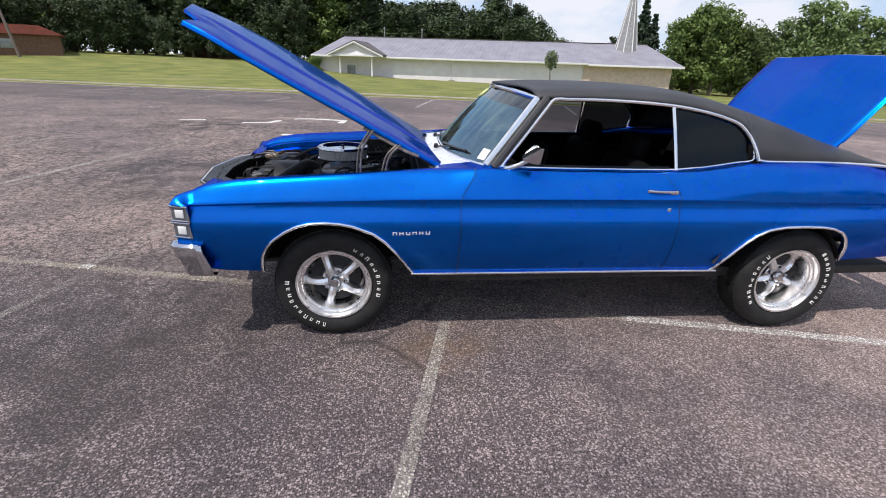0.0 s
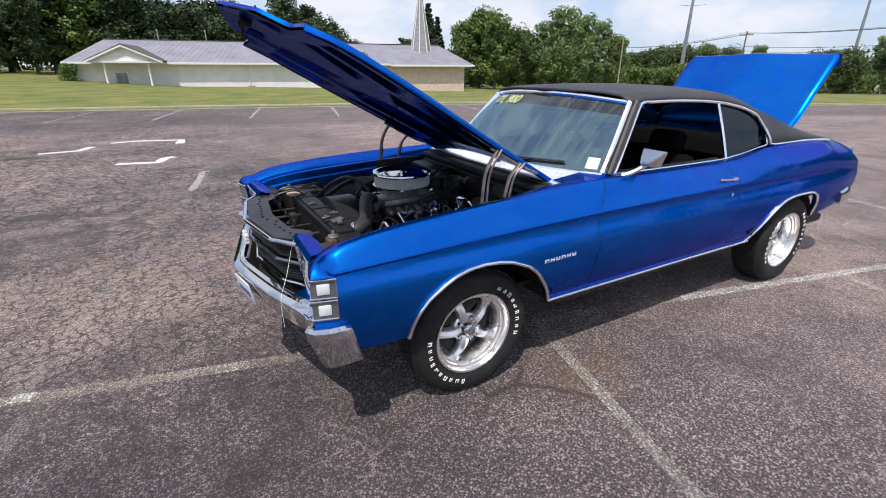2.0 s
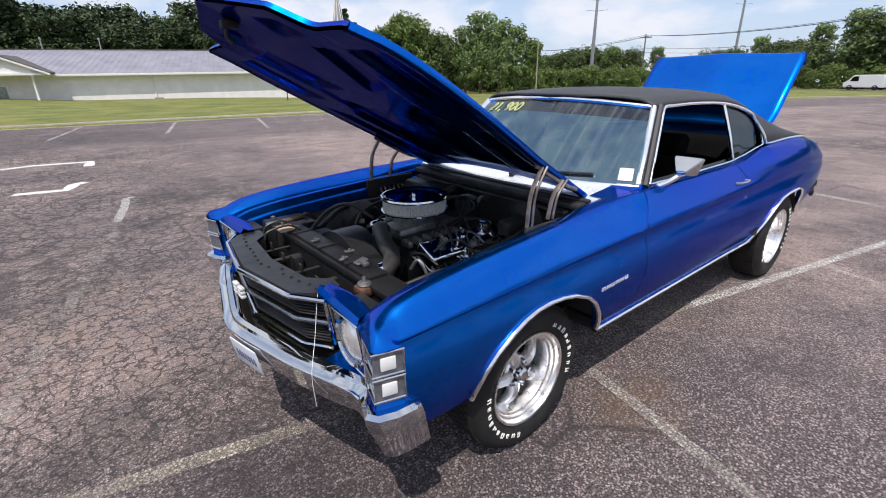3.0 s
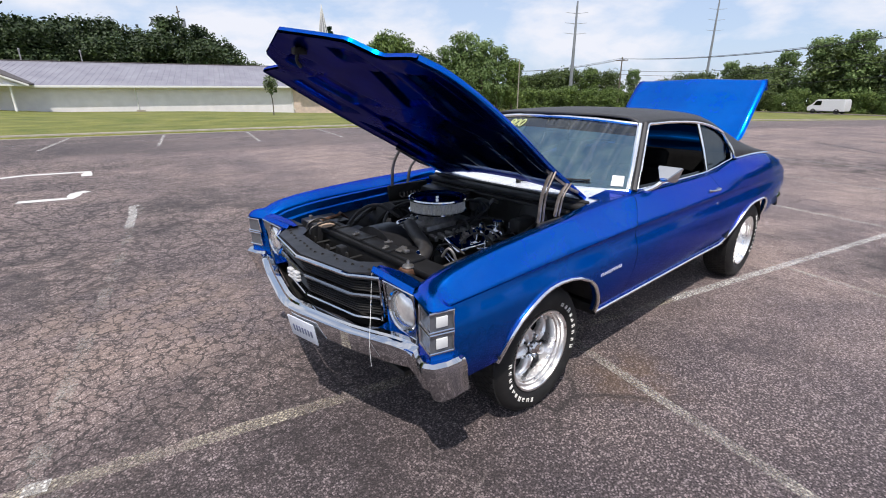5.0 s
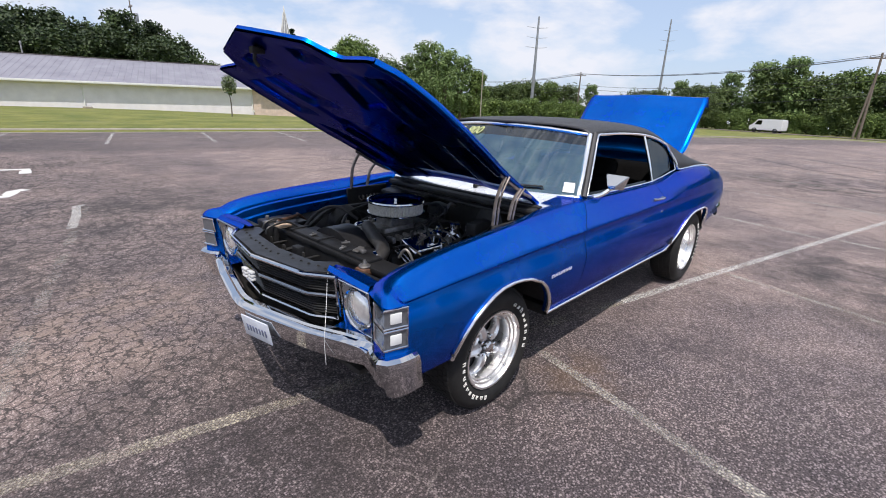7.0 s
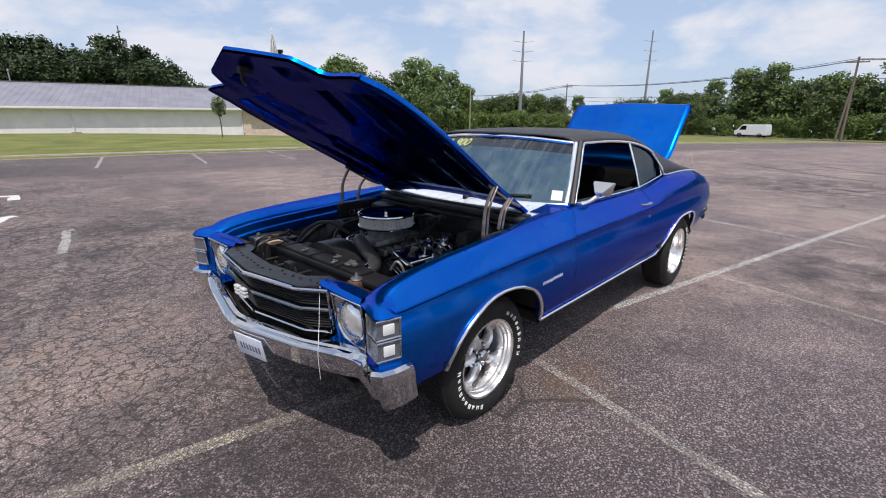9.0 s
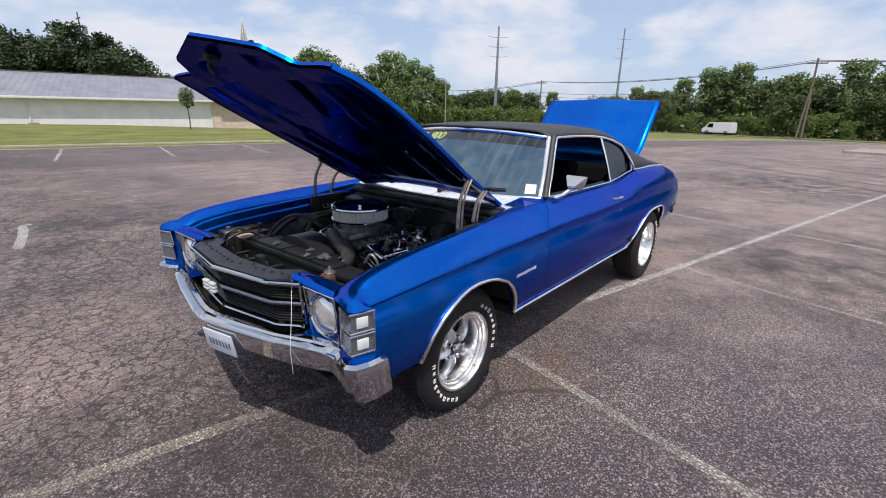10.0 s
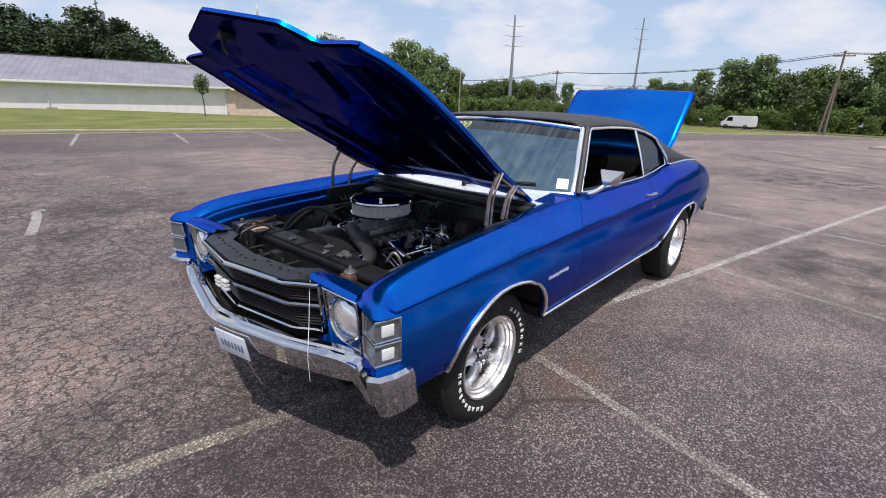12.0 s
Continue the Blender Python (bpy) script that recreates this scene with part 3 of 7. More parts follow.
# kerb along the far edge and beside the road
for name, a, b in (("kerb", (-60, KERB_V), (EDGE_U, KERB_V)), ("kerb", (EDGE_U, KERB_V), (EDGE_U, -40))):
    rows = []
    n = 90
    along = Vector(b) - Vector(a)
    side = Vector((-along.y, along.x)).normalized()
    for i in range(n + 1):
        q = Vector(a) + along * i / n
        sec = []
        for off, h in ((-0.26, -0.05), (-0.24, 0.015), (-0.08, 0.025), (-0.06, 0.11), (-0.03, 0.125), (0.09, 0.125), (0.1, 0.0)):
            x, y = lot_xy(*(q + side * off))
            sec.append((x, y, lot_z(x, y) + h))
        rows.append(sec)
    ob = sheet(name, rows, CONCRETE, None)
    tagged(ob, "low pale concrete kerb along the asphalt", "kerb", kind="structure")
# dark tar seams in the asphalt towards the road
TAR = plain("tar_seam", (0.022, 0.020, 0.020), 0.6, vary=0.3, scale=12)
for pts, w in ((((19.0, 1.5), (16.2, -0.4), (15.0, -1.9), (13.9, -3.3), (12.5, -5.0)), 0.10), (((22.0, 0.5), (18.5, -1.9), (16.9, -3.6)), 0.12), (((13.6, -2.0), (12.0, -3.6), (11.4, -4.6)), 0.06)):
    strip("tar_seam", pts, w, TAR, "dark tar seam in worn asphalt", cat="tar seam")


# ---- the car: front axle at x = 0, nose towards -x ----
car = tagged(empty("car"), "blue two-door muscle coupe with open hood and trunk, black vinyl roof", "car")

z_top = curve((-0.80, 0.84), (-0.75, 0.872), (-0.70, 0.905), (-0.65, 0.928), (-0.6, 0.941), (-0.45, 0.963), (-0.2, 0.982), (0.07, 0.996), (0.36, 1.009), (0.6, 1.020), (0.8, 1.028), (1.3, 1.02), (1.9, 1.018), (2.15, 1.032), (2.3, 1.055), (2.45, 1.075), (2.85, 1.075), (3.25, 1.062), (3.6, 1.03), (3.85, 0.985), (3.98, 0.93))
z_crease = curve((-0.80, 0.842), (-0.7, 0.845), (-0.5, 0.853), (0.0, 0.868), (0.7, 0.878), (1.3, 0.88), (2.0, 0.88), (2.6, 0.875), (3.2, 0.86), (3.98, 0.80))
plan = curve((-0.80, -0.035), (-0.70, -0.008), (-0.4, 0.0), (0.0, 0.002), (0.5, 0.004), (1.0, 0.010), (1.93, 0.022), (2.3, 0.03), (2.75, 0.042), (3.2, 0.028), (3.6, -0.005), (3.98, -0.06))
y_prof = curve((0.38, 0.812), (0.44, 0.848), (0.50, 0.874), (0.56, 0.894), (0.62, 0.907), (0.68, 0.915), (0.72, 0.917), (0.75, 0.914), (0.78, 0.905), (0.80, 0.898), (0.82, 0.891), (0.84, 0.887), (0.86, 0.888), (0.9, 0.890))
FRONT_ARCH, REAR_ARCH = (-0.376, 0.462), (2.31, 3.14)


sill_z = table((-0.80, 0.52), (-0.66, 0.47), (-0.55, 0.455), (-0.36, 0.45), (0.46, 0.415), (2.3, 0.415), (3.15, 0.48), (3.6, 0.49), (3.98, 0.53))
front_arch = table((-0.376, 0.40), (-0.374, 0.50), (-0.362, 0.555), (-0.34, 0.60), (-0.30, 0.650), (-0.23, 0.700), (-0.17, 0.730), (-0.10, 0.747), (-0.02, 0.752), (0.06, 0.746), (0.14, 0.730), (0.24, 0.688), (0.30, 0.642), (0.36, 0.570), (0.41, 0.498), (0.462, 0.41))
rear_arch = table((2.31, 0.41), (2.355, 0.495), (2.40, 0.570), (2.44, 0.620), (2.49, 0.668), (2.56, 0.706), (2.66, 0.724), (2.78, 0.726), (2.90, 0.722), (2.98, 0.710), (3.05, 0.684), (3.095, 0.642), (3.125, 0.585), (3.138, 0.52), (3.14, 0.45))


def z_bottom(x):
    z = sill_z(x)
    if -0.376 < x < 0.462:
        z = max(z, front_arch(x))
    if 2.31 < x < 3.14:
        z = max(z, rear_arch(x))
    return z


def y_side(x, z):
    return y_prof(z) + plan(x)


def side_rows(xs, inner, inner_z, sgn, flange=0.0, low=20):
    """Columns of the body side from the sill up over the shoulder."""
    out = []
    for x in xs:
        zb, zc, zt = z_bottom(x), z_crease(x), z_top(x)
        col = [(y_side(x, zb) - 0.028, zb + 0.001), (y_side(x, zb) - 0.012, zb)]
        for k in range(low):
            z = zb + (zc - 0.012 - zb) * (k / (low - 1))
            col.append((y_side(x, z), z))
        yc = y_side(x, zc) + 0.006
        h = zt - zc
        col.append((yc, zc - 0.003))
        col.append((yc - 0.001, zc + 0.004))
        yi = inner(x)
        # a leaning face up to a rolled ridge, then a flat inner shelf
        hip = step((x - 1.9) / 0.7)
        fen = step((0.5 - x) / 0.4)
        ridge = ((0.06, 0.18), (0.12, 0.36), (0.19, 0.56), (0.26, 0.74), (0.32, 0.87), (0.38, 0.95), (0.44, 0.99), (0.52, 1.0), (0.68, 0.94), (0.85, 0.82))
        for k, (f, g) in enumerate(((0.07, 0.15), (0.16, 0.34), (0.26, 0.54), (0.35, 0.71), (0.43, 0.84), (0.50, 0.93), (0.57, 0.98), (0.65, 1.0), (0.76, 0.995), (0.88, 0.975))):
            # over the rear wheel the shoulder is one round hip
            a = (k + 1) / 11 * math.pi / 2
            f, g = f + hip * ((1 - math.cos(a)) * 0.97 - f), g + hip * (math.sin(a) - g)
            f, g = f + fen * (ridge[k][0] - f), g + fen * (ridge[k][1] - g)
            col.append((yc - (yc - yi) * f, zc + h * g))
        zi = zt - inner_z - (0.03 + 0.22 * fen) * h
        col.append((yi, zi))
        if flange:
            col.append((yi - 0.012, zi - 0.010))
            col.append((yi - 0.016, zi - flange))
        w1, w2 = max(0.0, 1 - abs(x - 0.72) / 0.45), max(0.0, 1 - abs(x - 1.99) / 0.4)
        out.append([(x + 0.085 * w1 * step((z - 0.86) / 0.17) - 0.09 * w2 * step((z - 0.89) / 0.13), sgn * y, z) for y, z in col])
    return out


def span(a, b, n, extra=()):
    return sorted({round(v, 4) for v in list(np.linspace(a, b, n)) + [e for e in extra if a < e < b]})


def arch_x(arch):
    lo, hi = arch
    return [lo + d for d in (0.0005, 0.002, 0.007, 0.015, 0.03, 0.05)] + [hi - d for d in (0.0005, 0.002, 0.007, 0.015, 0.03, 0.05)] + [lo - 0.001, hi + 0.001]


fender_in = table((-0.80, 0.735), (-0.6, 0.728), (0.0, 0.715), (0.62, 0.705), (0.72, 0.748))
door_in = table((0.7, 0.748), (2.0, 0.772))
quarter_in = table((2.0, 0.772), (2.45, 0.793), (3.2, 0.795), (3.4, 0.72), (3.98, 0.65))

for sgn in (-1, 1):
    side_rows_f = side_rows(span(-0.700, 0.7170, 52, arch_x(FRONT_ARCH)), fender_in, 0.004, sgn, 0.05)
    # rolled nose over the corner lamps
    first = side_rows_f[0]
    low = 21
    lip = table((0.0, -0.702), (0.30, -0.760), (0.50, -0.796), (0.72, -0.778), (1.0, -0.752))
    lip_y = table((0.0, 0.912), (0.30, 0.908), (0.50, 0.896), (0.72, 0.815), (1.0, 0.735))
    rows = []
    for g in (1.0, 0.88, 0.72, 0.54, 0.36, 0.18):
        row = [Vector(p) for p in first[:low]]
        for i, p in enumerate(first[low:-2]):
            f = i / (len(first) - 2 - low - 1)
            q = Vector((lip(f), sgn * lip_y(f), 0.846 + 0.008 * f))
            bulge = math.sin(math.pi * g) * math.sin(math.pi * min(1, 0.15 + f * 0.9))
            row.append(Vector(p).lerp(q, g) + Vector((-0.016, 0, 0.016)) * bulge)
        row += [row[-1] + Vector((0.004, 0, -0.004)), row[-1] + Vector((0.006, 0, -0.010))]
        rows.append(row)
    under = [p + (Vector((0.014, 0, -0.006)) if i >= low else Vector((0, 0, 0))) for i, p in enumerate(rows[0])]
    sheet("front_fender", [under] + rows + side_rows_f, PAINT, car, "blue metallic front fender")
    door = sheet("door", side_rows(span(0.7220, 1.9875, 26), door_in, 0.004, sgn, 0.03), PAINT, car, "blue door with chrome handle, window down")
    sheet("quarter_panel", side_rows(span(1.9925, 3.98, 58, arch_x(REAR_ARCH)), quarter_in, 0.004, sgn, 0.03), PAINT, car, "blue rear quarter panel")
    # dark seams behind the door gaps
    for x in (0.7195, 1.99):
        col = side_rows([x - 0.010, x + 0.010], door_in, 0.004, sgn, 0.02)
        sheet("door_seam", [[(p[0], p[1] - sgn * 0.005, p[2] - 0.002) for p in c] for c in col], BLACK, car)
    # bright wheel lip mouldings
    for arch in (FRONT_ARCH, REAR_ARCH):
        lo, hi = arch
        fine = [Vector((x, sgn * (y_side(x, z_bottom(x)) + 0.004), z_bottom(x))) for x in np.linspace(lo, hi, 900)]
        pts = [fine[0]]
        for q in fine:
            if (q - pts[-1]).length > 0.024:
                pts.append(q)
        bm = bmesh.new()
        tube(bm, pts, 0.0125, n=10, per=3, flat=0.8, up=(0, 1, 0))
        part("wheel_lip_moulding", bm, TRIM, car, "bright chrome wheel lip moulding")
    # rocker moulding
    bm = bmesh.new()
    tube(bm, [(x, sgn * (y_side(x, 0.415) + 0.004), 0.411) for x in np.linspace(0.45, 2.35, 30)], 0.0145, n=10, per=1, flat=0.8, up=(0, 1, 0))
    part("rocker_moulding", bm, TRIM, car, "bright chrome rocker moulding")
    # inner wheel house
    for arch in (FRONT_ARCH, REAR_ARCH):
        cx = (arch[0] + arch[1]) / 2 - 0.01
        rows = []
        for k in range(25):
            ang = math.pi * (0.08 + 0.84 * k / 24)
            x, z = cx - 0.435 * math.cos(ang), 0.38 + 0.385 * math.sin(ang)
            rows.append([(x, sgn * y, z) for y in (0.90 + plan(cx) - 0.02, 0.72, 0.52)])
        sheet("wheel_house", rows, GRIME, car)

# belt trim along the vinyl edge, door sill and quarter window
y_drip = curve((1.16, 0.622), (1.6, 0.635), (2.0, 0.66), (2.3, 0.69), (2.45, 0.725), (2.5, 0.79), (3.3, 0.80))
z_drip = curve((1.16, 1.385), (1.25, 1.395), (1.5, 1.398), (1.75, 1.392), (1.97, 1.378), (2.19, 1.345), (2.35, 1.30), (2.43, 1.255), (2.475, 1.17), (2.50, 1.085), (2.54, 1.077), (2.85, 1.077), (3.25, 1.064), (3.42, 1.05))
z_roof = curve((0.98, 1.408), (1.05, 1.425), (1.2, 1.445), (1.4, 1.458), (1.75, 1.462), (2.1, 1.447), (2.35, 1.408), (2.6, 1.345), (2.96, 1.235), (3.2, 1.155), (3.42, 1.06))


def roof_col(x, sgn):
    zc, yd, zd = z_roof(x), y_drip(x), z_drip(x)
    x0 = table((0.0, -0.11), (0.3, -0.09), (0.55, -0.02), (1.0, 0.0))
    lead = max(0.0, 1 - (x - 1.165) / 0.9)
    pts = []
    shoulder = 0.575 + 0.02 * step((x - 2.3) / 0.5)
    drop = max(0.0, zc - zd)
    for f, zf in ((0.0, 0.0), (0.25, 0.02), (0.45, 0.07), (0.62, 0.15), (0.75, 0.25)):
        y = shoulder * f / 0.75 * 0.93
        pts.append((y, zc - zf * min(drop, 0.12) * 1.2))
    y4, z4 = pts[-1]
    for f in (0.2, 0.45, 0.75, 1.0):
        # a rounded turn down to the drip rail or the belt
        pts.append((y4 + (yd - y4) * (f ** 0.75), z4 + (zd - z4) * (f ** 1.35)))
    return [(x + x0(min(1, y / yd)) * lead, sgn * y, z) for y, z in pts]


xs_roof = span(1.165, 3.40, 70, (2.44, 2.455, 2.47, 2.485, 2.5))
cols = {s: [roof_col(x, s) for x in xs_roof] for s in (-1, 1)}
whole = [list(reversed(a)) + b[1:] for a, b in zip(cols[-1], cols[1])]
nc = len(whole[0])


def is_backlight(i, j):
    return 2.60 < xs_roof[i] < 3.26 and 4 <= j < nc - 5


sheet("roof", whole, VINYL, car, "black grained vinyl roof", 0.012, keep=lambda i, j: not is_backlight(i, j))
bl = sheet("rear_window", [[(x, y, z - 0.006) for x, y, z in r] for r in whole], REARGLASS, car, keep=is_backlight)
outward(bl)
# sewn seams of the vinyl
for sgn in (-1, 1):
    bm = bmesh.new()
    pts = []
    for x in np.linspace(1.2, 2.56, 18):
        c = roof_col(float(x), sgn)
        pts.append(Vector(c[3]) + Vector((0, 0, 0.003)))
    tube(bm, pts, 0.006, n=6, per=1)
    part("roof_seam", bm, VINYL, car)

def a_post(t, sgn, off=0.0):
    """A point up the windshield post."""
    return Vector((0.885, sgn * 0.752, 1.035)).lerp(Vector((1.187, sgn * 0.623, 1.392)), t) + Vector((off, 0, 0))


def shield(s, t):
    """The windshield: s across from -1 to 1, t upwards."""
    xb, zb = 0.875 - 0.175 * (1 - abs(s) ** 2.4), 1.032
    xt, zt = 1.185 - 0.105 * (1 - abs(s) ** 2.2), 1.388 + 0.035 * (1 - s * s)
    y = s * (0.752 + (0.622 - 0.752) * t)
    bow = 0.012 * math.sin(math.pi * t)
    return (xb + (xt - xb) * t - bow, y, zb + (zt - zb) * t + bow)


ss = [k / 20 for k in range(-20, 21)]
glass = sheet("windshield", [[shield(s, t) for s in ss] for t in np.linspace(0, 0.80, 10)], GLASS, car, "dusty streaked windshield glass")
outward(glass)
band = sheet("shade_band", [[shield(s, t) for s in ss] for t in np.linspace(0.80, 1.0, 5)], BAND, glass, "dark tinted band of the windshield")
outward(band)
bm = bmesh.new()
rim = [shield(s, 1.0) for s in ss]
tube(bm, [Vector(p) + Vector((-0.006, 0, 0.004)) for p in rim], 0.013, n=8, per=1)
part("windshield_header_trim", bm, TRIM, car, "bright windshield header trim")
bm = bmesh.new()
tube(bm, [Vector(shield(s, 0.0)) + Vector((-0.01, 0, 0.0)) for s in ss], 0.010, n=8, per=1)
part("windshield_base_trim", bm, TRIM, car, "bright windshield base trim")
for sgn in (-1, 1):
    bm = bmesh.new()
    tube(bm, [a_post(t, sgn, -0.012) + Vector((0, -sgn * 0.004, 0)) for t in (0, 0.33, 0.66, 1.0)], 0.021, n=8, per=3, flat=0.75)
    part("windshield_post_trim", bm, TRIM, car, "bright windshield post trim")
    bm = bmesh.new()
    tube(bm, [a_post(t, sgn, 0.036) + Vector((0, sgn * 0.006, -0.004)) for t in (-0.02, 0.33, 0.66, 1.02)], 0.024, n=8, per=3, flat=0.8)
    part("windshield_post", bm, VINYL, car, "black windshield post")
    # bright drip rail from the post over both side windows and down behind
    pts = [a_post(t, sgn, 0.074) + Vector((0, sgn * 0.006, -0.006)) for t in (0.0, 0.3, 0.6, 0.9)]
    for x in [*np.arange(1.27, 2.44, 0.07), 2.455, 2.472, 2.486, 2.497]:
        pts.append(Vector((x, sgn * (y_drip(x) + 0.006), z_drip(x) - 0.006)))
    bm = bmesh.new()
    tube(bm, pts, 0.011, n=8, per=2)
    part("drip_rail", bm, TRIM, car, "bright chrome drip rail")
    bm = bmesh.new()
    pts = [(x, sgn * (y_drip(x) + 0.006), z_drip(x) + 0.001) for x in np.linspace(2.50, 3.36, 20)]
    pts += [(3.40, sgn * 0.74, 1.053), (3.42, sgn * 0.64, 1.058)]
    tube(bm, pts, 0.010, n=8, per=1)
    part("vinyl_edge_moulding", bm, TRIM, car, "bright moulding under the vinyl")
    # bright strip between door window and quarter window
    bm = bmesh.new()
    tube(bm, [(2.005, sgn * 0.776, 1.02), (1.992, sgn * 0.722, 1.20), (1.98, sgn * 0.662, 1.372)], 0.011, n=8, per=3)
    part("window_divider", bm, TRIM, car, "thin chrome window divider")
    bm = bmesh.new()
    sill = [(x, sgn * (door_in(x) + 0.003), z_top(x) + 0.002) for x in np.linspace(0.93, 2.0, 8)]
    sill += [(x, sgn * (quarter_in(x) - 0.004), z_top(x) + 0.003) for x in np.linspace(2.1, 2.44, 6)] + [(2.475, sgn * 0.782, 1.095), (2.478, sgn * 0.757, 1.15)]
    tube(bm, sill, 0.006, n=6, per=2)
    part("window_sill_trim", bm, TRIM, car, "thin bright trim along the window sill")
    # quarter glass
    rows = []
    for x in np.linspace(2.0, 2.455, 14):
        zb, zt2 = z_top(x) - 0.01, z_drip(x) - 0.012
        rows.append([(x, sgn * (0.768 + (y_drip(x) - 0.768 - 0.006) * k / 6), zb + (zt2 - zb) * k / 6) for k in range(7)])
    q = sheet("quarter_window", rows, TINT, car, "dark tinted quarter window")
    outward(q)
    # the door glass, nearly all the way down
    if sgn < 0:
        rows = [[(x, sgn * (door_in(x) - 0.008 - 0.008 * k), z_top(x) - 0.02 + 0.018 * k) for k in range(3)] for x in np.linspace(0.95, 1.98, 8)]
        outward(sheet("door_window", rows, TINT, car, "lowered door glass"))
    else:
        rows = []
        for x in np.linspace(0.97, 1.98, 16):
            top = min(z_drip(x) - 0.012, 1.035 + (x - 0.90) * 1.18) if x > 0.95 else 1.05
            yt = 0.765 - (top - 1.02) / 0.36 * 0.11
            rows.append([(x, 0.765 + (yt - 0.765) * k / 5, 1.01 + (top - 1.01) * k / 5) for k in range(6)])
        outward(sheet("door_window", rows, REARGLASS, car, "raised tinted passenger door glass"))

# doors: handle, lock, mirror on the driver's side
def handle(sgn):
    bm = bmesh.new()
    y = -0.893
    tube(bm, [(1.79, y + 0.012, 0.925), (1.81, y - 0.012, 0.925), (1.87, y - 0.02, 0.924), (1.93, y - 0.016, 0.922)], 0.009, n=8, per=4, flat=1.2)
    box(bm, (1.915, y - 0.022, 0.908), (1.965, y + 0.02, 0.932), 0.007)
    box(bm, (1.785, y - 0.008, 0.915), (1.805, y + 0.02, 0.934), 0.005)
    if sgn > 0:
        bmesh.ops.scale(bm, vec=(1, -1, 1), verts=bm.verts)
    h = part("door_handle", bm, CHROME, car, "chrome door handle")
    bm = bmesh.new()
    lathe(bm, [(0.0, 0.0), (0.013, 0.0), (0.013, 0.012), (0.009, 0.015), (0.0, 0.015)], Matrix.Translation((1.929, sgn * 0.902, 0.818)) @ Euler((radians(90 * -sgn), 0, 0)).to_matrix().to_4x4(), 16)
    part("door_lock", bm, CHROME, car, "round chrome door lock")


handle(-1)
handle(1)
bm = bmesh.new()
tube(bm, [(0.98, -0.79, 1.022), (1.03, -0.825, 1.045), (1.085, -0.862, 1.088)], (0.016, 0.012), n=10, per=4)
box(bm, (0.945, -0.815, 1.012), (1.02, -0.77, 1.026), 0.006)
mirror = part("mirror_stalk", bm, TRIM, car, "chrome mirror stalk")
bm = bmesh.new()
# wedge-shaped shell: a wide upper edge, narrowing forwards and down to the stalk
rim_v = [Vector(p) for p in ((1.125, -0.940, 1.162), (1.125, -0.790, 1.162), (1.118, -0.812, 1.072), (1.118, -0.915, 1.072))]
nose_v = [Vector(p) for p in ((1.045, -0.892, 1.100), (1.045, -0.842, 1.100), (1.050, -0.850, 1.084), (1.050, -0.884, 1.084))]
back_v = [p + Vector((0.016, 0, 0)) for p in rim_v]
rings = [[bm.verts.new(p) for p in ring] for ring in (nose_v, rim_v, back_v)]
bm.faces.new(rings[0])
bm.faces.new(rings[2])
for r0, r1 in zip(rings, rings[1:]):
    for k in range(4):
        bm.faces.new((r0[k], r0[(k + 1) % 4], r1[(k + 1) % 4], r1[k]))
bmesh.ops.bevel(bm, geom=list(bm.edges), offset=0.005, segments=2, affect="EDGES")
part("mirror_head", bm, CHROME, mirror, "chrome bullet-back door mirror")

# name badge on the fender: six chrome strokes
for sgn in (-1, 1):
    bm = bmesh.new()
    for k in range(6):
        x = 0.345 + k * 0.036
        z = 0.688 + 0.001 * k
        y = y_side(x, z) + 0.003
        for dx in (0.0, 0.019):
            box(bm, (x + dx, sgn * (y - 0.004), z - 0.009), (x + dx + 0.005, sgn * (y + 0.001), z + 0.009), 0.001)
        dz = (0.005, -0.002, -0.009, 0.004, -0.002, -0.009)[k]
        box(bm, (x + 0.004, sgn * (y - 0.004), z + dz), (x + 0.022, sgn * (y + 0.0008), z + dz + 0.004), 0.001)
    part("fender_badge", bm, BADGE, car, "small pale badge strip")

# ---- hood, raised ----
HINGE_X, HINGE_Z = 0.655, 1.0
HD, HN = Vector((-0.873, 0, 0.488)), Vector((0.488, 0, 0.873))


def hood_p(l, y, h):
    return Vector((HINGE_X, y, HINGE_Z)) + HD * l + HN * h


hood_len = table((0, 1.725), (0.40, 1.615), (0.47, 1.515), (0.50, 1.497), (0.71, 1.495))


hood_w = curve((0, 0.618), (0.5, 0.652), (0.75, 0.690), (1.0, 0.722), (1.2, 0.732), (1.4, 0.712), (1.5, 0.680), (1.75, 0.66))


def hood_rear(y):
    return 0.11 * (1 - (abs(y) / 0.71) ** 2.2)


def hood_top(l, y):
    f = l / hood_len(abs(y))
    dome = 0.018 * (1 - (abs(y) / 0.71) ** 2)
    ridge = 0.010 * step((0.34 - abs(y)) / 0.05) * step(f / 0.2) * step((1.02 - f) / 0.2)
    droop = -0.012 * step((f - 0.86) / 0.16) ** 2
    return dome + ridge + droop - 0.005 * step((abs(y) - 0.66) / 0.06)


hys = [k / 36 * 0.71 for k in range(-36, 37)]
rows = []
for k in range(37):
    row = []
    for y in hys:
        l = hood_rear(y) + (hood_len(abs(y)) - hood_rear(y)) * k / 36
        row.append(hood_p(l, y / 0.71 * hood_w(l), hood_top(l, y)))
    rows.append(row)
lip = [hood_p(hood_len(abs(y)) + 0.003, y / 0.71 * hood_w(hood_len(abs(y))), hood_top(hood_len(abs(y)), y) - 0.016) for y in hys]
rows.append(lip)
hood = sheet("hood", rows, PAINT, car, "raised blue metallic hood")
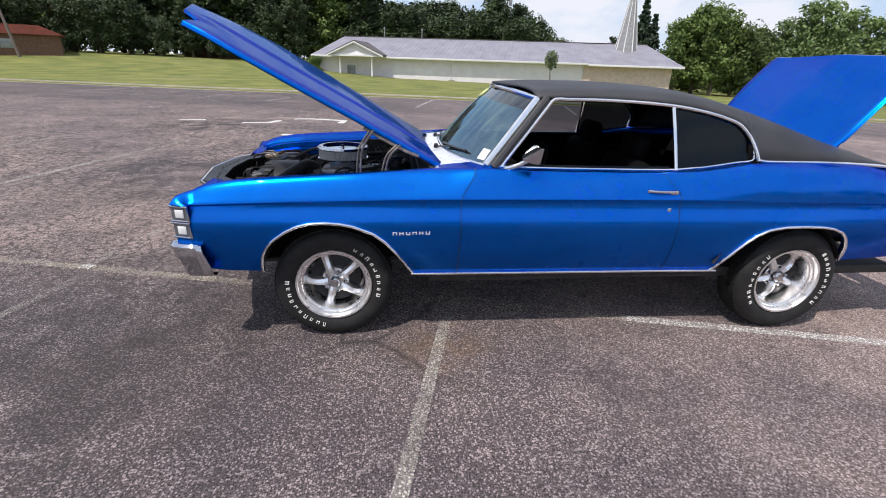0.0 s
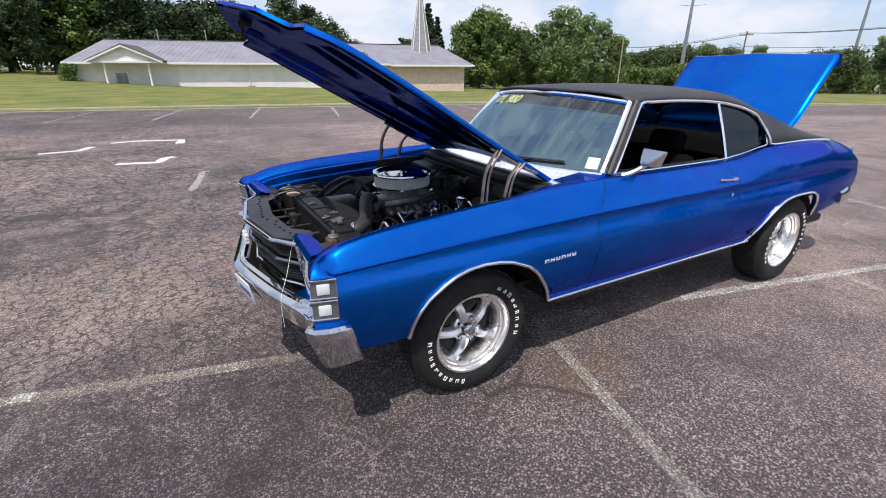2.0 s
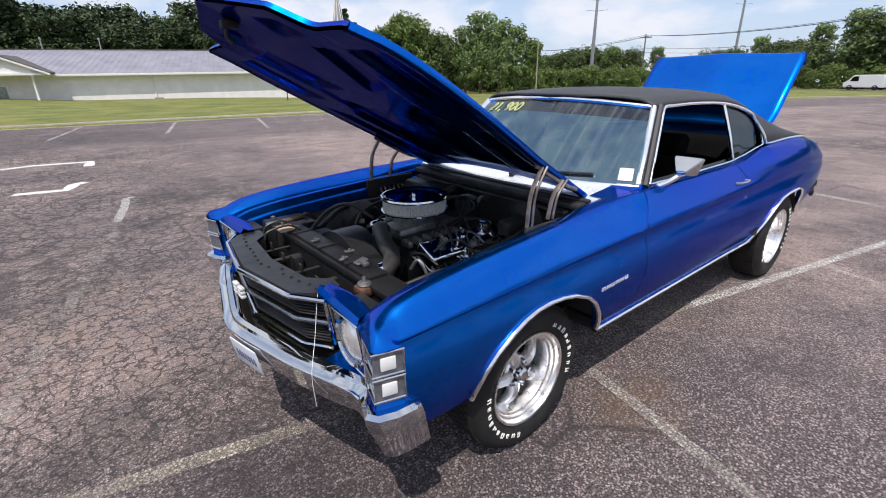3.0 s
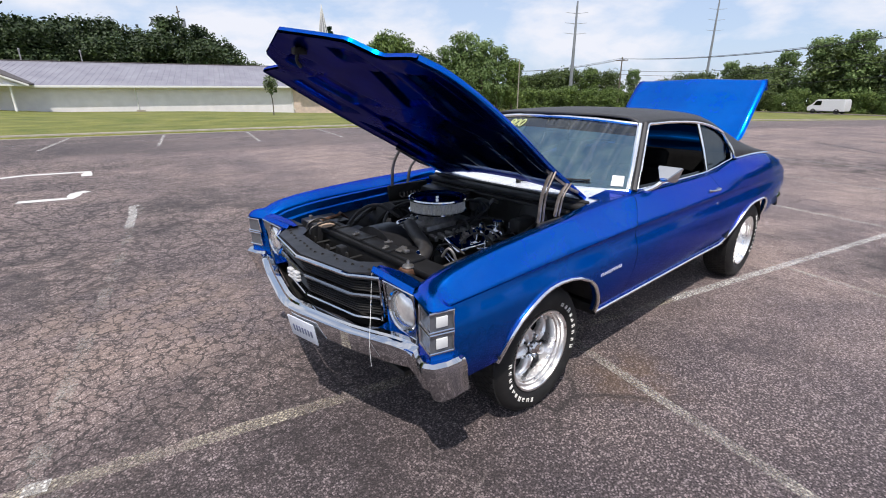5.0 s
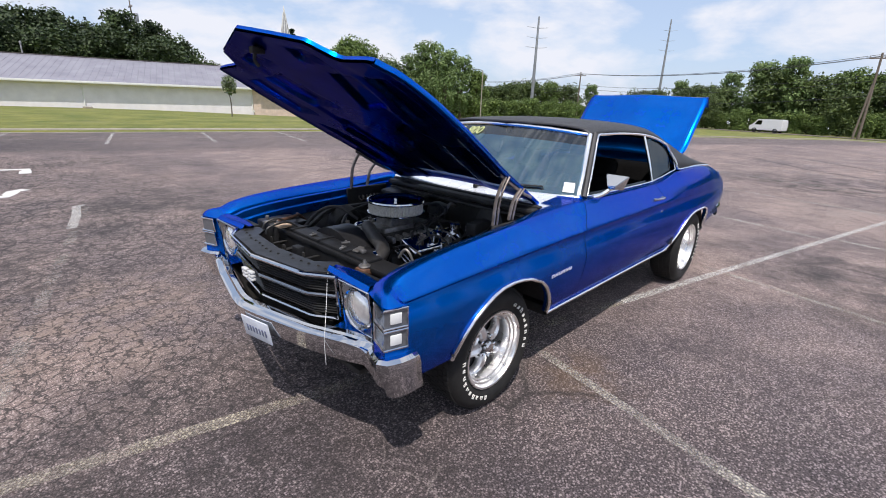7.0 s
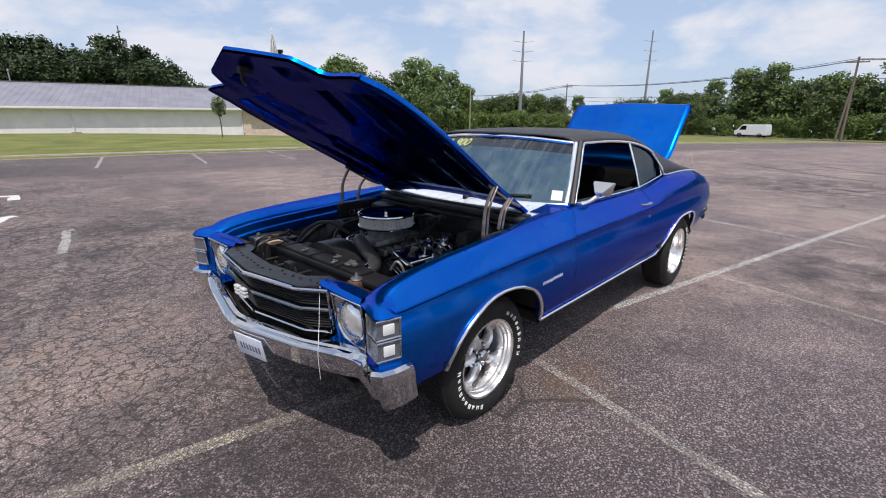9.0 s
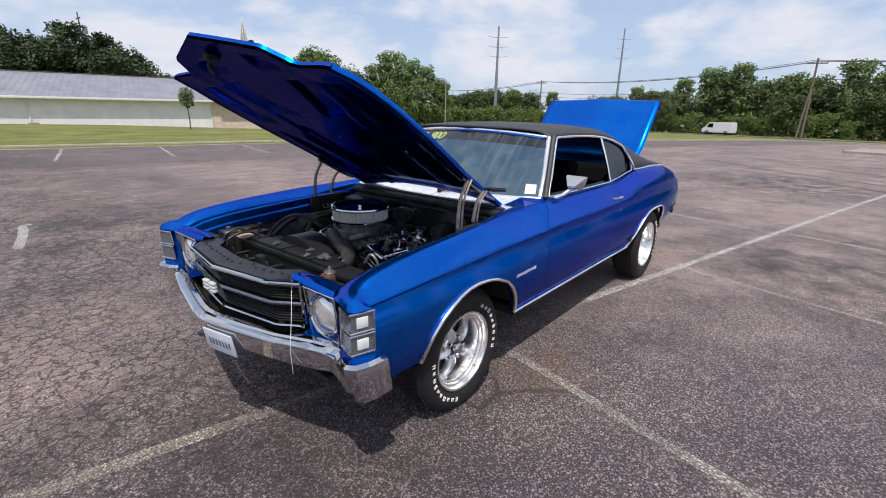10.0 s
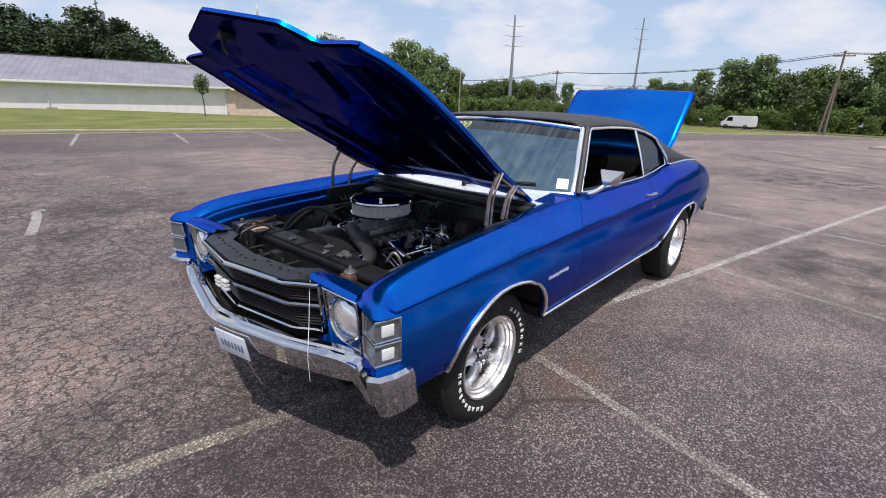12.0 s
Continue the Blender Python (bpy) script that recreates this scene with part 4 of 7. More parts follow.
# turned-down side flanges
for sgn in (-1, 1):
    rr = []
    for k in range(37):
        l = hood_len(0.71) * k / 36
        t = hood_top(l, 0.71)
        w = hood_w(l)
        rr.append([hood_p(l, sgn * w, t), hood_p(l, sgn * (w + 0.006), t - 0.012), hood_p(l, sgn * (w + 0.005), t - 0.022), hood_p(l, sgn * (w - 0.02), t - 0.027)])
    sheet("hood_side_flange", rr, PAINT, hood)


def poly_dist(l, y, poly):
    """Signed distance inside a convex polygon (positive inside)."""
    best = 9.0
    n = len(poly)
    for k in range(n):
        (ax, ay), (bx, by) = poly[k], poly[(k + 1) % n]
        ex, ey = bx - ax, by - ay
        ln = math.hypot(ex, ey)
        best = min(best, (ex * (y - ay) - ey * (l - ax)) / ln)
    return best


POCKETS = [
    [(1.06, 0.10), (1.38, 0.22), (1.38, 0.40), (1.10, 0.34)],
    [(0.98, 0.42), (1.37, 0.46), (1.37, 0.60), (1.02, 0.60)],
    [(0.28, 0.06), (0.80, 0.06), (0.94, 0.28), (0.80, 0.42), (0.28, 0.36)],
    [(0.30, 0.45), (0.78, 0.50), (0.90, 0.60), (0.30, 0.62)],
    [(1.47, 0.12), (1.58, 0.18), (1.55, 0.34), (1.46, 0.34)],
]


def hood_under(l, y):
    h = hood_top(l, y) - 0.026 + 0.014 * step((0.30 - l) / 0.12)
    a = abs(y)
    for p in POCKETS:
        h += 0.019 * step(poly_dist(l, a, p) / 0.02)
    return h


rows = []
for k in range(91):
    row = []
    for j in range(-60, 61):
        y = j / 60 * 0.71
        l = hood_rear(y) + 0.006 + (hood_len(abs(y)) - hood_rear(y) - 0.008) * k / 90
        row.append(hood_p(l, y / 0.71 * hood_w(l) * 0.99, hood_under(l, y)))
    rows.append(row)
# body blue darkened in the colour to carry the shade under the raised hood
INNER = plain("shaded_hood_underside_blue", (0.0006, 0.026, 0.135), 0.27, 0.97, vary=0.3, scale=6, coat=0.12)
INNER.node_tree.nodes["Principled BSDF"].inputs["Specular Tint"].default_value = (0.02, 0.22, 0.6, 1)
sheet("hood_inner_panel", rows, INNER, hood, "stamped inner panel of the hood, blue darkened for shade", sharp=0)
bm = bmesh.new()
box(bm, (-0.03, -0.02, -0.025), (0.03, 0.02, 0.005), 0.006, Matrix.Translation(hood_p(1.60, 0.05, -0.01)))
tube(bm, [hood_p(1.60, 0.05, -0.02), hood_p(1.59, 0.05, -0.06), hood_p(1.56, 0.05, -0.075)], 0.008)
part("hood_latch", bm, GRIME, hood, "dark steel hood latch")

# hood hinges: two curved arms a side
for sgn in (-1, 1):
    bm = bmesh.new()
    foot = Vector((0.40, sgn * 0.66, 0.93))
    for a, b, bow in (((0.145, 0.95), (0.225, 1.205), -0.022), ((0.285, 0.96), (0.375, 1.125), -0.015)):
        p0 = Vector((a[0], sgn * 0.645, a[1]))
        p1 = Vector((b[0], sgn * 0.645, b[1]))
        mid = p0.lerp(p1, 0.5) + Vector((bow, 0, 0.02))
        tube(bm, [p0, mid, p1], 0.0115, n=8, per=6, flat=0.5, up=(0, 1, 0))
        tube(bm, [p0 + Vector((0.02, 0.012 * sgn, 0)), mid + Vector((0.018, 0.012 * sgn, 0)), p1 + Vector((0.02, 0.012 * sgn, 0))], 0.006, n=6, per=6)
    tube(bm, [(0.19, sgn * 0.64, 1.215), (0.40, sgn * 0.64, 1.10), (0.5, sgn * 0.64, 1.06)], 0.010, n=6, per=3, flat=0.5)
    part("hood_hinge", bm, HINGE, car, "worn steel hood hinge with curved arms")
    bm = bmesh.new()
    box(bm, (0.12, sgn * 0.648, 0.84), (0.48, sgn * 0.672, 0.955), 0.01)
    part("hinge_bracket", bm, GRIME, car, "grimy hinge bracket")
    bm = bmesh.new()
    pts = [Vector((0.20 + 0.012 * k / 3, sgn * (0.62 + 0.018 * math.sin(k * 1.7)), 0.88 + 0.0 + 0.018 * math.cos(k * 1.7))) + Vector((0.005 * k, 0, 0)) for k in range(30)]
    tube(bm, pts, 0.005, n=6, per=2)
    part("hinge_spring", bm, HINGE, car, "coiled hinge spring")

# cowl panel between hood and windshield
rows = []
for s in ss:
    y = s * 0.715
    top = Vector(shield(s, 0.0))
    rows.append([(0.592, y, 0.986), (0.605, y, 1.004), (0.63, y, 1.012), (top.x - 0.008, y * 1.02, top.z - 0.004)])
sheet("cowl_panel", rows, WHITE_TRIM, car, "pale cowl panel below the windshield")
for s0, s1 in ((-0.72, -0.12), (-0.02, 0.56)):
    bm = bmesh.new()
    nose = Vector((-0.012, 0, 0.010))
    pivot = Vector(shield(s1, 0.0)) + Vector((-0.05, 0, -0.004))
    tube(bm, [pivot, Vector(shield(s1 * 0.7 + s0 * 0.3, 0.02)) + nose, Vector(shield((s0 + s1) / 2, 0.055)) + nose * 1.3], 0.006, n=6, per=4)
    tube(bm, [Vector(shield(s0 + (s1 - s0) * f, 0.085 - 0.05 * f)) + nose for f in np.linspace(0, 1, 7)], 0.006, n=6, per=1, flat=1.6)
    lathe(bm, [(0, -0.01), (0.016, -0.01), (0.016, 0.012), (0.008, 0.02), (0, 0.02)], Matrix.Translation(pivot), 12)
    part("wiper", bm, BLACK, car, "black windshield wiper")
for sgn in (-1, 1):
    rows = []
    for x in np.linspace(0.61, 0.92, 14):
        g = min(1.0, max(0.0, 1 - (0.875 - x) / 0.175))
        yi = max(0.64, 0.752 * g ** (1 / 2.4) - 0.006)
        yo = max(yi + 0.004, fender_in(min(x, 0.7)) + 0.02 if x < 0.7 else 0.762)
        rows.append([(x, sgn * (yi + (yo - yi) * f), 1.012 + 0.10 * max(0, x - 0.61) * (1 - f) + (z_top(x) - 0.006 - 1.012) * f) for f in (0, 0.33, 0.67, 1.0)])
    sheet("cowl_corner", rows, PAINT, car, "blue corner panel beside the cowl")
bm = bmesh.new()
box(bm, (0.50, -0.66, 0.955), (0.575, 0.66, 0.988), 0.012)
box(bm, (0.560, -0.67, 0.982), (0.592, 0.67, 1.002), 0.010)
box(bm, (0.47, -0.60, 0.93), (0.51, 0.60, 0.95), 0.008)
part("cowl_lip", bm, GRIME, car, "black firewall lip with seal")

# ---- engine bay ----
bm = bmesh.new()
box(bm, (0.545, -0.70, 0.45), (0.575, 0.70, 0.965), 0.01)
part("firewall", bm, GRIME, car, "grimy black firewall")
bm = bmesh.new()
box(bm, (-0.72, -0.62, 0.40), (0.55, 0.62, 0.43), 0.01)
for y in (-0.38, 0.30):
    box(bm, (-0.72, y, 0.42), (0.55, y + 0.08, 0.50), 0.01)
part("frame_rail", bm, GRIME, car, "dark frame and crossmember")
for sgn in (-1, 1):
    # inner fender skirt with the wheel house bulging up
    rows = []
    for x in np.linspace(-0.70, 0.56, 34):
        bulge = math.sqrt(max(0.0, 1 - ((x - 0.03) / 0.46) ** 2))
        yt = fender_in(x) - 0.018
        rows.append([(x, sgn * (yt - 0.022), z_top(x) - 0.150), (x, sgn * (yt - 0.05 - 0.04 * bulge), 0.70 + 0.11 * bulge), (x, sgn * (0.52 + 0.03 * bulge), 0.62 + 0.13 * bulge), (x, sgn * 0.42, 0.55), (x, sgn * 0.40, 0.42)])
    sheet("inner_fender", rows, GRIME, car, "black inner fender skirt")
    rows = [[(x, sgn * (fender_in(x) - 0.016), z_top(x) - 0.05), (x, sgn * (fender_in(x) - 0.034), z_top(x) - 0.056), (x, sgn * (fender_in(x) - 0.036), z_top(x) - 0.095), (x, sgn * (fender_in(x) - 0.052), z_top(x) - 0.105), (x, sgn * (fender_in(x) - 0.056), z_top(x) - 0.160)] for x in np.linspace(-0.68, 0.55, 20)]
    sheet("fender_inner_lip", [[(x, y - sgn * 0.004, z + 0.003) for x, y, z in r] for r in rows], PAINT, car, "blue inner lip of the fender")
    # blue filler between fender and grille
    rows = []
    for k in range(11):
        f = k / 10
        y = 0.738 - 0.308 * f
        xf, zf = -0.752 + 0.014 * f, 0.853 + 0.003 * f
        xb, zb = -0.700 + 0.018 * math.sin(math.pi * f) + 0.010 * f, 0.880 - 0.012 * f
        rows.append([(xf + 0.010, sgn * y, zf - 0.014), (xf, sgn * y, zf - 0.012), (xf - 0.003, sgn * y, zf), (xf + 0.012, sgn * (y - 0.004), zf + 0.020), (xb - 0.014, sgn * (y - 0.008), zb - 0.004), (xb, sgn * (y - 0.010), zb), (xb + 0.012, sgn * (y - 0.012), zb - 0.004), (xb + 0.016, sgn * (y - 0.012), zb - 0.035)])
    sheet("headlamp_filler", rows, PAINT, car, "blue filler panel above the headlamp")

# radiator support: a V-fronted black plate with an opening behind the grille
bm = bmesh.new()
plate = [(-0.865, 0.0), (-0.812, -0.37), (-0.72, -0.46), (-0.65, -0.43), (-0.64, -0.36), (-0.715, -0.28), (-0.745, 0.0), (-0.715, 0.28), (-0.64, 0.36), (-0.65, 0.43), (-0.72, 0.46), (-0.812, 0.37)]
prism(bm, plate, 0.838, 0.852)
part("header_panel", bm, MATTE, car, "black header panel behind the grille")
bm = bmesh.new()
box(bm, (-0.56, -0.62, 0.815), (-0.44, 0.60, 0.845), 0.008)
box(bm, (-0.545, -0.46, 0.84), (-0.455, 0.44, 0.862), 0.008)
box(bm, (-0.55, -0.62, 0.45), (-0.52, 0.62, 0.82), 0.006)
for y in (-0.30, -0.05, 0.22):
    box(bm, (-0.552, y, 0.860), (-0.448, y + 0.018, 0.868), 0.003)
box(bm, (-0.66, -0.03, 0.60), (-0.62, 0.03, 0.84), 0.006)
part("radiator_support", bm, CASTBLACK, car, "black radiator support with top plate")
bm = bmesh.new()
box(bm, (-0.50, -0.36, 0.46), (-0.44, 0.36, 0.83), 0.008)
part("radiator", bm, GRIME, car, "dark radiator core")
bm = bmesh.new()
prism(bm, [(0.30 * math.cos(a), 0.30 * math.sin(a) * 0.95) for a in [2 * math.pi * k / 28 for k in range(28)]], -0.30, -0.44, Matrix.Translation((0, 0, 0.60)) @ Euler((0, radians(90), 0)).to_matrix().to_4x4())
box(bm, (-0.45, -0.33, 0.78), (-0.33, 0.33, 0.828), 0.02)
part("fan_shroud", bm, MATTE, car, "black plastic fan shroud")
for k in range(5):
    bm = bmesh.new()
    box(bm, (-0.012, 0.03, -0.055), (0.012, 0.22, 0.055), 0.006, Matrix.Translation((-0.27, 0, 0.62)) @ Euler((radians(72 * k), 0, 0)).to_matrix().to_4x4() @ Euler((0, 0, radians(0))).to_matrix().to_4x4())
    part("fan_blade", bm, GRIME, car)
engine = empty("engine", None, car)
bm = bmesh.new()
box(bm, (-0.20, -0.22, 0.45), (0.48, 0.22, 0.74), 0.03)
box(bm, (-0.16, -0.12, 0.72), (0.40, 0.12, 0.83), 0.02)
part("block", bm, GRIME, engine, "oily black engine block")
bm = bmesh.new()
box(bm, (-0.14, -0.085, 0.80), (0.22, 0.085, 0.86), 0.015)
box(bm, (-0.08, -0.075, 0.85), (0.09, 0.075, 0.925), 0.012)
part("intake_manifold", bm, CASTING, engine, "grey cast intake manifold and carburettor")
for k in range(6):
    bm = bmesh.new()
    box(bm, (-0.15 + 0.06 * k, -0.17, 0.79), (-0.12 + 0.06 * k, 0.17, 0.825), 0.008)
    part("intake_runner", bm, CASTING, engine, "grey cast intake runner")
bm = bmesh.new()
lathe(bm, [(0.0, 0), (0.045, 0), (0.045, 0.06), (0.03, 0.075), (0, 0.075)], Matrix.Translation((-0.17, 0.0, 0.80)) @ Euler((0, radians(-35), 0)).to_matrix().to_4x4(), 20)
part("thermostat_housing", bm, CASTING, engine, "grey thermostat housing")
for sgn in (-1, 1):
    bm = bmesh.new()
    m = Matrix.Translation((0.14, sgn * 0.255, 0.765)) @ Euler((radians(-sgn * 28), 0, 0)).to_matrix().to_4x4()
    box(bm, (-0.27, -0.075, -0.045), (0.27, 0.075, 0.05), 0.028, m, 3)
    box(bm, (-0.285, -0.088, -0.052), (0.285, 0.088, -0.040), 0.004, m)
    part("valve_cover", bm, CHROME, engine, "chrome valve cover")
    bm = bmesh.new()
    lathe(bm, [(0, 0), (0.028, 0), (0.028, 0.03), (0.036, 0.036), (0.036, 0.062), (0.028, 0.07), (0, 0.07)], Matrix.Translation((0.27, sgn * 0.262, 0.80)), 20)
    part("breather_cap", bm, CHROME, engine, "chrome breather cap")
    bm = bmesh.new()
    for k in range(4):
        x = -0.06 + 0.12 * k
        tube(bm, [(x, sgn * 0.30, 0.66), (x, sgn * 0.36, 0.62), (x + 0.03, sgn * 0.37, 0.54)], 0.022, n=8)
    part("exhaust_manifold", bm, RUST, engine, "rusty exhaust manifold")
    for k in range(4):
        bm = bmesh.new()
        x = -0.05 + 0.12 * k
        tube(bm, [(0.36, sgn * 0.03, 0.93), (0.30 - 0.03 * k, sgn * 0.14, 0.90 - 0.01 * k), (x, sgn * 0.22, 0.85), (x, sgn * 0.34, 0.72)], 0.0055, n=6)
        part("plug_lead", bm, HOSE, engine)
bm = bmesh.new()
lathe(bm, [(0, 0), (0.055, 0), (0.055, 0.06), (0.07, 0.07), (0.065, 0.12), (0.03, 0.135), (0, 0.135)], Matrix.Translation((0.38, 0.0, 0.80)), 20)
part("distributor", bm, BLACK, engine, "black distributor cap")
# air cleaner
AC = Matrix.Translation((0.008, -0.012, 0)) @ Matrix.Diagonal((0.93, 0.93, 1, 1))
bm = bmesh.new()
lathe(bm, [(0.06, 0.918), (0.165, 0.922), (0.182, 0.926), (0.185, 0.934), (0.17, 0.938), (0.06, 0.936)], AC, 56)
acl = part("air_cleaner_base", bm, CHROME, engine, "chrome air cleaner base")
bm = bmesh.new()
n = 220
lo = [bm.verts.new(AC @ Vector(((0.171 if k % 2 else 0.176) * math.cos(2 * math.pi * k / n), (0.171 if k % 2 else 0.176) * math.sin(2 * math.pi * k / n), 0.935))) for k in range(n)]
hi = [bm.verts.new(v.co + Vector((0, 0, 0.062))) for v in lo]
for k in range(n):
    bm.faces.new((lo[k], lo[(k + 1) % n], hi[(k + 1) % n], hi[k]))
part("air_filter", bm, FILTER, engine, "pale pleated air filter element")
bm = bmesh.new()
lathe(bm, [(0.184, 0.994), (0.187, 1.000), (0.184, 1.008), (0.170, 1.011), (0.155, 1.006), (0.145, 0.996), (0.10, 0.992), (0.03, 0.994), (0.012, 0.997), (0.012, 1.012), (0.006, 1.016), (0.0, 1.016)], AC, 64)
part("air_cleaner_lid", bm, CHROME, engine, "dished chrome air cleaner lid")
# hoses, belts, battery, bottles
bm = bmesh.new()
tube(bm, [(-0.47, -0.36, 0.80), (-0.42, -0.38, 0.825), (-0.35, -0.33, 0.85), (-0.30, -0.20, 0.87), (-0.24, -0.06, 0.885), (-0.18, 0.0, 0.855)], 0.036, n=14, per=6)
part("radiator_hose", bm, HOSE, car, "thick black upper radiator hose")
for x in (-0.435, -0.19):
    bm = bmesh.new()
    lathe(bm, [(0.038, -0.008), (0.041, -0.008), (0.041, 0.008), (0.038, 0.008)], Matrix.Translation((-0.425, -0.378, 0.823) if x < -0.3 else (-0.195, -0.015, 0.866)) @ Euler((radians(30), radians(70), 0)).to_matrix().to_4x4(), 20, closed=True)
    part("hose_clamp", bm, CHROME, car, "bright hose clamp")
for pts, r in ((((-0.30, 0.15, 0.72), (-0.1, 0.34, 0.86), (0.2, 0.42, 0.88), (0.5, 0.40, 0.90)), 0.011), (((-0.35, 0.40, 0.80), (-0.15, 0.46, 0.87), (0.1, 0.5, 0.86), (0.35, 0.50, 0.86)), 0.016), (((-0.45, 0.30, 0.82), (-0.30, 0.36, 0.90), (-0.20, 0.30, 0.93), (-0.12, 0.2, 0.86)), 0.010), (((0.50, -0.40, 0.86), (0.30, -0.46, 0.84), (0.1, -0.44, 0.80), (-0.2, -0.40, 0.74)), 0.009), (((0.53, 0.10, 0.90), (0.42, 0.14, 0.96), (0.30, 0.13, 0.93), (0.22, 0.08, 0.88)), 0.009), (((-0.42, -0.5, 0.80), (-0.3, -0.54, 0.83), (0.0, -0.56, 0.84), (0.3, -0.55, 0.86)), 0.008)):
    bm = bmesh.new()
    tube(bm, pts, r, n=8, per=6)
    part("vacuum_hose", bm, HOSE, engine, "black rubber hose")
bm = bmesh.new()
box(bm, (-0.58, 0.38, 0.66), (-0.36, 0.60, 0.855), 0.012)
batt = part("battery", bm, BLACK, car, "black battery")
bm = bmesh.new()
for p in ((-0.53, 0.42), (-0.53, 0.56)):
    lathe(bm, [(0, 0), (0.011, 0), (0.011, 0.018), (0, 0.02)], Matrix.Translation((*p, 0.854)), 12)
box(bm, (-0.60, 0.46, 0.856), (-0.38, 0.485, 0.868), 0.004)
part("battery_clamp", bm, CASTING, batt, "grey battery clamp")
bm = bmesh.new()
tube(bm, [(-0.53, 0.42, 0.87), (-0.45, 0.36, 0.90), (-0.38, 0.46, 0.88), (-0.30, 0.52, 0.82)], 0.009, n=8, per=6)
part("battery_cable", bm, RUST, batt, "red-brown battery cable")
bm = bmesh.new()
box(bm, (-0.60, -0.50, 0.80), (-0.53, -0.43, 0.838), 0.012)
part("filler_neck", bm, RUST, car, "brown brass filler neck")
bm = bmesh.new()
lathe(bm, [(0, 0), (0.026, 0), (0.029, 0.006), (0.026, 0.012), (0.012, 0.018), (0.006, 0.036), (0, 0.037)], Matrix.Translation((-0.565, -0.465, 0.837)), 18)
part("radiator_cap", bm, CASTING, car, "worn metal radiator cap")
bm = bmesh.new()
box(bm, (-0.03, -0.016, -0.004), (0.03, 0.016, 0.004), 0.003, Matrix.Translation((-0.50, -0.33, 0.876)) @ Euler((radians(8), radians(-6), radians(18))).to_matrix().to_4x4())
box(bm, (-0.012, -0.05, -0.01), (0.012, -0.015, 0.008), 0.004, Matrix.Translation((-0.50, -0.33, 0.876)))
part("service_tag", bm, CASTING, car, "grey metal tag on the radiator support")
for x, y, r in ((-0.53, -0.24, 20), (-0.47, -0.18, -15), (-0.52, 0.05, 5), (-0.51, 0.30, 30)):
    bm = bmesh.new()
    m = Matrix.Translation((x, y, 0.872)) @ Euler((0, 0, radians(r))).to_matrix().to_4x4()
    box(bm, (-0.022, -0.008, -0.008), (0.022, 0.008, 0.0), 0.002, m)
    lathe(bm, [(0, 0), (0.007, 0), (0.007, 0.007), (0, 0.009)], m, 6)
    part("support_clip", bm, CASTING, car, "small grey clip with a bolt")
for y, x1 in ((0.34, -0.63), (0.24, -0.66)):
    bm = bmesh.new()
    tube(bm, [(-0.50, y, 0.862), (-0.56, y + 0.02, 0.90), (x1, y + 0.03, 0.885), (x1 - 0.02, y + 0.03, 0.85)], 0.006, n=6, per=4)
    part("latch_rod", bm, BLACK, car, "thin steel latch rod")
bm = bmesh.new()
box(bm, (-0.60, 0.27, 0.862), (-0.52, 0.345, 0.884), 0.01)
part("relay", bm, plain("faded_tan_plastic", (0.45, 0.33, 0.24), 0.6), car, "faded tan relay")
bm = bmesh.new()
lathe(bm, [(0, 0), (0.10, 0), (0.112, 0.01), (0.112, 0.09), (0.095, 0.11), (0, 0.112)], Matrix.Translation((-0.05, 0.40, 0.76)) @ Euler((radians(-70), 0, 0)).to_matrix().to_4x4(), 28)
part("alternator", bm, GRIME, engine, "grimy dark alternator")
bm = bmesh.new()
lathe(bm, [(0, 0), (0.115, 0), (0.12, 0.015), (0.11, 0.05), (0.06, 0.075), (0, 0.08)], Matrix.Translation((0.53, -0.36, 0.84)) @ Euler((0, radians(-90), 0)).to_matrix().to_4x4(), 32)
box(bm, (0.30, -0.40, 0.80), (0.46, -0.32, 0.88), 0.015)
part("brake_booster", bm, GRIME, car, "black brake booster and master cylinder")
bm = bmesh.new()
box(bm, (0.36, 0.16, 0.70), (0.55, 0.60, 0.94), 0.03)
part("heater_box", bm, BLACK, car, "black heater box on the firewall")
bm = bmesh.new()
lathe(bm, [(0, 0), (0.02, 0), (0.02, 0.016), (0.012, 0.02), (0, 0.02)], Matrix.Translation((-0.20, -0.005, 0.86)), 16)
part("water_outlet_cap", bm, CASTING, engine, "small grey cap")
bm = bmesh.new()
tube(bm, [(0.50, -0.05, 0.90), (0.44, -0.06, 0.925), (0.42, -0.05, 0.90)], 0.012, n=8)
part("heater_pipe", bm, CASTING, engine, "short grey pipe")
# bolts, brackets and wiring round the header opening and over the engine
rnd = random.Random(19)
for k in range(16):
    a = -0.40 + 0.80 * k / 15
    bm = bmesh.new()
    x = -0.735 - 0.055 * (1 - abs(a) / 0.42) + rnd.uniform(-0.02, 0.02)
    lathe(bm, [(0, 0), (0.009, 0), (0.009, 0.002), (0.005, 0.002), (0.005, 0.006), (0, 0.007)], Matrix.Translation((x, a, 0.851)), 8)
    part("panel_bolt", bm, GRIME, car)
for y, w, h in ((-0.24, 0.03, 0.05), (-0.08, 0.022, 0.06), (0.12, 0.03, 0.045), (0.26, 0.02, 0.07)):
    bm = bmesh.new()
    box(bm, (-0.71, y - w * 0.5, 0.79), (-0.57, y + w * 0.5, 0.797), 0.003)
    box(bm, (-0.66, y - w * 0.5, 0.79), (-0.652, y + w * 0.5, 0.80 + h * 0.5), 0.003)
    part("header_bracket", bm, GRIME, car, "grimy sheet bracket behind the grille")
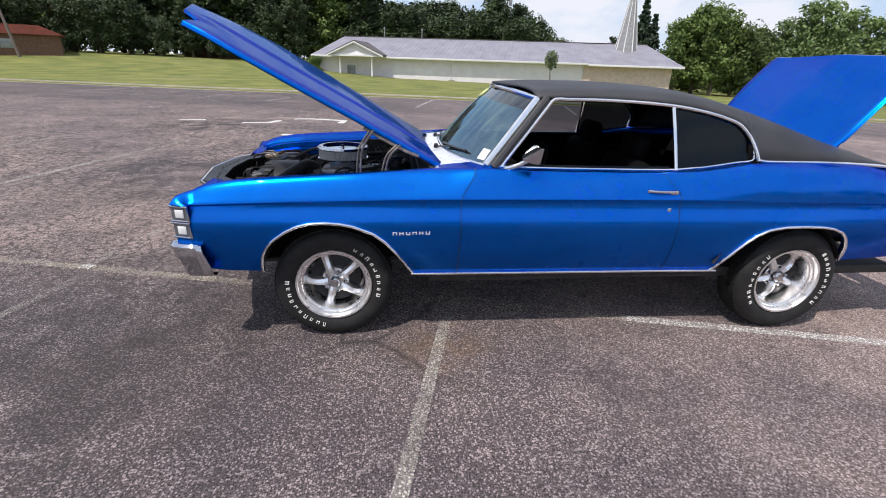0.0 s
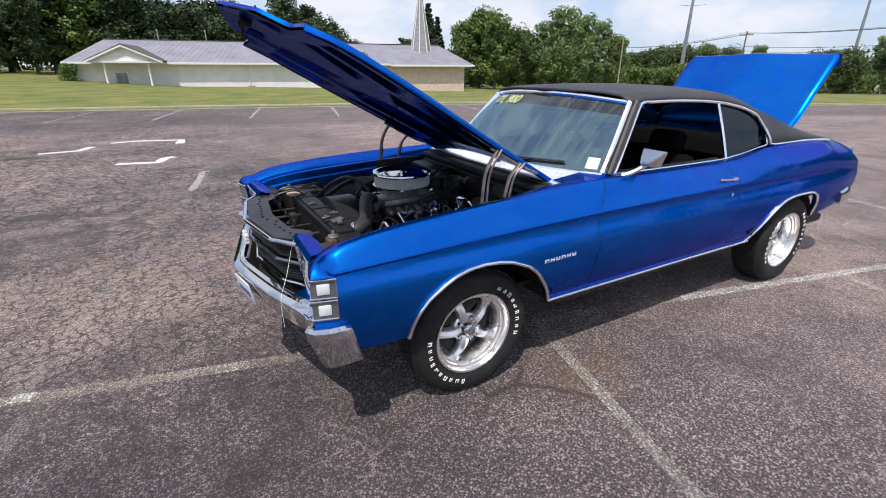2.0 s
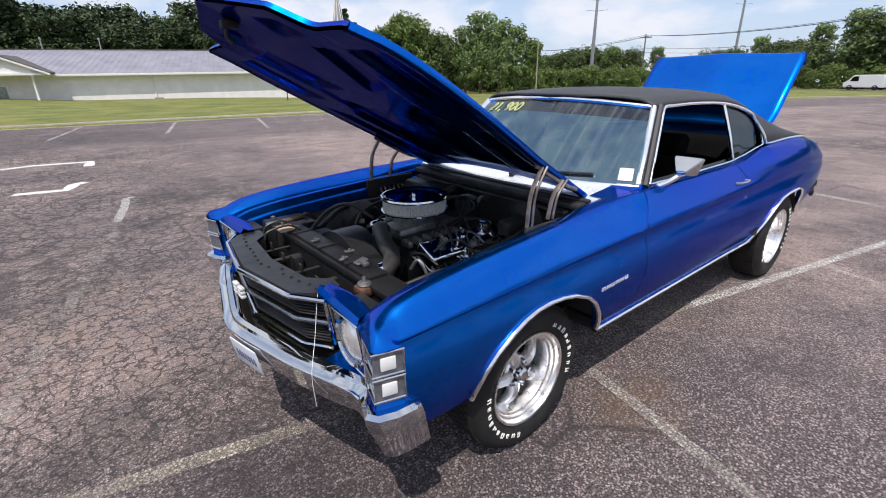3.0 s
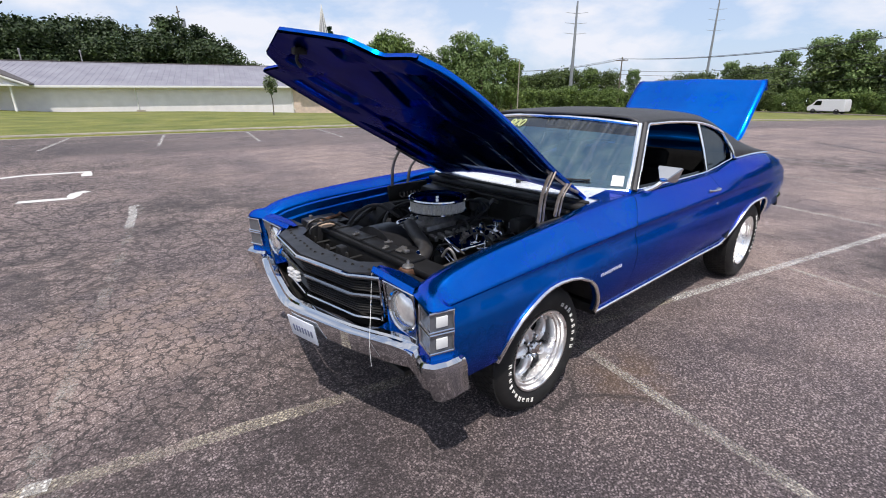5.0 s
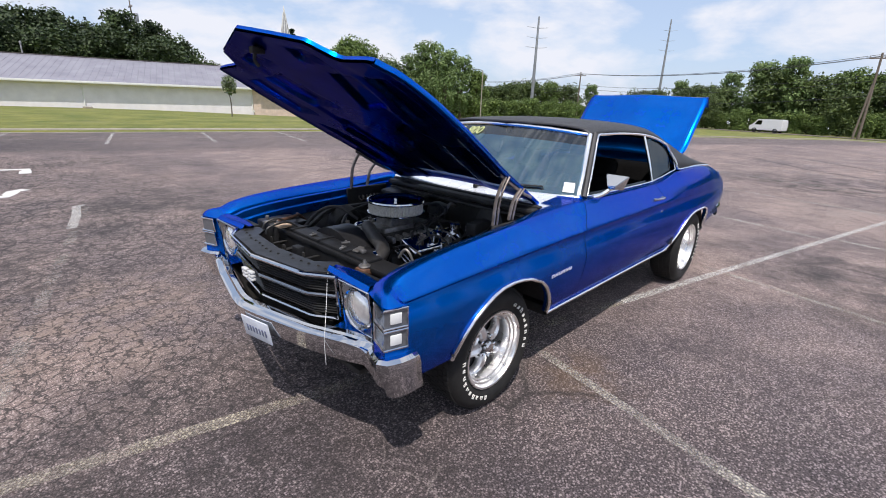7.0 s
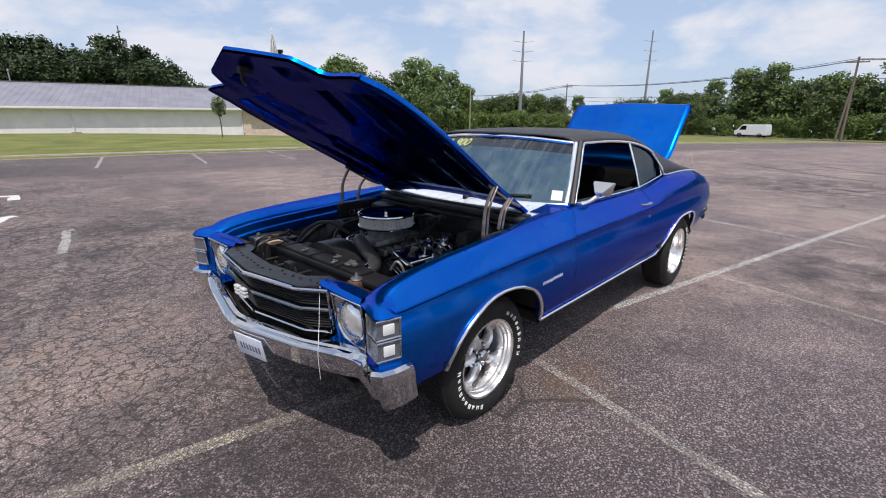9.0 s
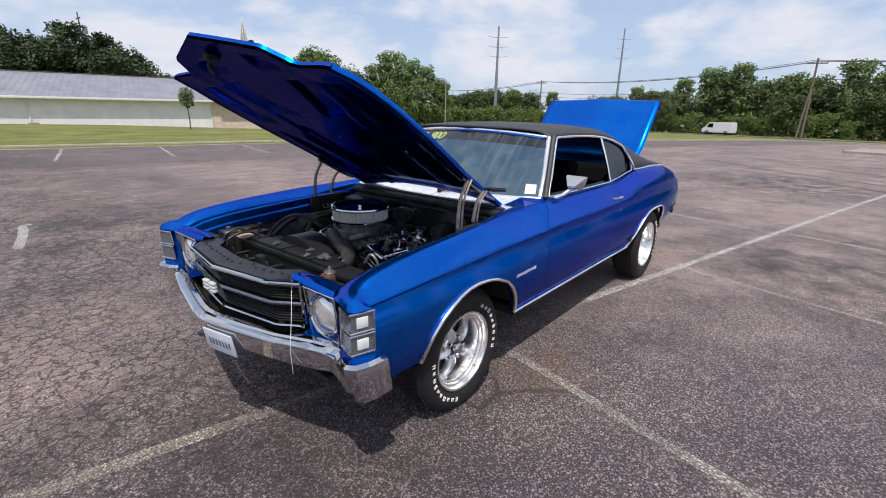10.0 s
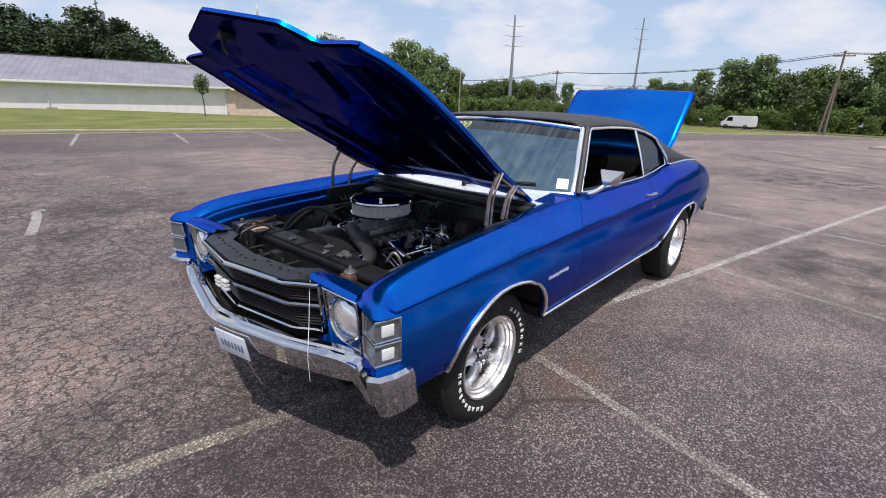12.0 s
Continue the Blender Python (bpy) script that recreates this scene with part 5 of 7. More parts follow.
for k in range(16):
    bm = bmesh.new()
    p = Vector((rnd.uniform(-0.5, 0.5), rnd.uniform(-0.52, 0.52), rnd.uniform(0.80, 0.86)))
    d = Vector((rnd.uniform(-0.16, 0.16), rnd.uniform(-0.16, 0.16), 0))
    tube(bm, [p - d, p + Vector((0, 0, rnd.uniform(0.02, 0.06))), p + d, p + d * 1.6 + Vector((0, 0, -0.12))], rnd.uniform(0.004, 0.008), n=6, per=5)
    part("wiring", bm, HOSE if k % 4 else CASTING, engine, "thin engine wiring")
for k in range(10):
    bm = bmesh.new()
    m = Matrix.Translation((rnd.uniform(-0.25, 0.42), rnd.choice((-1, 1)) * rnd.uniform(0.13, 0.40), rnd.uniform(0.79, 0.84))) @ Euler((rnd.uniform(-0.5, 0.5), rnd.uniform(-0.5, 0.5), rnd.uniform(0, 3))).to_matrix().to_4x4()
    box(bm, (-0.025, -0.012, -0.014), (0.025, 0.012, 0.014), 0.004, m)
    lathe(bm, [(0, 0.012), (0.009, 0.012), (0.009, 0.03), (0, 0.032)], m, 10)
    part("engine_fitting", bm, (CASTING, GRIME, BLACK, HINGE)[k % 4], engine, "small fitting on the engine")
bm = bmesh.new()
lathe(bm, [(0, 0), (0.022, 0), (0.022, 0.05), (0.03, 0.055), (0.03, 0.07), (0.018, 0.078), (0.012, 0.10), (0, 0.102)], Matrix.Translation((0.06, -0.30, 0.80)) @ Euler((radians(14), 0, 0)).to_matrix().to_4x4(), 20)
part("oil_filler", bm, CHROME, engine, "chrome oil filler cap")
bm = bmesh.new()
box(bm, (-0.03, -0.45, 0.775), (0.10, -0.38, 0.79), 0.004)
box(bm, (0.0, -0.43, 0.785), (0.03, -0.40, 0.83), 0.004)
part("bright_bracket", bm, CHROME, engine, "bright chrome bracket")

# ---- front end ----
front_x = table((0.0, -0.872), (0.37, -0.812), (0.44, -0.765), (0.50, -0.728))


def grille_x(y, z=0.842):
    return front_x(min(0.50, abs(y))) + 0.17 * (0.842 - z)


gy = [k / 24 * 0.497 for k in range(-24, 25)]
grille = empty("grille", None, car)
bm = bmesh.new()
loop = [(y, 0.842) for y in gy] + [(y * 0.965, 0.630) for y in reversed(gy)]
tube(bm, [(grille_x(y, z) - 0.012, y, z) for y, z in loop] + [(grille_x(gy[0]) - 0.012, gy[0], 0.842)], 0.010, n=8, per=1)
part("grille_surround", bm, CHROME, grille, "bright grille surround")
sheet("grille_backing", [[(grille_x(y, z) + 0.05, y, z) for y in gy] for z in (0.62, 0.75, 0.85)], BLACK, grille)
for k, z in enumerate((0.650, 0.664, 0.678, 0.692, 0.706, 0.720, 0.766, 0.780, 0.794, 0.808, 0.822)):
    bm = bmesh.new()
    tube(bm, [(grille_x(y, z) + 0.008, y, z) for y in gy], 0.0045, n=6, per=1, flat=1.8)
    part("grille_slat", bm, BLACK, grille, "thin black grille slat")
bm = bmesh.new()
tube(bm, [(grille_x(y, 0.745) - 0.008, y, 0.745) for y in gy], 0.011, n=8, per=1)
part("grille_bar", bm, make_chrome("satin_grille_trim", (0.30, 0.31, 0.33), 0.2), grille, "satin grey centre bar of the grille")
# chrome emblem of two curved strokes on the bar
bm = bmesh.new()
for k in (-1, 1):
    c = Vector((-0.888, 0.045 + k * 0.032, 0.737))
    box(bm, (c.x - 0.010, c.y - 0.022, c.z + 0.010), (c.x + 0.012, c.y + 0.026, c.z + 0.024), 0.005)
    box(bm, (c.x - 0.010, c.y - 0.024, c.z - 0.007), (c.x + 0.012, c.y + 0.024, c.z + 0.007), 0.005)
    box(bm, (c.x - 0.010, c.y - 0.026, c.z - 0.024), (c.x + 0.012, c.y + 0.022, c.z - 0.010), 0.005)
part("grille_emblem", bm, BADGE, grille, "small pale emblem of stacked bars")
for sgn in (-1, 1):
    hl = empty("headlamp", None, car)
    M = Matrix.Translation((-0.728, sgn * 0.640, 0.742)) @ Euler((0, radians(-90), 0)).to_matrix().to_4x4()
    bm = bmesh.new()
    lathe(bm, [(0.084, -0.05), (0.084, 0.006), (0.089, 0.013), (0.094, 0.006), (0.094, -0.05)], M, 40, closed=True)
    part("headlamp_ring", bm, CHROME, hl, "bright headlamp ring")
    bm = bmesh.new()
    lathe(bm, [(0.0, 0.024), (0.03, 0.022), (0.055, 0.015), (0.076, 0.003), (0.084, -0.008), (0.08, -0.014), (0.0, -0.014)], M, 40)
    part("headlamp_lens", bm, LAMPGLASS, hl, "round clear sealed-beam lens")
    # bezel plate with a bright edge
    bm = bmesh.new()
    out = [(-0.722, 0.516, 0.838), (-0.738, 0.742, 0.850), (-0.712, 0.735, 0.640), (-0.692, 0.508, 0.628)]
    outer = [Vector((x, sgn * y, z)) for x, y, z in out]
    n = 40
    ring_o, ring_i = [], []
    for k in range(n):
        a = 2 * math.pi * k / n + math.pi / 4
        d = (math.cos(a), math.sin(a))
        s = 1 / max(abs(d[0]), abs(d[1]))
        u, v = (d[0] * s + 1) / 2, (d[1] * s + 1) / 2
        top = outer[0].lerp(outer[1], u)
        bot = outer[3].lerp(outer[2], u)
        ring_o.append(bm.verts.new(bot.lerp(top, v) + Vector((-0.012, 0, 0))))
        ring_i.append(bm.verts.new(Vector((-0.718, sgn * (0.640 + 0.094 * d[0]), 0.742 + 0.094 * d[1]))))
    for k in range(n):
        bm.faces.new((ring_o[k], ring_o[(k + 1) % n], ring_i[(k + 1) % n], ring_i[k]))
    part("headlamp_bezel", bm, make_chrome("dull_silver_bezel", (0.42, 0.43, 0.45), 0.3) if sgn < 0 else bpy.data.materials["dull_silver_bezel"], hl, "dull silver headlamp bezel")
    bm = bmesh.new()
    tube(bm, [p + Vector((-0.016, 0, 0)) for p in outer + outer[:1]], 0.006, n=6, per=1)
    part("bezel_edge", bm, CHROME, hl, "thin bright bezel edge")
    bm = bmesh.new()
    box(bm, (-0.675, sgn * 0.51, 0.62), (-0.60, sgn * 0.73, 0.84), 0.01)
    part("headlamp_bucket", bm, BLACK, hl)
    # corner marker lamps: two stacked lenses in a bright frame
    ml = empty("marker_lamp", None, car)
    inn, mid, out_p = (Vector((x, sgn * y, 0)) for x, y in ((-0.762, 0.792), (-0.794, 0.888), (-0.700, 0.913)))
    centre = Vector((-0.70, sgn * 0.80, 0))
    for z0, z1 in ((0.761, 0.838), (0.672, 0.749)):
        bm = bmesh.new()
        ring = [inn + Vector((0, 0, z0)), mid + Vector((0, 0, z0)), out_p + Vector((0, 0, z0)), out_p + Vector((0, 0, z1)), mid + Vector((0, 0, z1)), inn + Vector((0, 0, z1))]
        tube(bm, ring + ring[:1], 0.0065, n=8, per=1)
        part("lamp_frame", bm, CHROME, ml, "bright lamp frame")
        bm = bmesh.new()
        low, high = [], []
        for p in (inn, mid, out_p):
            q = p + (centre - p) * 0.03
            low.append(bm.verts.new(q + Vector((0, 0, z0))))
            high.append(bm.verts.new(q + Vector((0, 0, z1))))
        for k in range(2):
            bm.faces.new((low[k], low[k + 1], high[k + 1], high[k]))
        part("lamp_lens", bm, CLEARLAMP, ml, "clear ribbed marker lens")
        # ribs of the lens and its bright square centre
        along = (out_p - mid).normalized()
        turn = Euler((0, 0, math.atan2(along.y, along.x))).to_matrix().to_4x4()
        face = (mid + out_p) / 2 + Vector((0, 0, (z0 + z1) / 2))
        bm = bmesh.new()
        box(bm, (-0.024, -0.003, -0.022), (0.024, 0.003, 0.022), 0.003, Matrix.Translation(face) @ turn)
        part("lens_centre", bm, PAPER, ml, "bright square lens centre")
    # blue pocket behind the lamp
    rows = [[p + (centre - p) * 0.14 + Vector((0, 0, z)) for p in (Vector((-0.742, sgn * 0.742, 0)), inn, mid, out_p)] for z in (0.56, 0.664, 0.754, 0.842, 0.850)]
    sheet("lamp_pocket", rows, PAINT, car, "blue panel round the marker lamp")
    bm = bmesh.new()
    prism(bm, [(p.x + (centre.x - p.x) * 0.06, p.y + (centre.y - p.y) * 0.06) for p in (inn, mid, out_p)] + [(-0.70, sgn * 0.76)], 0.600, 0.664)
    part("lamp_shelf", bm, PAINT, car, "blue shelf under the marker lamp")

    # blue lower fascia under the headlamp, rolled down to the bumper
    rows = []
    for f in np.linspace(0, 1, 10):
        y = 0.505 + 0.335 * f
        xt = -0.690 - 0.050 * f
        xb = -0.832 + 0.062 * f
        rows.append([(xt, sgn * y, 0.640), (xt - 0.012, sgn * y, 0.634), (xt * 0.6 + xb * 0.4, sgn * (y + 0.01), 0.632), (xb, sgn * (y + 0.02), 0.624), (xb + 0.01, sgn * (y + 0.02), 0.60)])
    sheet("lower_fascia", rows, PAINT, car, "blue panel under the headlamp")

# front valance, bumper and plate
def bumper_path(s):
    """Plan of the bumper face, s from -1 to 1 across the car and round the corners."""
    t = abs(s)
    x = table((0, -0.962), (0.05, -0.958), (0.12, -0.945), (0.28, -0.908), (0.42, -0.876), (0.52, -0.852), (0.66, -0.814), (0.76, -0.774), (0.80, -0.794), (0.86, -0.824), (0.90, -0.800), (0.94, -0.745), (1.0, -0.660))(t)
    y = table((0, 0.0), (0.05, 0.052), (0.12, 0.125), (0.28, 0.29), (0.42, 0.43), (0.52, 0.525), (0.66, 0.66), (0.76, 0.76), (0.80, 0.81), (0.86, 0.880), (0.90, 0.912), (0.94, 0.928), (1.0, 0.930))(t)
    top = table((0, 0.630), (0.28, 0.630), (0.42, 0.632), (0.52, 0.640), (0.66, 0.650), (0.76, 0.640), (0.80, 0.632), (0.86, 0.640), (1.0, 0.632))(t)
    bot = table((0, 0.508), (0.42, 0.510), (0.6, 0.518), (0.75, 0.528), (0.79, 0.455), (0.9, 0.445), (1.0, 0.452))(t)
    return Vector((x, math.copysign(y, s), 0)), top, bot


bs = sorted({round(v, 3) for v in list(np.linspace(-1, 1, 61)) + [s * k for s in (-1, 1) for k in (0.79, 0.81, 0.84, 0.86, 0.88, 0.90, 0.92, 0.94)]})
rows = []
for i, s in enumerate(bs):
    p, top, bot = bumper_path(s)
    q0, q1 = bumper_path(max(-1, s - 0.02))[0], bumper_path(min(1, s + 0.02))[0]
    d = (q1 - q0).normalized()
    nrm = Vector((d.y, -d.x, 0))
    if nrm.dot(p - Vector((0.3, 0, 0))) < 0:
        nrm = -nrm
    h = top - bot
    low = step((0.80 - abs(s)) / 0.08)
    # between the ends a sloping bright ledge over a face that leans back; the ends are plain and deep
    ends = [(-0.085, -0.010), (-0.045, -0.004), (-0.034, -0.003), (-0.020, -0.001), (-0.008, 0.0), (0.004, -0.012), (0.008, -0.10 * h - 0.02), (0.0, -0.42 * h), (-0.004, -0.55 * h), (-0.012, -0.95 * h), (-0.03, -h), (-0.06, -h + 0.004)]
    bar = [(-0.060, -0.040), (-0.056, -0.006), (-0.046, 0.003), (-0.030, -0.001), (-0.025, -0.011), (-0.003, -0.019), (0.005, -0.024), (0.004, -0.036), (-0.006, -0.62 * h), (-0.018, -0.95 * h), (-0.035, -h), (-0.07, -h + 0.004)]
    sec = [(a[0] + (c[0] - a[0]) * low, a[1] + (c[1] - a[1]) * low) for a, c in zip(ends, bar)]
    lean = 0.045 * step((abs(s) - 0.76) / 0.06)
    rows.append([p + nrm * o + Vector((lean * -z / h, 0, top + z)) for o, z in sec])
sheet("front_bumper", rows, CHROME, car, "chrome front bumper with wrapped ends", 0.004, sharp=28)
rows = [[(-0.80 + 0.10 * abs(s) ** 2 + 0.3 * (0.54 - z), s * 0.72, z) for z in (0.54, 0.49, 0.45)] for s in np.linspace(-1, 1, 15)]
sheet("front_valance", rows, GRIME, car, "dark panel under the bumper")
# added dark sheet that keeps sun from falling through behind the bumper
rows = []
for s in np.linspace(-0.76, 0.76, 31):
    p, top, bot = bumper_path(float(s))
    rows.append([(p.x + 0.07, p.y, top - 0.02), (p.x + 0.11, p.y, bot + 0.03), (-0.60, p.y * 0.9, 0.47)])
sheet("bumper_gap_blocker", rows, GRIME, car, "added dark sheet blocking sun behind the bumper")
plate_ob = empty("license_plate", None, car)
PM = Matrix.Translation((-0.948, -0.130, 0.522)) @ Euler((0, radians(-10), radians(11))).to_matrix().to_4x4()
bm = bmesh.new()
box(bm, (-0.003, -0.098, -0.058), (0.003, 0.098, 0.058), 0.002, PM)
part("plate", bm, PLATE, plate_ob, "white licence plate with dark marks")
for k in range(7):
    bm = bmesh.new()
    box(bm, (-0.006, -0.075 + 0.022 * k, -0.020), (-0.003, -0.065 + 0.022 * k, 0.015), 0.001, PM)
    part("plate_mark", bm, PLATEBAR, plate_ob)
# a thin string hanging before the grille
bm = bmesh.new()
tube(bm, [(-0.735, -0.432, 0.862), (-0.756, -0.452, 0.82), (-0.80, -0.505, 0.72), (-0.842, -0.556, 0.652), (-0.852, -0.563, 0.60), (-0.850, -0.565, 0.49)], 0.0011, n=5, per=6)
part("hood_release_string", bm, PAPER, car, "thin pale string hanging over the bumper")


# ---- wheels ----
def make_wheel(name, dish):
    """A five-spoke wheel and tyre; local z is the outer side."""
    w = empty(name)
    w.parent = car
    bm = bmesh.new()
    prof = [(0.214, 0.070), (0.222, 0.098), (0.240, 0.112), (0.268, 0.118), (0.295, 0.116), (0.315, 0.106), (0.330, 0.088), (0.336, 0.070), (0.337, 0.0), (0.336, -0.070), (0.330, -0.088), (0.315, -0.106), (0.268, -0.116), (0.222, -0.098), (0.214, -0.070)]
    lathe(bm, prof, None, 72, closed=True)
    part("tyre", bm, RUBBER, w, "black tyre with raised white lettering")
    # tread blocks
    bm = bmesh.new()
    for k in range(60):
        for j, o in enumerate((-0.066, -0.034, 0.0, 0.034, 0.066)):
            a = 2 * math.pi * (k + 0.5 * (j % 2)) / 60
            box(bm, (0.333, -0.0135, o - 0.0135), (0.3405, 0.0135, o + 0.0135), 0, Euler((0, 0, a)).to_matrix().to_4x4())
    part("tread", bm, RUBBER, w, "worn tread blocks")
    # raised white letters, as plain strokes round the sidewall
    for start, count, stepa in ((174, 10, 9.0), (-14, 9, 9.2)):
        for k in range(count):
            bm = bmesh.new()
            a = radians(start + k * stepa)
            hgt = 0.019 + 0.005 * ((k * 7) % 3 == 0)
            m = Euler((0, 0, a)).to_matrix().to_4x4()
            j = 0.004 * (k % 2)
            box(bm, (0.251, -0.0100, 0.1135), (0.251 + hgt, -0.0055, 0.1205), 0.001, m, 1)
            box(bm, (0.251, 0.0045 - j, 0.1135), (0.251 + hgt * (0.6 if k % 3 == 1 else 1), 0.0090 - j, 0.1205), 0.001, m, 1)
            box(bm, (0.251 + hgt * (0.78 if k % 4 else 0.1), -0.0096, 0.1135), (0.251 + hgt * (1.0 if k % 4 else 0.32), 0.0086 - j, 0.1203), 0.001, m, 1)
            part("letter_mark", bm, LETTER, w, "white raised letter stroke")
    bm = bmesh.new()
    lathe(bm, [(0.214, 0.092), (0.221, 0.100), (0.219, 0.107), (0.209, 0.106), (0.204, 0.098), (0.202, 0.084), (0.193, 0.081), (0.190, 0.068), (0.180, 0.064), (0.175, 0.046), (0.170, 0.010), (0.168, -0.06), (0.16, -0.08), (0.21, -0.08)], None, 64, caps=False)
    part("rim", bm, ALLOY, w, "polished alloy rim lip")
    for k in range(5):
        bm = bmesh.new()
        m = Euler((0, 0, radians(110 + 72 * k))).to_matrix().to_4x4()
        lines = []
        for r, wd, top in ((0.040, 0.028, 0.068 - dish), (0.065, 0.026, 0.079 - dish), (0.09, 0.0245, 0.080 - dish), (0.115, 0.024, 0.074 - dish), (0.140, 0.025, 0.061 - dish), (0.158, 0.029, 0.048 - dish), (0.172, 0.036, 0.038 - dish)):
            lines.append([m @ Vector((r, y, z)) for y, z in ((-wd, top - 0.05), (-wd, top - 0.024), (-wd * 0.72, top - 0.009), (0, top), (wd * 0.72, top - 0.009), (wd, top - 0.024), (wd, top - 0.05))])
        vs = [[bm.verts.new(p) for p in row] for row in lines]
        for r0, r1 in zip(vs, vs[1:]):
            for j in range(6):
                bm.faces.new((r0[j], r0[j + 1], r1[j + 1], r1[j]))
        part("spoke", bm, ALLOY, w, "tapered polished spoke")
    bm = bmesh.new()
    lathe(bm, [(0.0, -0.03), (0.082, -0.03), (0.078, 0.042 - dish), (0.070, 0.050 - dish), (0.0, 0.052 - dish)], None, 40)
    part("hub", bm, ALLOY, w, "polished wheel hub")
    bm = bmesh.new()
    lathe(bm, [(0.0, 0.05 - dish), (0.032, 0.05 - dish), (0.032, 0.085 - dish), (0.024, 0.094 - dish), (0.0, 0.096 - dish)], None, 28)
    part("centre_cap", bm, CHROME, w, "chrome centre cap")
    for k in range(5):
        bm = bmesh.new()
        a = radians(70 + 72 * k)
        lathe(bm, [(0.0, 0.05 - dish), (0.012, 0.05 - dish), (0.012, 0.074 - dish), (0.007, 0.079 - dish), (0, 0.079 - dish)], Matrix.Translation((0.058 * math.cos(a), 0.058 * math.sin(a), 0)), 6)
        part("lug_nut", bm, CHROME, w)
    bm = bmesh.new()
    lathe(bm, [(0.0, -0.04), (0.15, -0.04), (0.15, -0.01), (0.10, 0.0), (0.0, 0.0)], None, 32)
    part("brake_drum", bm, MATTE, w, "dark brake drum")
    return w


def wheel_pose(x, y, sgn, spin=0):
    return pose(x, y, 0.335, 90 if sgn < 0 else -90, 0, 0) @ pose(0, 0, 0, 0, 0, spin)


fw = make_wheel("wheel", 0.018)
fw.matrix_basis = wheel_pose(0, -0.722, -1, 0)
w2 = copy_thing(fw, wheel_pose(0, 0.722, 1, 20))
rw = make_wheel("wheel", 0.046)
rw.matrix_basis = wheel_pose(2.844, -0.80, -1, 152)
w4 = copy_thing(rw, wheel_pose(2.844, 0.80, 1, 10))
bm = bmesh.new()
lathe(bm, [(0.0, -0.7), (0.04, -0.7), (0.04, 0.7), (0.0, 0.7)], Matrix.Translation((2.844, 0, 0.335)) @ Euler((radians(90), 0, 0)).to_matrix().to_4x4(), 16)
lathe(bm, [(0.0, -0.12), (0.12, -0.08), (0.13, 0.08), (0.0, 0.12)], Matrix.Translation((2.844, 0, 0.335)) @ Euler((radians(90), 0, 0)).to_matrix().to_4x4(), 20)
box(bm, (-0.05, -0.68, 0.28), (0.05, 0.68, 0.33), 0.01)
part("axle", bm, GRIME, car, "dark axle under the car")
bm = bmesh.new()
box(bm, (0.55, -0.80, 0.33), (3.7, 0.80, 0.40), 0.02)
part("floor_pan", bm, GRIME, car, "dark underside of the floor")

# ---- cabin ----
bm = bmesh.new()
box(bm, (0.60, -0.78, 0.40), (2.6, 0.78, 0.46), 0.01)
box(bm, (0.9, -0.12, 0.46), (2.0, 0.12, 0.56), 0.04)
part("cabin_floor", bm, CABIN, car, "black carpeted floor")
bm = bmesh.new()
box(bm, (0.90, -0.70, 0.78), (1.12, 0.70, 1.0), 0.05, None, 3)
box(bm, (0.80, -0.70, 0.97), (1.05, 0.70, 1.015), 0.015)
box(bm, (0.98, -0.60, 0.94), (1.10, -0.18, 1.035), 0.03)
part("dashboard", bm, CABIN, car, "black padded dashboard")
bm = bmesh.new()
SW = Matrix.Translation((1.24, -0.37, 0.93)) @ Euler((0, radians(-62), 0)).to_matrix().to_4x4()
n = 40
tube(bm, [SW @ Vector((0.185 * math.cos(2 * math.pi * k / n), 0.185 * math.sin(2 * math.pi * k / n), 0)) for k in range(n + 1)], 0.013, n=8, per=1)
for a in (0, 120, 240):
    tube(bm, [SW @ Vector((0, 0, -0.03)), SW @ Vector((0.18 * math.cos(radians(a)), 0.18 * math.sin(radians(a)), 0))], 0.011, n=6, per=1)
tube(bm, [SW @ Vector((0, 0, 0)), SW @ Vector((0, 0, -0.22))], 0.025, n=10, per=1)
part("steering_wheel", bm, CABIN, car, "black steering wheel")
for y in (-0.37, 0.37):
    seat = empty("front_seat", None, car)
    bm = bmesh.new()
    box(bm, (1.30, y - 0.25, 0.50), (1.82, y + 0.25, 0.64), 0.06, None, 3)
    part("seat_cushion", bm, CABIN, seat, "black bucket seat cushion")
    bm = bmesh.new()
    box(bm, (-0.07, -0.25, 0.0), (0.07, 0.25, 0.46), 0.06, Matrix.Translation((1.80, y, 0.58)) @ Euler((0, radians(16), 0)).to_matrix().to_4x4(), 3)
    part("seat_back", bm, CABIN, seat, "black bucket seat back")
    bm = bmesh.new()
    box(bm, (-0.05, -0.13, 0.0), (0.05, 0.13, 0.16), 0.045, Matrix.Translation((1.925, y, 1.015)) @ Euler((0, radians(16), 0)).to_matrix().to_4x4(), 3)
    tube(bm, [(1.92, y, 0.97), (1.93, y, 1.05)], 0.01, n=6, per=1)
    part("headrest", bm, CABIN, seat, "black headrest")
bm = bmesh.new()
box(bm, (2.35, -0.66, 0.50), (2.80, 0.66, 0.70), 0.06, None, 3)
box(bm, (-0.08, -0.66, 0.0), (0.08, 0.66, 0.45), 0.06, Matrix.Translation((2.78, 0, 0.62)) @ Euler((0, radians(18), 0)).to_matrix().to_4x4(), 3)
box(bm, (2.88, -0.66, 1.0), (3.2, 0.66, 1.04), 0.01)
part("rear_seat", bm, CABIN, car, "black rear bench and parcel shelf")
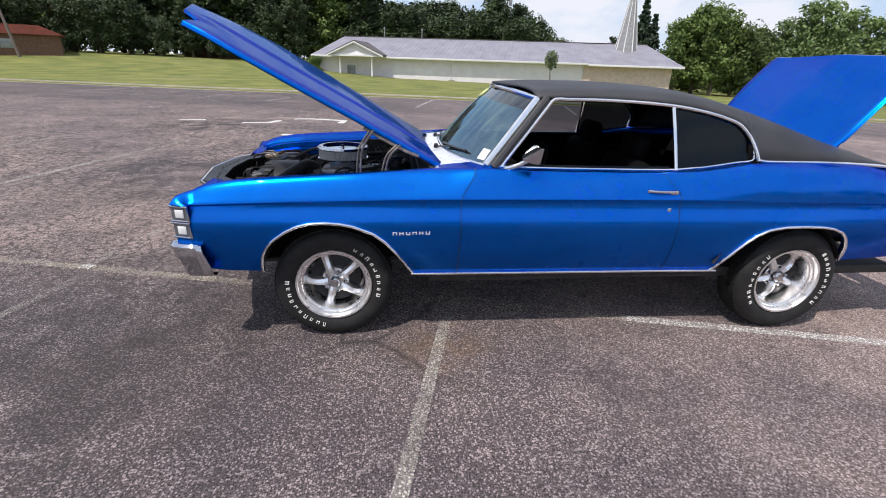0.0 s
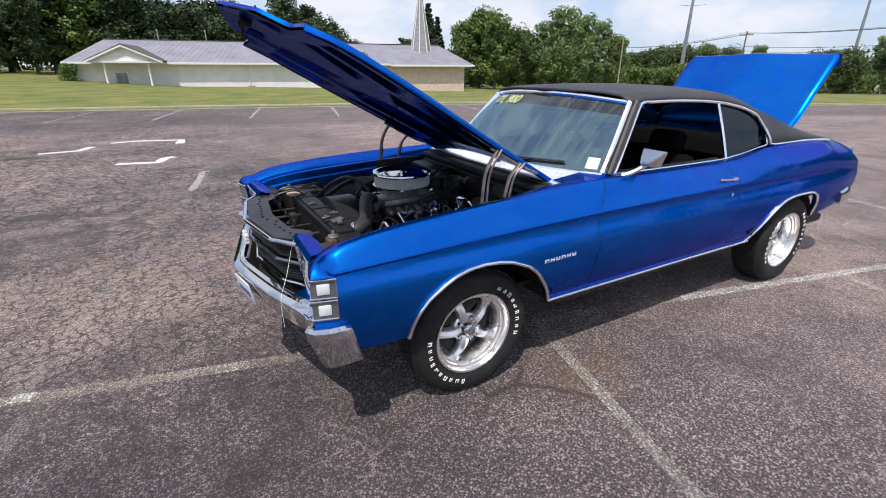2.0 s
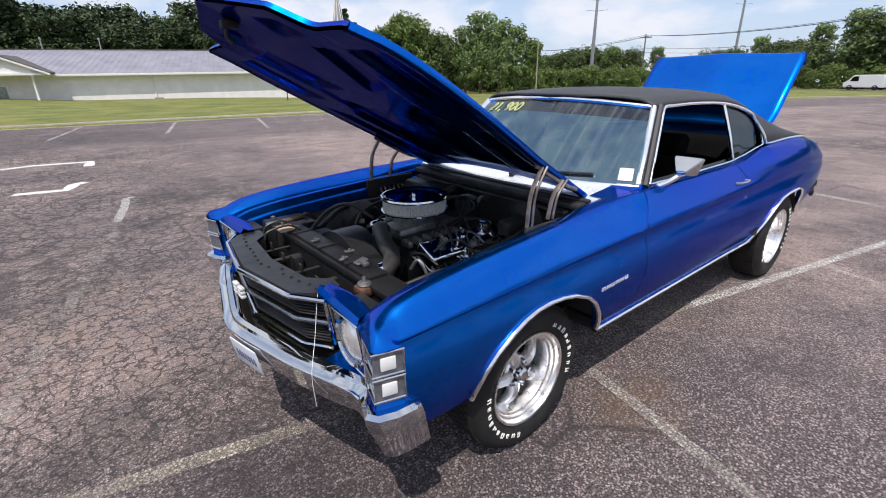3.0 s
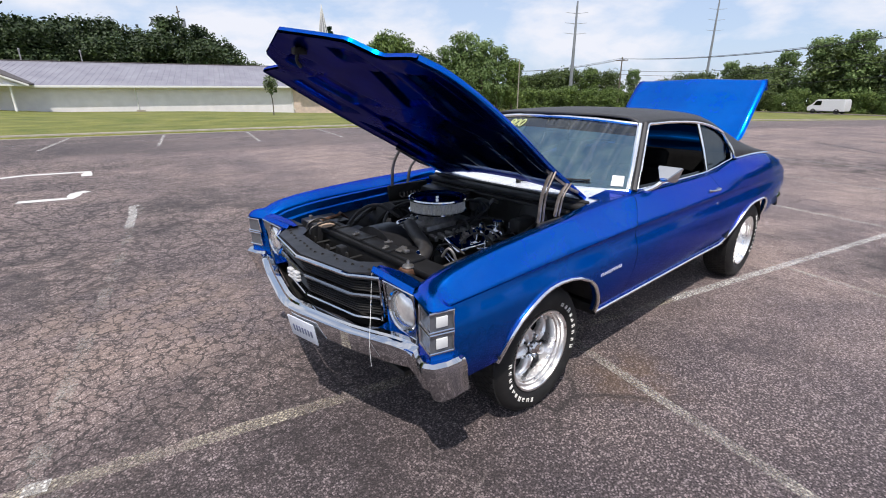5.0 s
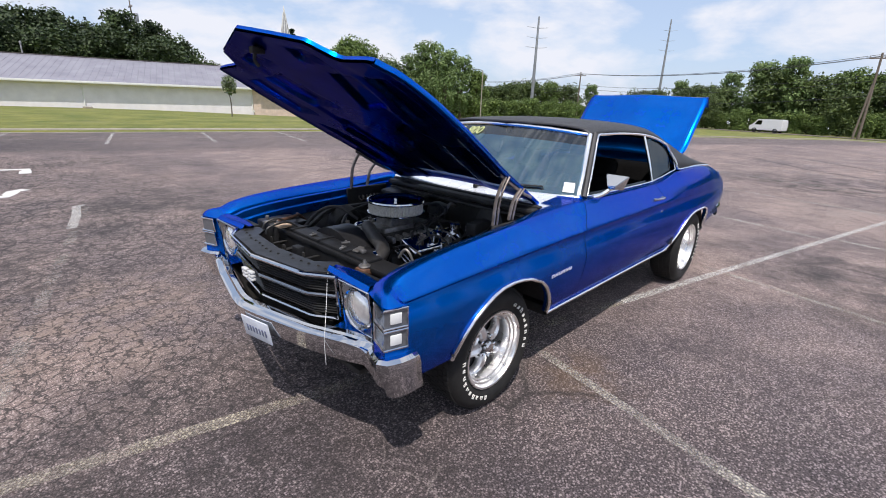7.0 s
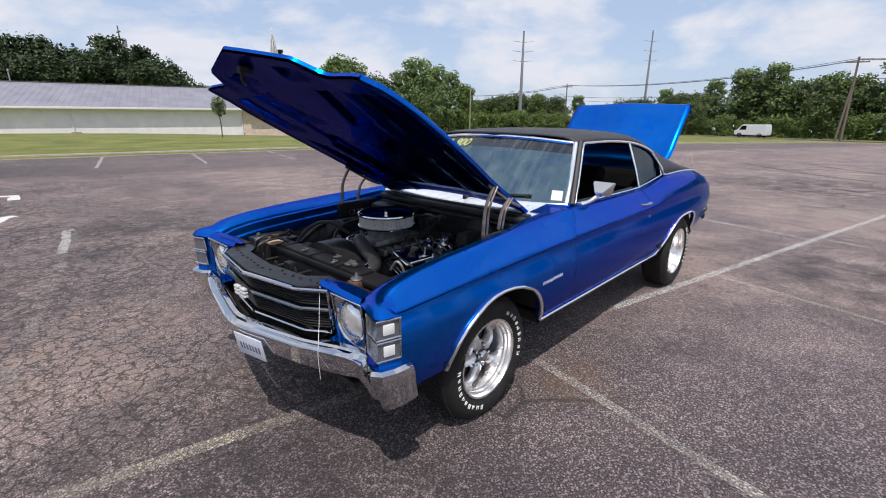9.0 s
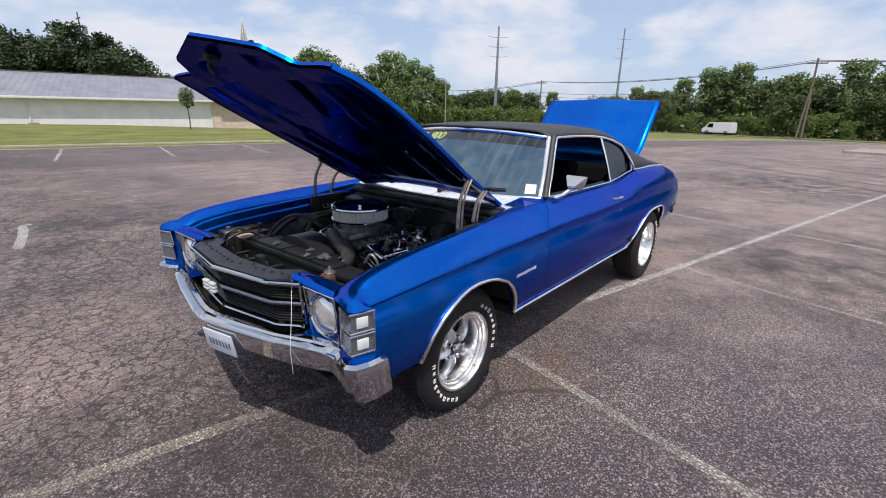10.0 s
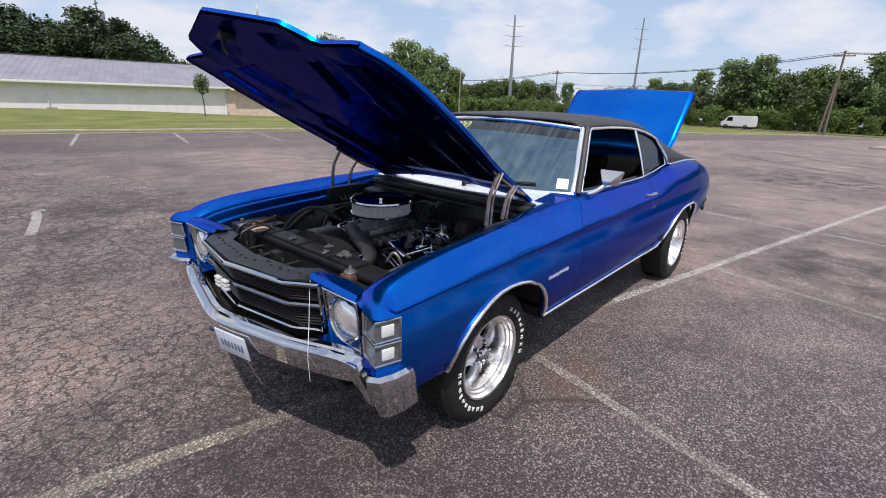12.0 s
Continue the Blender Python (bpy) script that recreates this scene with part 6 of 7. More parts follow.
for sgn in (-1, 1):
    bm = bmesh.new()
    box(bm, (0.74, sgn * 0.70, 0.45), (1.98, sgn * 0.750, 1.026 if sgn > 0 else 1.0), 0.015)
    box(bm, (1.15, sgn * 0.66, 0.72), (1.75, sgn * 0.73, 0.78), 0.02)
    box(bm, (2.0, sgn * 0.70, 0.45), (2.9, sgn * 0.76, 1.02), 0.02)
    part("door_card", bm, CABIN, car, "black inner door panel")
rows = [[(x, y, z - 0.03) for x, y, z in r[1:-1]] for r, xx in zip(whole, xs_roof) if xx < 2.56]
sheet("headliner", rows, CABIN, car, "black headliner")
bm = bmesh.new()
box(bm, (-0.012, -0.11, -0.03), (0.012, 0.11, 0.03), 0.01, Matrix.Translation((1.16, 0, 1.335)))
tube(bm, [(1.13, 0, 1.40), (1.155, 0, 1.36)], 0.008, n=6, per=1)
part("rear_view_mirror", bm, CABIN, car, "black rear-view mirror")
# sticker inside and price chalked on the windshield
def on_shield(s, t, off=0.004):
    p = Vector(shield(s, t))
    return p + Vector((-0.75, 0, 0.66)) * off


sheet("sticker", [[on_shield(s, t) for s in (-0.955, -0.91, -0.87)] for t in (0.05, 0.12, 0.19)], PAPER, car, "white paper sticker on the windshield")


def glyph(ch):
    """Pen strokes of the chalked figures."""
    ring = [(0.5 + 0.42 * math.sin(a), 0.5 + 0.5 * math.cos(a)) for a in [2 * math.pi * k / 12 for k in range(13)]]
    if ch == "0":
        return [ring]
    if ch == "9":
        return [[(0.5 + 0.4 * math.sin(a), 0.72 + 0.28 * math.cos(a)) for a in [2 * math.pi * k / 10 + 1.5 for k in range(11)]] + [(0.85, 0.3), (0.6, 0.0)]]
    if ch == "2":
        return [[(0.15, 0.75), (0.4, 1.0), (0.75, 0.8), (0.5, 0.4), (0.1, 0.0), (0.9, 0.05)]]
    if ch == "1":
        return [[(0.25, 0.75), (0.55, 1.0), (0.55, 0.0)]]
    return [[(0.4, 0.1), (0.3, -0.2)]]


strokes = []
for i, ch in enumerate("21,900"):
    s0 = 0.775 - 0.083 * i
    for line in glyph(ch):
        strokes.append([on_shield(s0 - 0.066 * gx - 0.03 * gz, 0.79 + 0.13 * gz, 0.006) for gx, gz in line])
for line in strokes:
    bm = bmesh.new()
    tube(bm, line, 0.0045, n=6, per=3)
    part("chalked_figure", bm, YELLOWPEN, glass, "yellow chalked figure of a price on the windshield")

# ---- trunk ----
bm = bmesh.new()
box(bm, (3.165, -0.60, 0.95), (3.185, 0.60, 1.135), 0.006)
part("deck_filler_panel", bm, PAINT, car, "blue panel between rear window and trunk")


def lid_p(f, y, out=0.0):
    """The raised trunk lid; f runs from hinge to free edge."""
    x = 3.17 + table((0, 0.0), (0.25, 0.105), (0.5, 0.215), (0.8, 0.36), (1.0, 0.455))(f)
    z = 1.10 + table((0, 0.0), (0.25, 0.155), (0.5, 0.305), (0.8, 0.475), (1.0, 0.575))(f)
    crown = 0.034 * (1 - abs(y) / 0.66) ** 1.3 + 0.014 * max(0.0, (abs(y) - 0.50) / 0.13) ** 2
    return Vector((x, y, z)) + Vector((-0.80, 0, 0.60)) * (crown + out)


lid_w = table((0.0, 0.60), (0.2, 0.622), (0.6, 0.628), (0.9, 0.627), (0.97, 0.622), (1.0, 0.612))
rows = [[lid_p(f, y * lid_w(f)) for y in np.linspace(-1, 1, 25)] for f in np.linspace(0, 1, 22)]
edge = [lid_p(1.0, y * lid_w(1.0), -0.012) + Vector((0.03, 0, 0.012)) for y in np.linspace(-1, 1, 25)]
back = [p + Vector((0.05, 0, -0.09)) for p in edge]
lid = sheet("trunk_lid", rows + [edge, back], PAINT, car, "raised blue trunk lid", 0.012)
bm = bmesh.new()
tube(bm, [lid_p(1.0, y * 0.612, 0.004) for y in np.linspace(-1, 1, 17)], 0.007, n=6, per=1)
for sgn in (-1, 1):
    tube(bm, [lid_p(f, sgn * (lid_w(f) + 0.002), 0.0) for f in np.linspace(0.1, 1, 12)], 0.005, n=6, per=1)
part("lid_edge_moulding", bm, PAINT, lid, "blue rolled edge of the lid")
for sgn in (-1, 1):
    bm = bmesh.new()
    tube(bm, [(3.22, sgn * 0.45, 0.95), (3.20, sgn * 0.45, 1.08), lid_p(0.3, sgn * 0.45, -0.03)], 0.012, n=8, per=5)
    part("lid_hinge", bm, GRIME, lid, "dark lid hinge arm")
bm = bmesh.new()
box(bm, (3.15, -0.60, 0.48), (3.93, 0.60, 0.52), 0.01)
box(bm, (3.12, -0.62, 0.5), (3.16, 0.62, 1.04), 0.01)
part("trunk_floor", bm, CABIN, car, "dark trunk well")
rows = [[(3.965 + 0.02 * (1 - abs(s)), s * 0.78, z) for s in np.linspace(-1, 1, 15)] for z in (0.50, 0.62, 0.76, 0.90, 0.935)]
sheet("rear_panel", rows, PAINT, car, "blue tail panel", 0.006)
bm = bmesh.new()
tube(bm, [(3.62, -0.895, 0.58), (3.85, -0.87, 0.58), (4.0, -0.80, 0.58), (4.05, -0.6, 0.58), (4.06, 0, 0.58), (4.05, 0.6, 0.58), (4.0, 0.80, 0.58), (3.85, 0.87, 0.58), (3.62, 0.895, 0.58)], 0.055, n=10, per=5, flat=0.45)
part("rear_bumper", bm, CHROME, car, "chrome rear bumper")
for sgn in (-1, 1):
    bm = bmesh.new()
    box(bm, (3.97, sgn * 0.52, 0.68), (4.0, sgn * 0.82, 0.80), 0.012)
    part("tail_lamp", bm, REDLENS, car, "red tail lamp")


# ---- beyond the car park ----
def from_eye(az, d, eye=(-1.73, -2.1)):
    return eye[0] + d * math.sin(radians(az)), eye[1] + d * math.cos(radians(az))


EYE0 = (0.37, -3.28)

# concrete island in the car park
bm = bmesh.new()
prism(bm, [lot_xy(u, v) for u, v in ((34.6, 5.9), (39.0, 5.9), (39.0, -9.0), (34.6, -9.0))], lot_z(35, -2) - 0.3, lot_z(35, -2) + 0.13)
isl = part("island", bm, CONCRETE, None)
tagged(isl, "low pale concrete island in the asphalt", "kerb island", kind="structure")

# road beside the verge
rows = [[(*lot_xy(u, v), ground_z(*lot_xy(u, v)) + 0.05) for u in (EDGE_U + 8, EDGE_U + 12, EDGE_U + 16)] for v in np.arange(-120, 121, 6.0)]
road = sheet("road", rows, ASPHALT, None, sharp=0)
tagged(road, "grey asphalt road beyond the verge", "road", kind="structure")

# ---- church ----
church = tagged(empty("church", Matrix.Translation((-5.7, 56.4, 0)) @ Euler((0, 0, math.atan2(-0.2208, 0.9753))).to_matrix().to_4x4()), "long low white church with grey metal roof and thin steeple", "church")
CZ0, CZ1, RIDGE, DEPTH = -1.6, 1.98, 4.32, 11.0


def church_wall(x0, x1, mat, label, y=0.0):
    """Front wall of one wing."""
    bm = bmesh.new()
    box(bm, (x0, y, CZ0), (x1, y + 0.25, CZ1))
    return part("front_wall", bm, mat, church, label)


church_wall(-2.3, 28.4, WALLPAINT, "white painted block wall")
church_wall(28.4, 37.9, TANBRICK, "tan brick wall", -0.12)
bm = bmesh.new()
box(bm, (-2.3, 0.25, CZ0), (-2.05, DEPTH, CZ1))
box(bm, (37.65, 0.13, CZ0), (37.9, DEPTH, CZ1))
box(bm, (-2.3, DEPTH - 0.25, CZ0), (37.9, DEPTH, CZ1))
part("end_walls", bm, WALLPAINT, church, "white end and back walls")
# hipped roof in ribbed sheets
def roof_face(name, a, b, c, d, ribs):
    a, b, c, d = (Vector(p) for p in (a, b, c, d))
    bm = bmesh.new()
    vs = [bm.verts.new(p) for p in ((a, b, c, d) if (c - d).length > 1e-6 else (a, b, c))]
    bm.faces.new(vs)
    nrm = (b - a).cross(c - a).normalized()
    if nrm.z < 0:
        nrm = -nrm
    slope = part(name, bm, ROOFING, church, "grey ribbed metal roof slope")
    side = (b - a).normalized() * 0.03
    for k in range(1, ribs):
        p, q = a.lerp(b, k / ribs), d.lerp(c, k / ribs)
        bm = bmesh.new()
        v = [bm.verts.new(x) for x in (p - side, p + side, p + nrm * 0.025, q - side, q + side, q + nrm * 0.025)]
        for f3 in ((0, 2, 5, 3), (1, 4, 5, 2), (0, 1, 2)):
            bm.faces.new([v[i] for i in f3])
        part("roof_rib", bm, ROOFING, slope)
    return slope


E0, E1 = -3.1, 38.9
roof_face("roof_slope", (E0, -0.75, CZ1 + 0.02), (28.7, -0.75, CZ1 + 0.02), (28.7, DEPTH / 2, RIDGE), (-0.9, DEPTH / 2, RIDGE), 58)
roof_face("roof_slope", (28.7, -0.95, CZ1 - 0.08), (E1, -0.95, CZ1 - 0.08), (36.2, DEPTH / 2, RIDGE - 0.03), (28.7, DEPTH / 2, RIDGE - 0.03), 18)
roof_face("roof_slope", (E1, DEPTH + 0.7, CZ1), (E0, DEPTH + 0.7, CZ1), (-0.9, DEPTH / 2, RIDGE), (36.2, DEPTH / 2, RIDGE), 1)
roof_face("roof_end", (E1, -0.95, CZ1 - 0.08), (E1, DEPTH + 0.7, CZ1), (36.2, DEPTH / 2, RIDGE - 0.03), (36.2, DEPTH / 2, RIDGE - 0.03), 1)
roof_face("roof_end", (E0, DEPTH + 0.7, CZ1), (E0, -0.75, CZ1 + 0.02), (-0.9, DEPTH / 2, RIDGE), (-0.9, DEPTH / 2, RIDGE), 1)
bm = bmesh.new()
box(bm, (E0, -0.78, CZ1 - 0.16), (28.7, -0.70, CZ1 + 0.04), 0.01)
box(bm, (28.7, -0.98, CZ1 - 0.26), (E1, -0.90, CZ1 - 0.06), 0.01)
box(bm, (E0, -0.74, CZ1 - 0.05), (E1, 0.1, CZ1 - 0.02))
part("fascia", bm, TRIMWHITE, church, "white fascia and soffit")
bm = bmesh.new()
box(bm, (-1.0, DEPTH / 2 - 0.15, RIDGE - 0.02), (36.3, DEPTH / 2 + 0.15, RIDGE + 0.05), 0.02)
part("ridge_cap", bm, SHINGLE, church, "dark ridge cap")
for x in (13.4, 28.3):
    bm = bmesh.new()
    tube(bm, [(x - 0.1, -0.70, CZ1 - 0.1), (x, -0.12, CZ1 - 0.45), (x, -0.10, -0.3), (x + 0.1, -0.4, -0.42)], 0.06, n=8, per=3)
    part("downspout", bm, TRIMWHITE, church, "white downspout")
for x in (4.2, 9.0):
    bm = bmesh.new()
    lathe(bm, [(0, 0), (0.06, 0), (0.06, 1.2), (0.09, 1.2), (0.09, 1.4), (0, 1.45)], Matrix.Translation((x, 5.8, RIDGE - 0.3)), 10)
    part("vent_pipe", bm, SPIRE, church, "thin roof vent pipe")
# porch
bm = bmesh.new()
gable = [(-0.35, 2.12), (5.6, 2.12), (2.6, 3.38)]
prism(bm, gable, 2.05, -3.5, Matrix(((1, 0, 0, 0), (0, 0, -1, 0), (0, 1, 0, 0), (0, 0, 0, 1))))
part("porch_gable", bm, WALLPAINT, church, "white porch gable")
for a, b in (((-0.65, 2.02), (2.6, 3.5)), ((2.6, 3.5), (5.9, 2.02))):
    bm = bmesh.new()
    poly = [(a[0], a[1]), (b[0], b[1]), (b[0], b[1] + 0.14), (a[0], a[1] + 0.14)]
    prism(bm, poly, 2.35, -3.5, Matrix(((1, 0, 0, 0), (0, 0, -1, 0), (0, 1, 0, 0), (0, 0, 0, 1))))
    part("porch_roof", bm, SHINGLE, church, "dark shingled porch roof")
bm = bmesh.new()
for a, b in (((-0.65, 1.92), (2.6, 3.36)), ((2.6, 3.36), (5.9, 1.92))):
    prism(bm, [(a[0], a[1]), (b[0], b[1]), (b[0], b[1] + 0.16), (a[0], a[1] + 0.16)], 2.40, 2.34, Matrix(((1, 0, 0, 0), (0, 0, -1, 0), (0, 1, 0, 0), (0, 0, 0, 1))))
box(bm, (-0.5, -2.2, 1.95), (5.75, -2.05, 2.12))
part("porch_trim", bm, TRIMWHITE, church, "white porch trim")
for x in (0.75, 4.5):
    bm = bmesh.new()
    lathe(bm, [(0, CZ0), (0.13, CZ0), (0.13, -0.35), (0.10, -0.30), (0.09, 1.85), (0.13, 1.92), (0.13, 2.0), (0, 2.0)], Matrix.Translation((x, -1.85, 0)), 14)
    part("porch_column", bm, TRIMWHITE, church, "slim white porch column")
win = empty("window", None, church)
bm = bmesh.new()
box(bm, (0.92, -0.05, -0.25), (2.12, 0.02, 1.12), 0.02)
part("window_frame", bm, TRIMWHITE, win, "white window frame")
bm = bmesh.new()
box(bm, (1.02, -0.075, -0.14), (2.02, -0.052, 1.02), 0.01)
part("window_pane", bm, DARKWIN, win, "dim glass pane")
bm = bmesh.new()
box(bm, (0.95, -0.9, -0.45), (2.1, -0.5, -0.28), 0.02)
box(bm, (1.0, -0.85, -0.7), (1.1, -0.55, -0.45))
box(bm, (1.95, -0.85, -0.7), (2.05, -0.55, -0.45))
part("bench", bm, SHINGLE, church, "dark bench in the porch")
# steeple
bm = bmesh.new()
n = 8
base = [Vector((33.6 + 1.30 * math.cos(2 * math.pi * (k + 0.5) / n), 4.2 + 1.30 * math.sin(2 * math.pi * (k + 0.5) / n), 3.3)) for k in range(n)]
tip = Vector((33.6, 4.2, 11.3))
for k in range(n):
    a, b = base[k], base[(k + 1) % n]
    rows_n = 7
    for j in range(rows_n):
        p = [a.lerp(tip, j / rows_n), b.lerp(tip, j / rows_n), b.lerp(tip, (j + 1) / rows_n), a.lerp(tip, (j + 1) / rows_n)]
        bm.faces.new([bm.verts.new(x) for x in (p if j < rows_n - 1 else p[:3])])
steeple = part("steeple", bm, SPIRE, church, "tall thin grey eight-sided steeple")
for k in range(n):
    bm = bmesh.new()
    tube(bm, [base[k], tip], (0.07, 0.02), n=6, per=1)
    part("steeple_rib", bm, TRIMWHITE, steeple)


# ---- small houses far left ----
def house(x, y, w, d, h, turn, roof_mat, label, rise=1.7):
    hs = tagged(empty("house", Matrix.Translation((x, y, ground_z(x, y) - 0.2)) @ Euler((0, 0, radians(turn))).to_matrix().to_4x4()), label, "house")
    bm = bmesh.new()
    box(bm, (-w / 2, -d / 2, 0), (w / 2, d / 2, h))
    part("wall", bm, BRICKHOUSE, hs, "brown brick wall")
    M = Matrix(((1, 0, 0, 0), (0, 0, -1, 0), (0, 1, 0, 0), (0, 0, 0, 1)))
    bm = bmesh.new()
    prism(bm, [(-w / 2 - 0.5, h), (w / 2 + 0.5, h), (w / 2 - 1.5, h + rise), (-w / 2 + 1.5, h + rise)], -d / 2 - 0.4, d / 2 + 0.4, M)
    part("roof", bm, roof_mat, hs)
    for k in (-0.25, 0.2):
        bm = bmesh.new()
        box(bm, (k * w - 0.5, -d / 2 - 0.04, 0.8), (k * w + 0.5, -d / 2 + 0.02, 1.7), 0.02)
        part("window", bm, DARKWIN, hs)
    return hs


house(*from_eye(-37, 74, EYE0), 15, 9, 2.2, 30, REDROOF, "brown house with a red roof under trees", 0.9)
house(*from_eye(-18.5, 92, EYE0), 8, 7, 2.0, 15, REDROOF, "small brick house with a rusty red roof")


# ---- trees ----
def tree_kind(name, seed, height, spread, base, leaves, leaf, size, label, lobes=16, cone=False):
    """A tapered trunk with limbs and a crown of many small leaf clumps."""
    rnd = random.Random(seed)
    t = empty(name)
    bm = bmesh.new()
    lean = Vector((rnd.uniform(-0.3, 0.3), rnd.uniform(-0.3, 0.3), 0))
    lobes = int(lobes * 2.3)
    trunk = [Vector((0, 0, -0.4)), Vector((0, 0, height * 0.25)) + lean * 0.3, Vector((0, 0, height * 0.55)) + lean * 0.8, Vector((0, 0, height * 0.9)) + lean]
    tube(bm, trunk, (height * 0.022 + 0.03, 0.02), n=7, per=4)
    clumps = []
    for k in range(lobes):
        f = (k + 0.5) / lobes
        z = base + (height - base) * (f ** 0.9)
        if cone:
            r = spread * (1 - f) * 0.95 + 0.15
        else:
            g = (z - base) / (height - base)
            r = spread * (0.45 + 0.75 * math.sin(math.pi * min(1, 0.12 + 0.80 * g))) * rnd.uniform(0.45, 1.0)
        a = k * 2.4 + rnd.uniform(-0.5, 0.5)
        rr = r * (rnd.uniform(0.25, 0.82) if not cone else 0.6)
        c = Vector((rr * math.cos(a), rr * math.sin(a), z + rnd.uniform(-0.3, 0.3)))
        clumps.append((c, spread * rnd.uniform(0.18, 0.42) if not cone else r * 0.6))
        if k % 3 == 0:
            p = Vector((0, 0, z * 0.72)) + lean * 0.5
            tube(bm, [p, p.lerp(c, 0.5) + Vector((0, 0, -0.1)), c], (0.06 + height * 0.004, 0.015), n=5, per=2)
    part("trunk", bm, BARK, t, "brown tapered trunk with limbs")
    verts, faces = [], []
    per = leaves // len(clumps)
    for c, r in clumps:
        for _ in range(per):
            d = Vector((rnd.gauss(0, 1), rnd.gauss(0, 1), rnd.gauss(0, 0.8))).normalized()
            rad = r * (rnd.random() ** 0.42) * (1.0 + 0.22 * noise.noise(Vector((d.x * 2.5 + seed, d.y * 2.5, d.z * 2.5 + c.z))))
            p = c + Vector((d.x * rad, d.y * rad, d.z * rad * (0.55 if cone else 0.85)))
            if p.z < base * 0.6:
                continue
            s = size * rnd.uniform(0.6, 1.3)
            up = (d * 0.45 + Vector((rnd.uniform(-1, 1), rnd.uniform(-1, 1), rnd.uniform(-0.3, 1.0)))).normalized()
            u = up.orthogonal().normalized()
            v = up.cross(u)
            a = rnd.uniform(0, 6.28)
            u, v = u * math.cos(a) + v * math.sin(a), v * math.cos(a) - u * math.sin(a)
            i = len(verts)
            verts += [p - u * s, p + v * s * 0.55 + up * s * 0.12, p + u * s, p - v * s * 0.55 + up * s * 0.12]
            faces.append((i, i + 1, i + 2, i + 3))
    cr = obj("crown", verts, faces, leaf, t, smooth=False)
    return tagged(t, label, "tree")


kinds = {
    "round": tree_kind("tree", 3, 11.0, 3.6, 1.8, 7000, LEAF_A, 0.23, "tall broad tree with mid-green leaves", 20),
    "tall": tree_kind("tree", 8, 13.0, 3.4, 2.2, 7400, LEAF_D, 0.22, "tall dark green tree of the wood", 24),
    "wide": tree_kind("tree", 14, 9.0, 4.4, 0.8, 7000, LEAF_B, 0.24, "wide dark green tree with low branches", 18),
    "oak": tree_kind("tree", 27, 9.6, 4.2, 1.2, 7000, LEAF_D, 0.22, "broad deep green tree in the shade of the wood", 19),
    "airy": tree_kind("tree", 21, 11.0, 2.9, 2.0, 5000, LEAF_C, 0.20, "loose light green tree with gaps in its crown", 18),
    "bush": tree_kind("tree", 33, 4.2, 2.6, 0.1, 3400, LEAF_A, 0.17, "low green scrub at the edge of the trees", 10),
    "conifer": tree_kind("tree", 41, 14.0, 3.0, 2.0, 3600, NEEDLE, 0.34, "dark conifer behind the church", 26, True),
}
used = set()


def plant(kind, az, d, s=1.0, eye=(-1.73, -2.1), wide=1.0):
    x, y = from_eye(az, d, eye)
    m = Matrix.Translation((x, y, ground_z(x, y) - 0.05)) @ Euler((0, 0, random.Random(int(az * 71 + d)).uniform(0, 6.28))).to_matrix().to_4x4()
    src = kinds[kind]
    if kind not in used:
        used.add(kind)
        src.matrix_basis = m @ Matrix.Diagonal((s * wide, s * wide, s, 1))
        return src
    ob = copy_thing(src, Matrix())
    ob.matrix_basis = m @ Matrix.Diagonal((s * wide, s * wide, s, 1))
    return ob


R = random.Random(5)
# woods behind the lawn and the church
for az in np.arange(-44, 15, 2.3):
    plant(R.choice(["tall", "tall", "oak", "oak", "round"]), az + R.uniform(-0.8, 0.8), R.uniform(84, 92), R.uniform(0.92, 1.18), EYE0, 1.25)
for az in np.arange(-46, 12, 3.1):
    plant(R.choice(["tall", "oak"]), az + R.uniform(-1, 1), R.uniform(97, 104), R.uniform(1.1, 1.35), EYE0, 1.3)
for az in np.arange(-44, -10, 2.6):
    plant(R.choice(["oak", "tall"]), az, R.uniform(78, 82), R.uniform(0.45, 0.75), EYE0, 1.1)
for az, d, k, s in ((13.2, 92, "tall", 1.0), (15.8, 96, "tall", 0.95), (17.5, 92, "oak", 1.05), (19.4, 100, "wide", 0.85), (21.5, 118, "wide", 0.85), (24.0, 120, "wide", 0.8), (26.3, 115, "tall", 0.7)):
    plant(k, az, d, s, wide=1.2)
plant("conifer", 29.0, 92, 0.98)
plant("conifer", 30.0, 96, 0.86)
# broad trees beside the church
for az, d, k, s in ((33.2, 76, "round", 0.84), (35.0, 78, "round", 0.98), (36.8, 75, "round", 0.92), (38.6, 77, "wide", 0.92), (40.3, 82, "wide", 0.80), (42.3, 80, "airy", 0.90), (44.1, 79, "airy", 1.07), (46.2, 78, "airy", 0.96), (48.0, 82, "airy", 0.92), (49.8, 84, "round", 0.74), (34, 88, "wide", 1.0), (39.5, 90, "wide", 1.0), (45.0, 90, "wide", 1.0)):
    plant(k, az, d, s)
# distant round trees between the poles
for az, d, k, s in ((52.5, 112, "wide", 0.78), (54.3, 110, "wide", 0.86), (56.3, 112, "wide", 0.92), (58.5, 110, "round", 0.76), (60.3, 112, "wide", 0.86), (63.0, 118, "airy", 0.80), (51.2, 120, "wide", 0.8)):
    plant(k, az, d, s, wide=1.1)
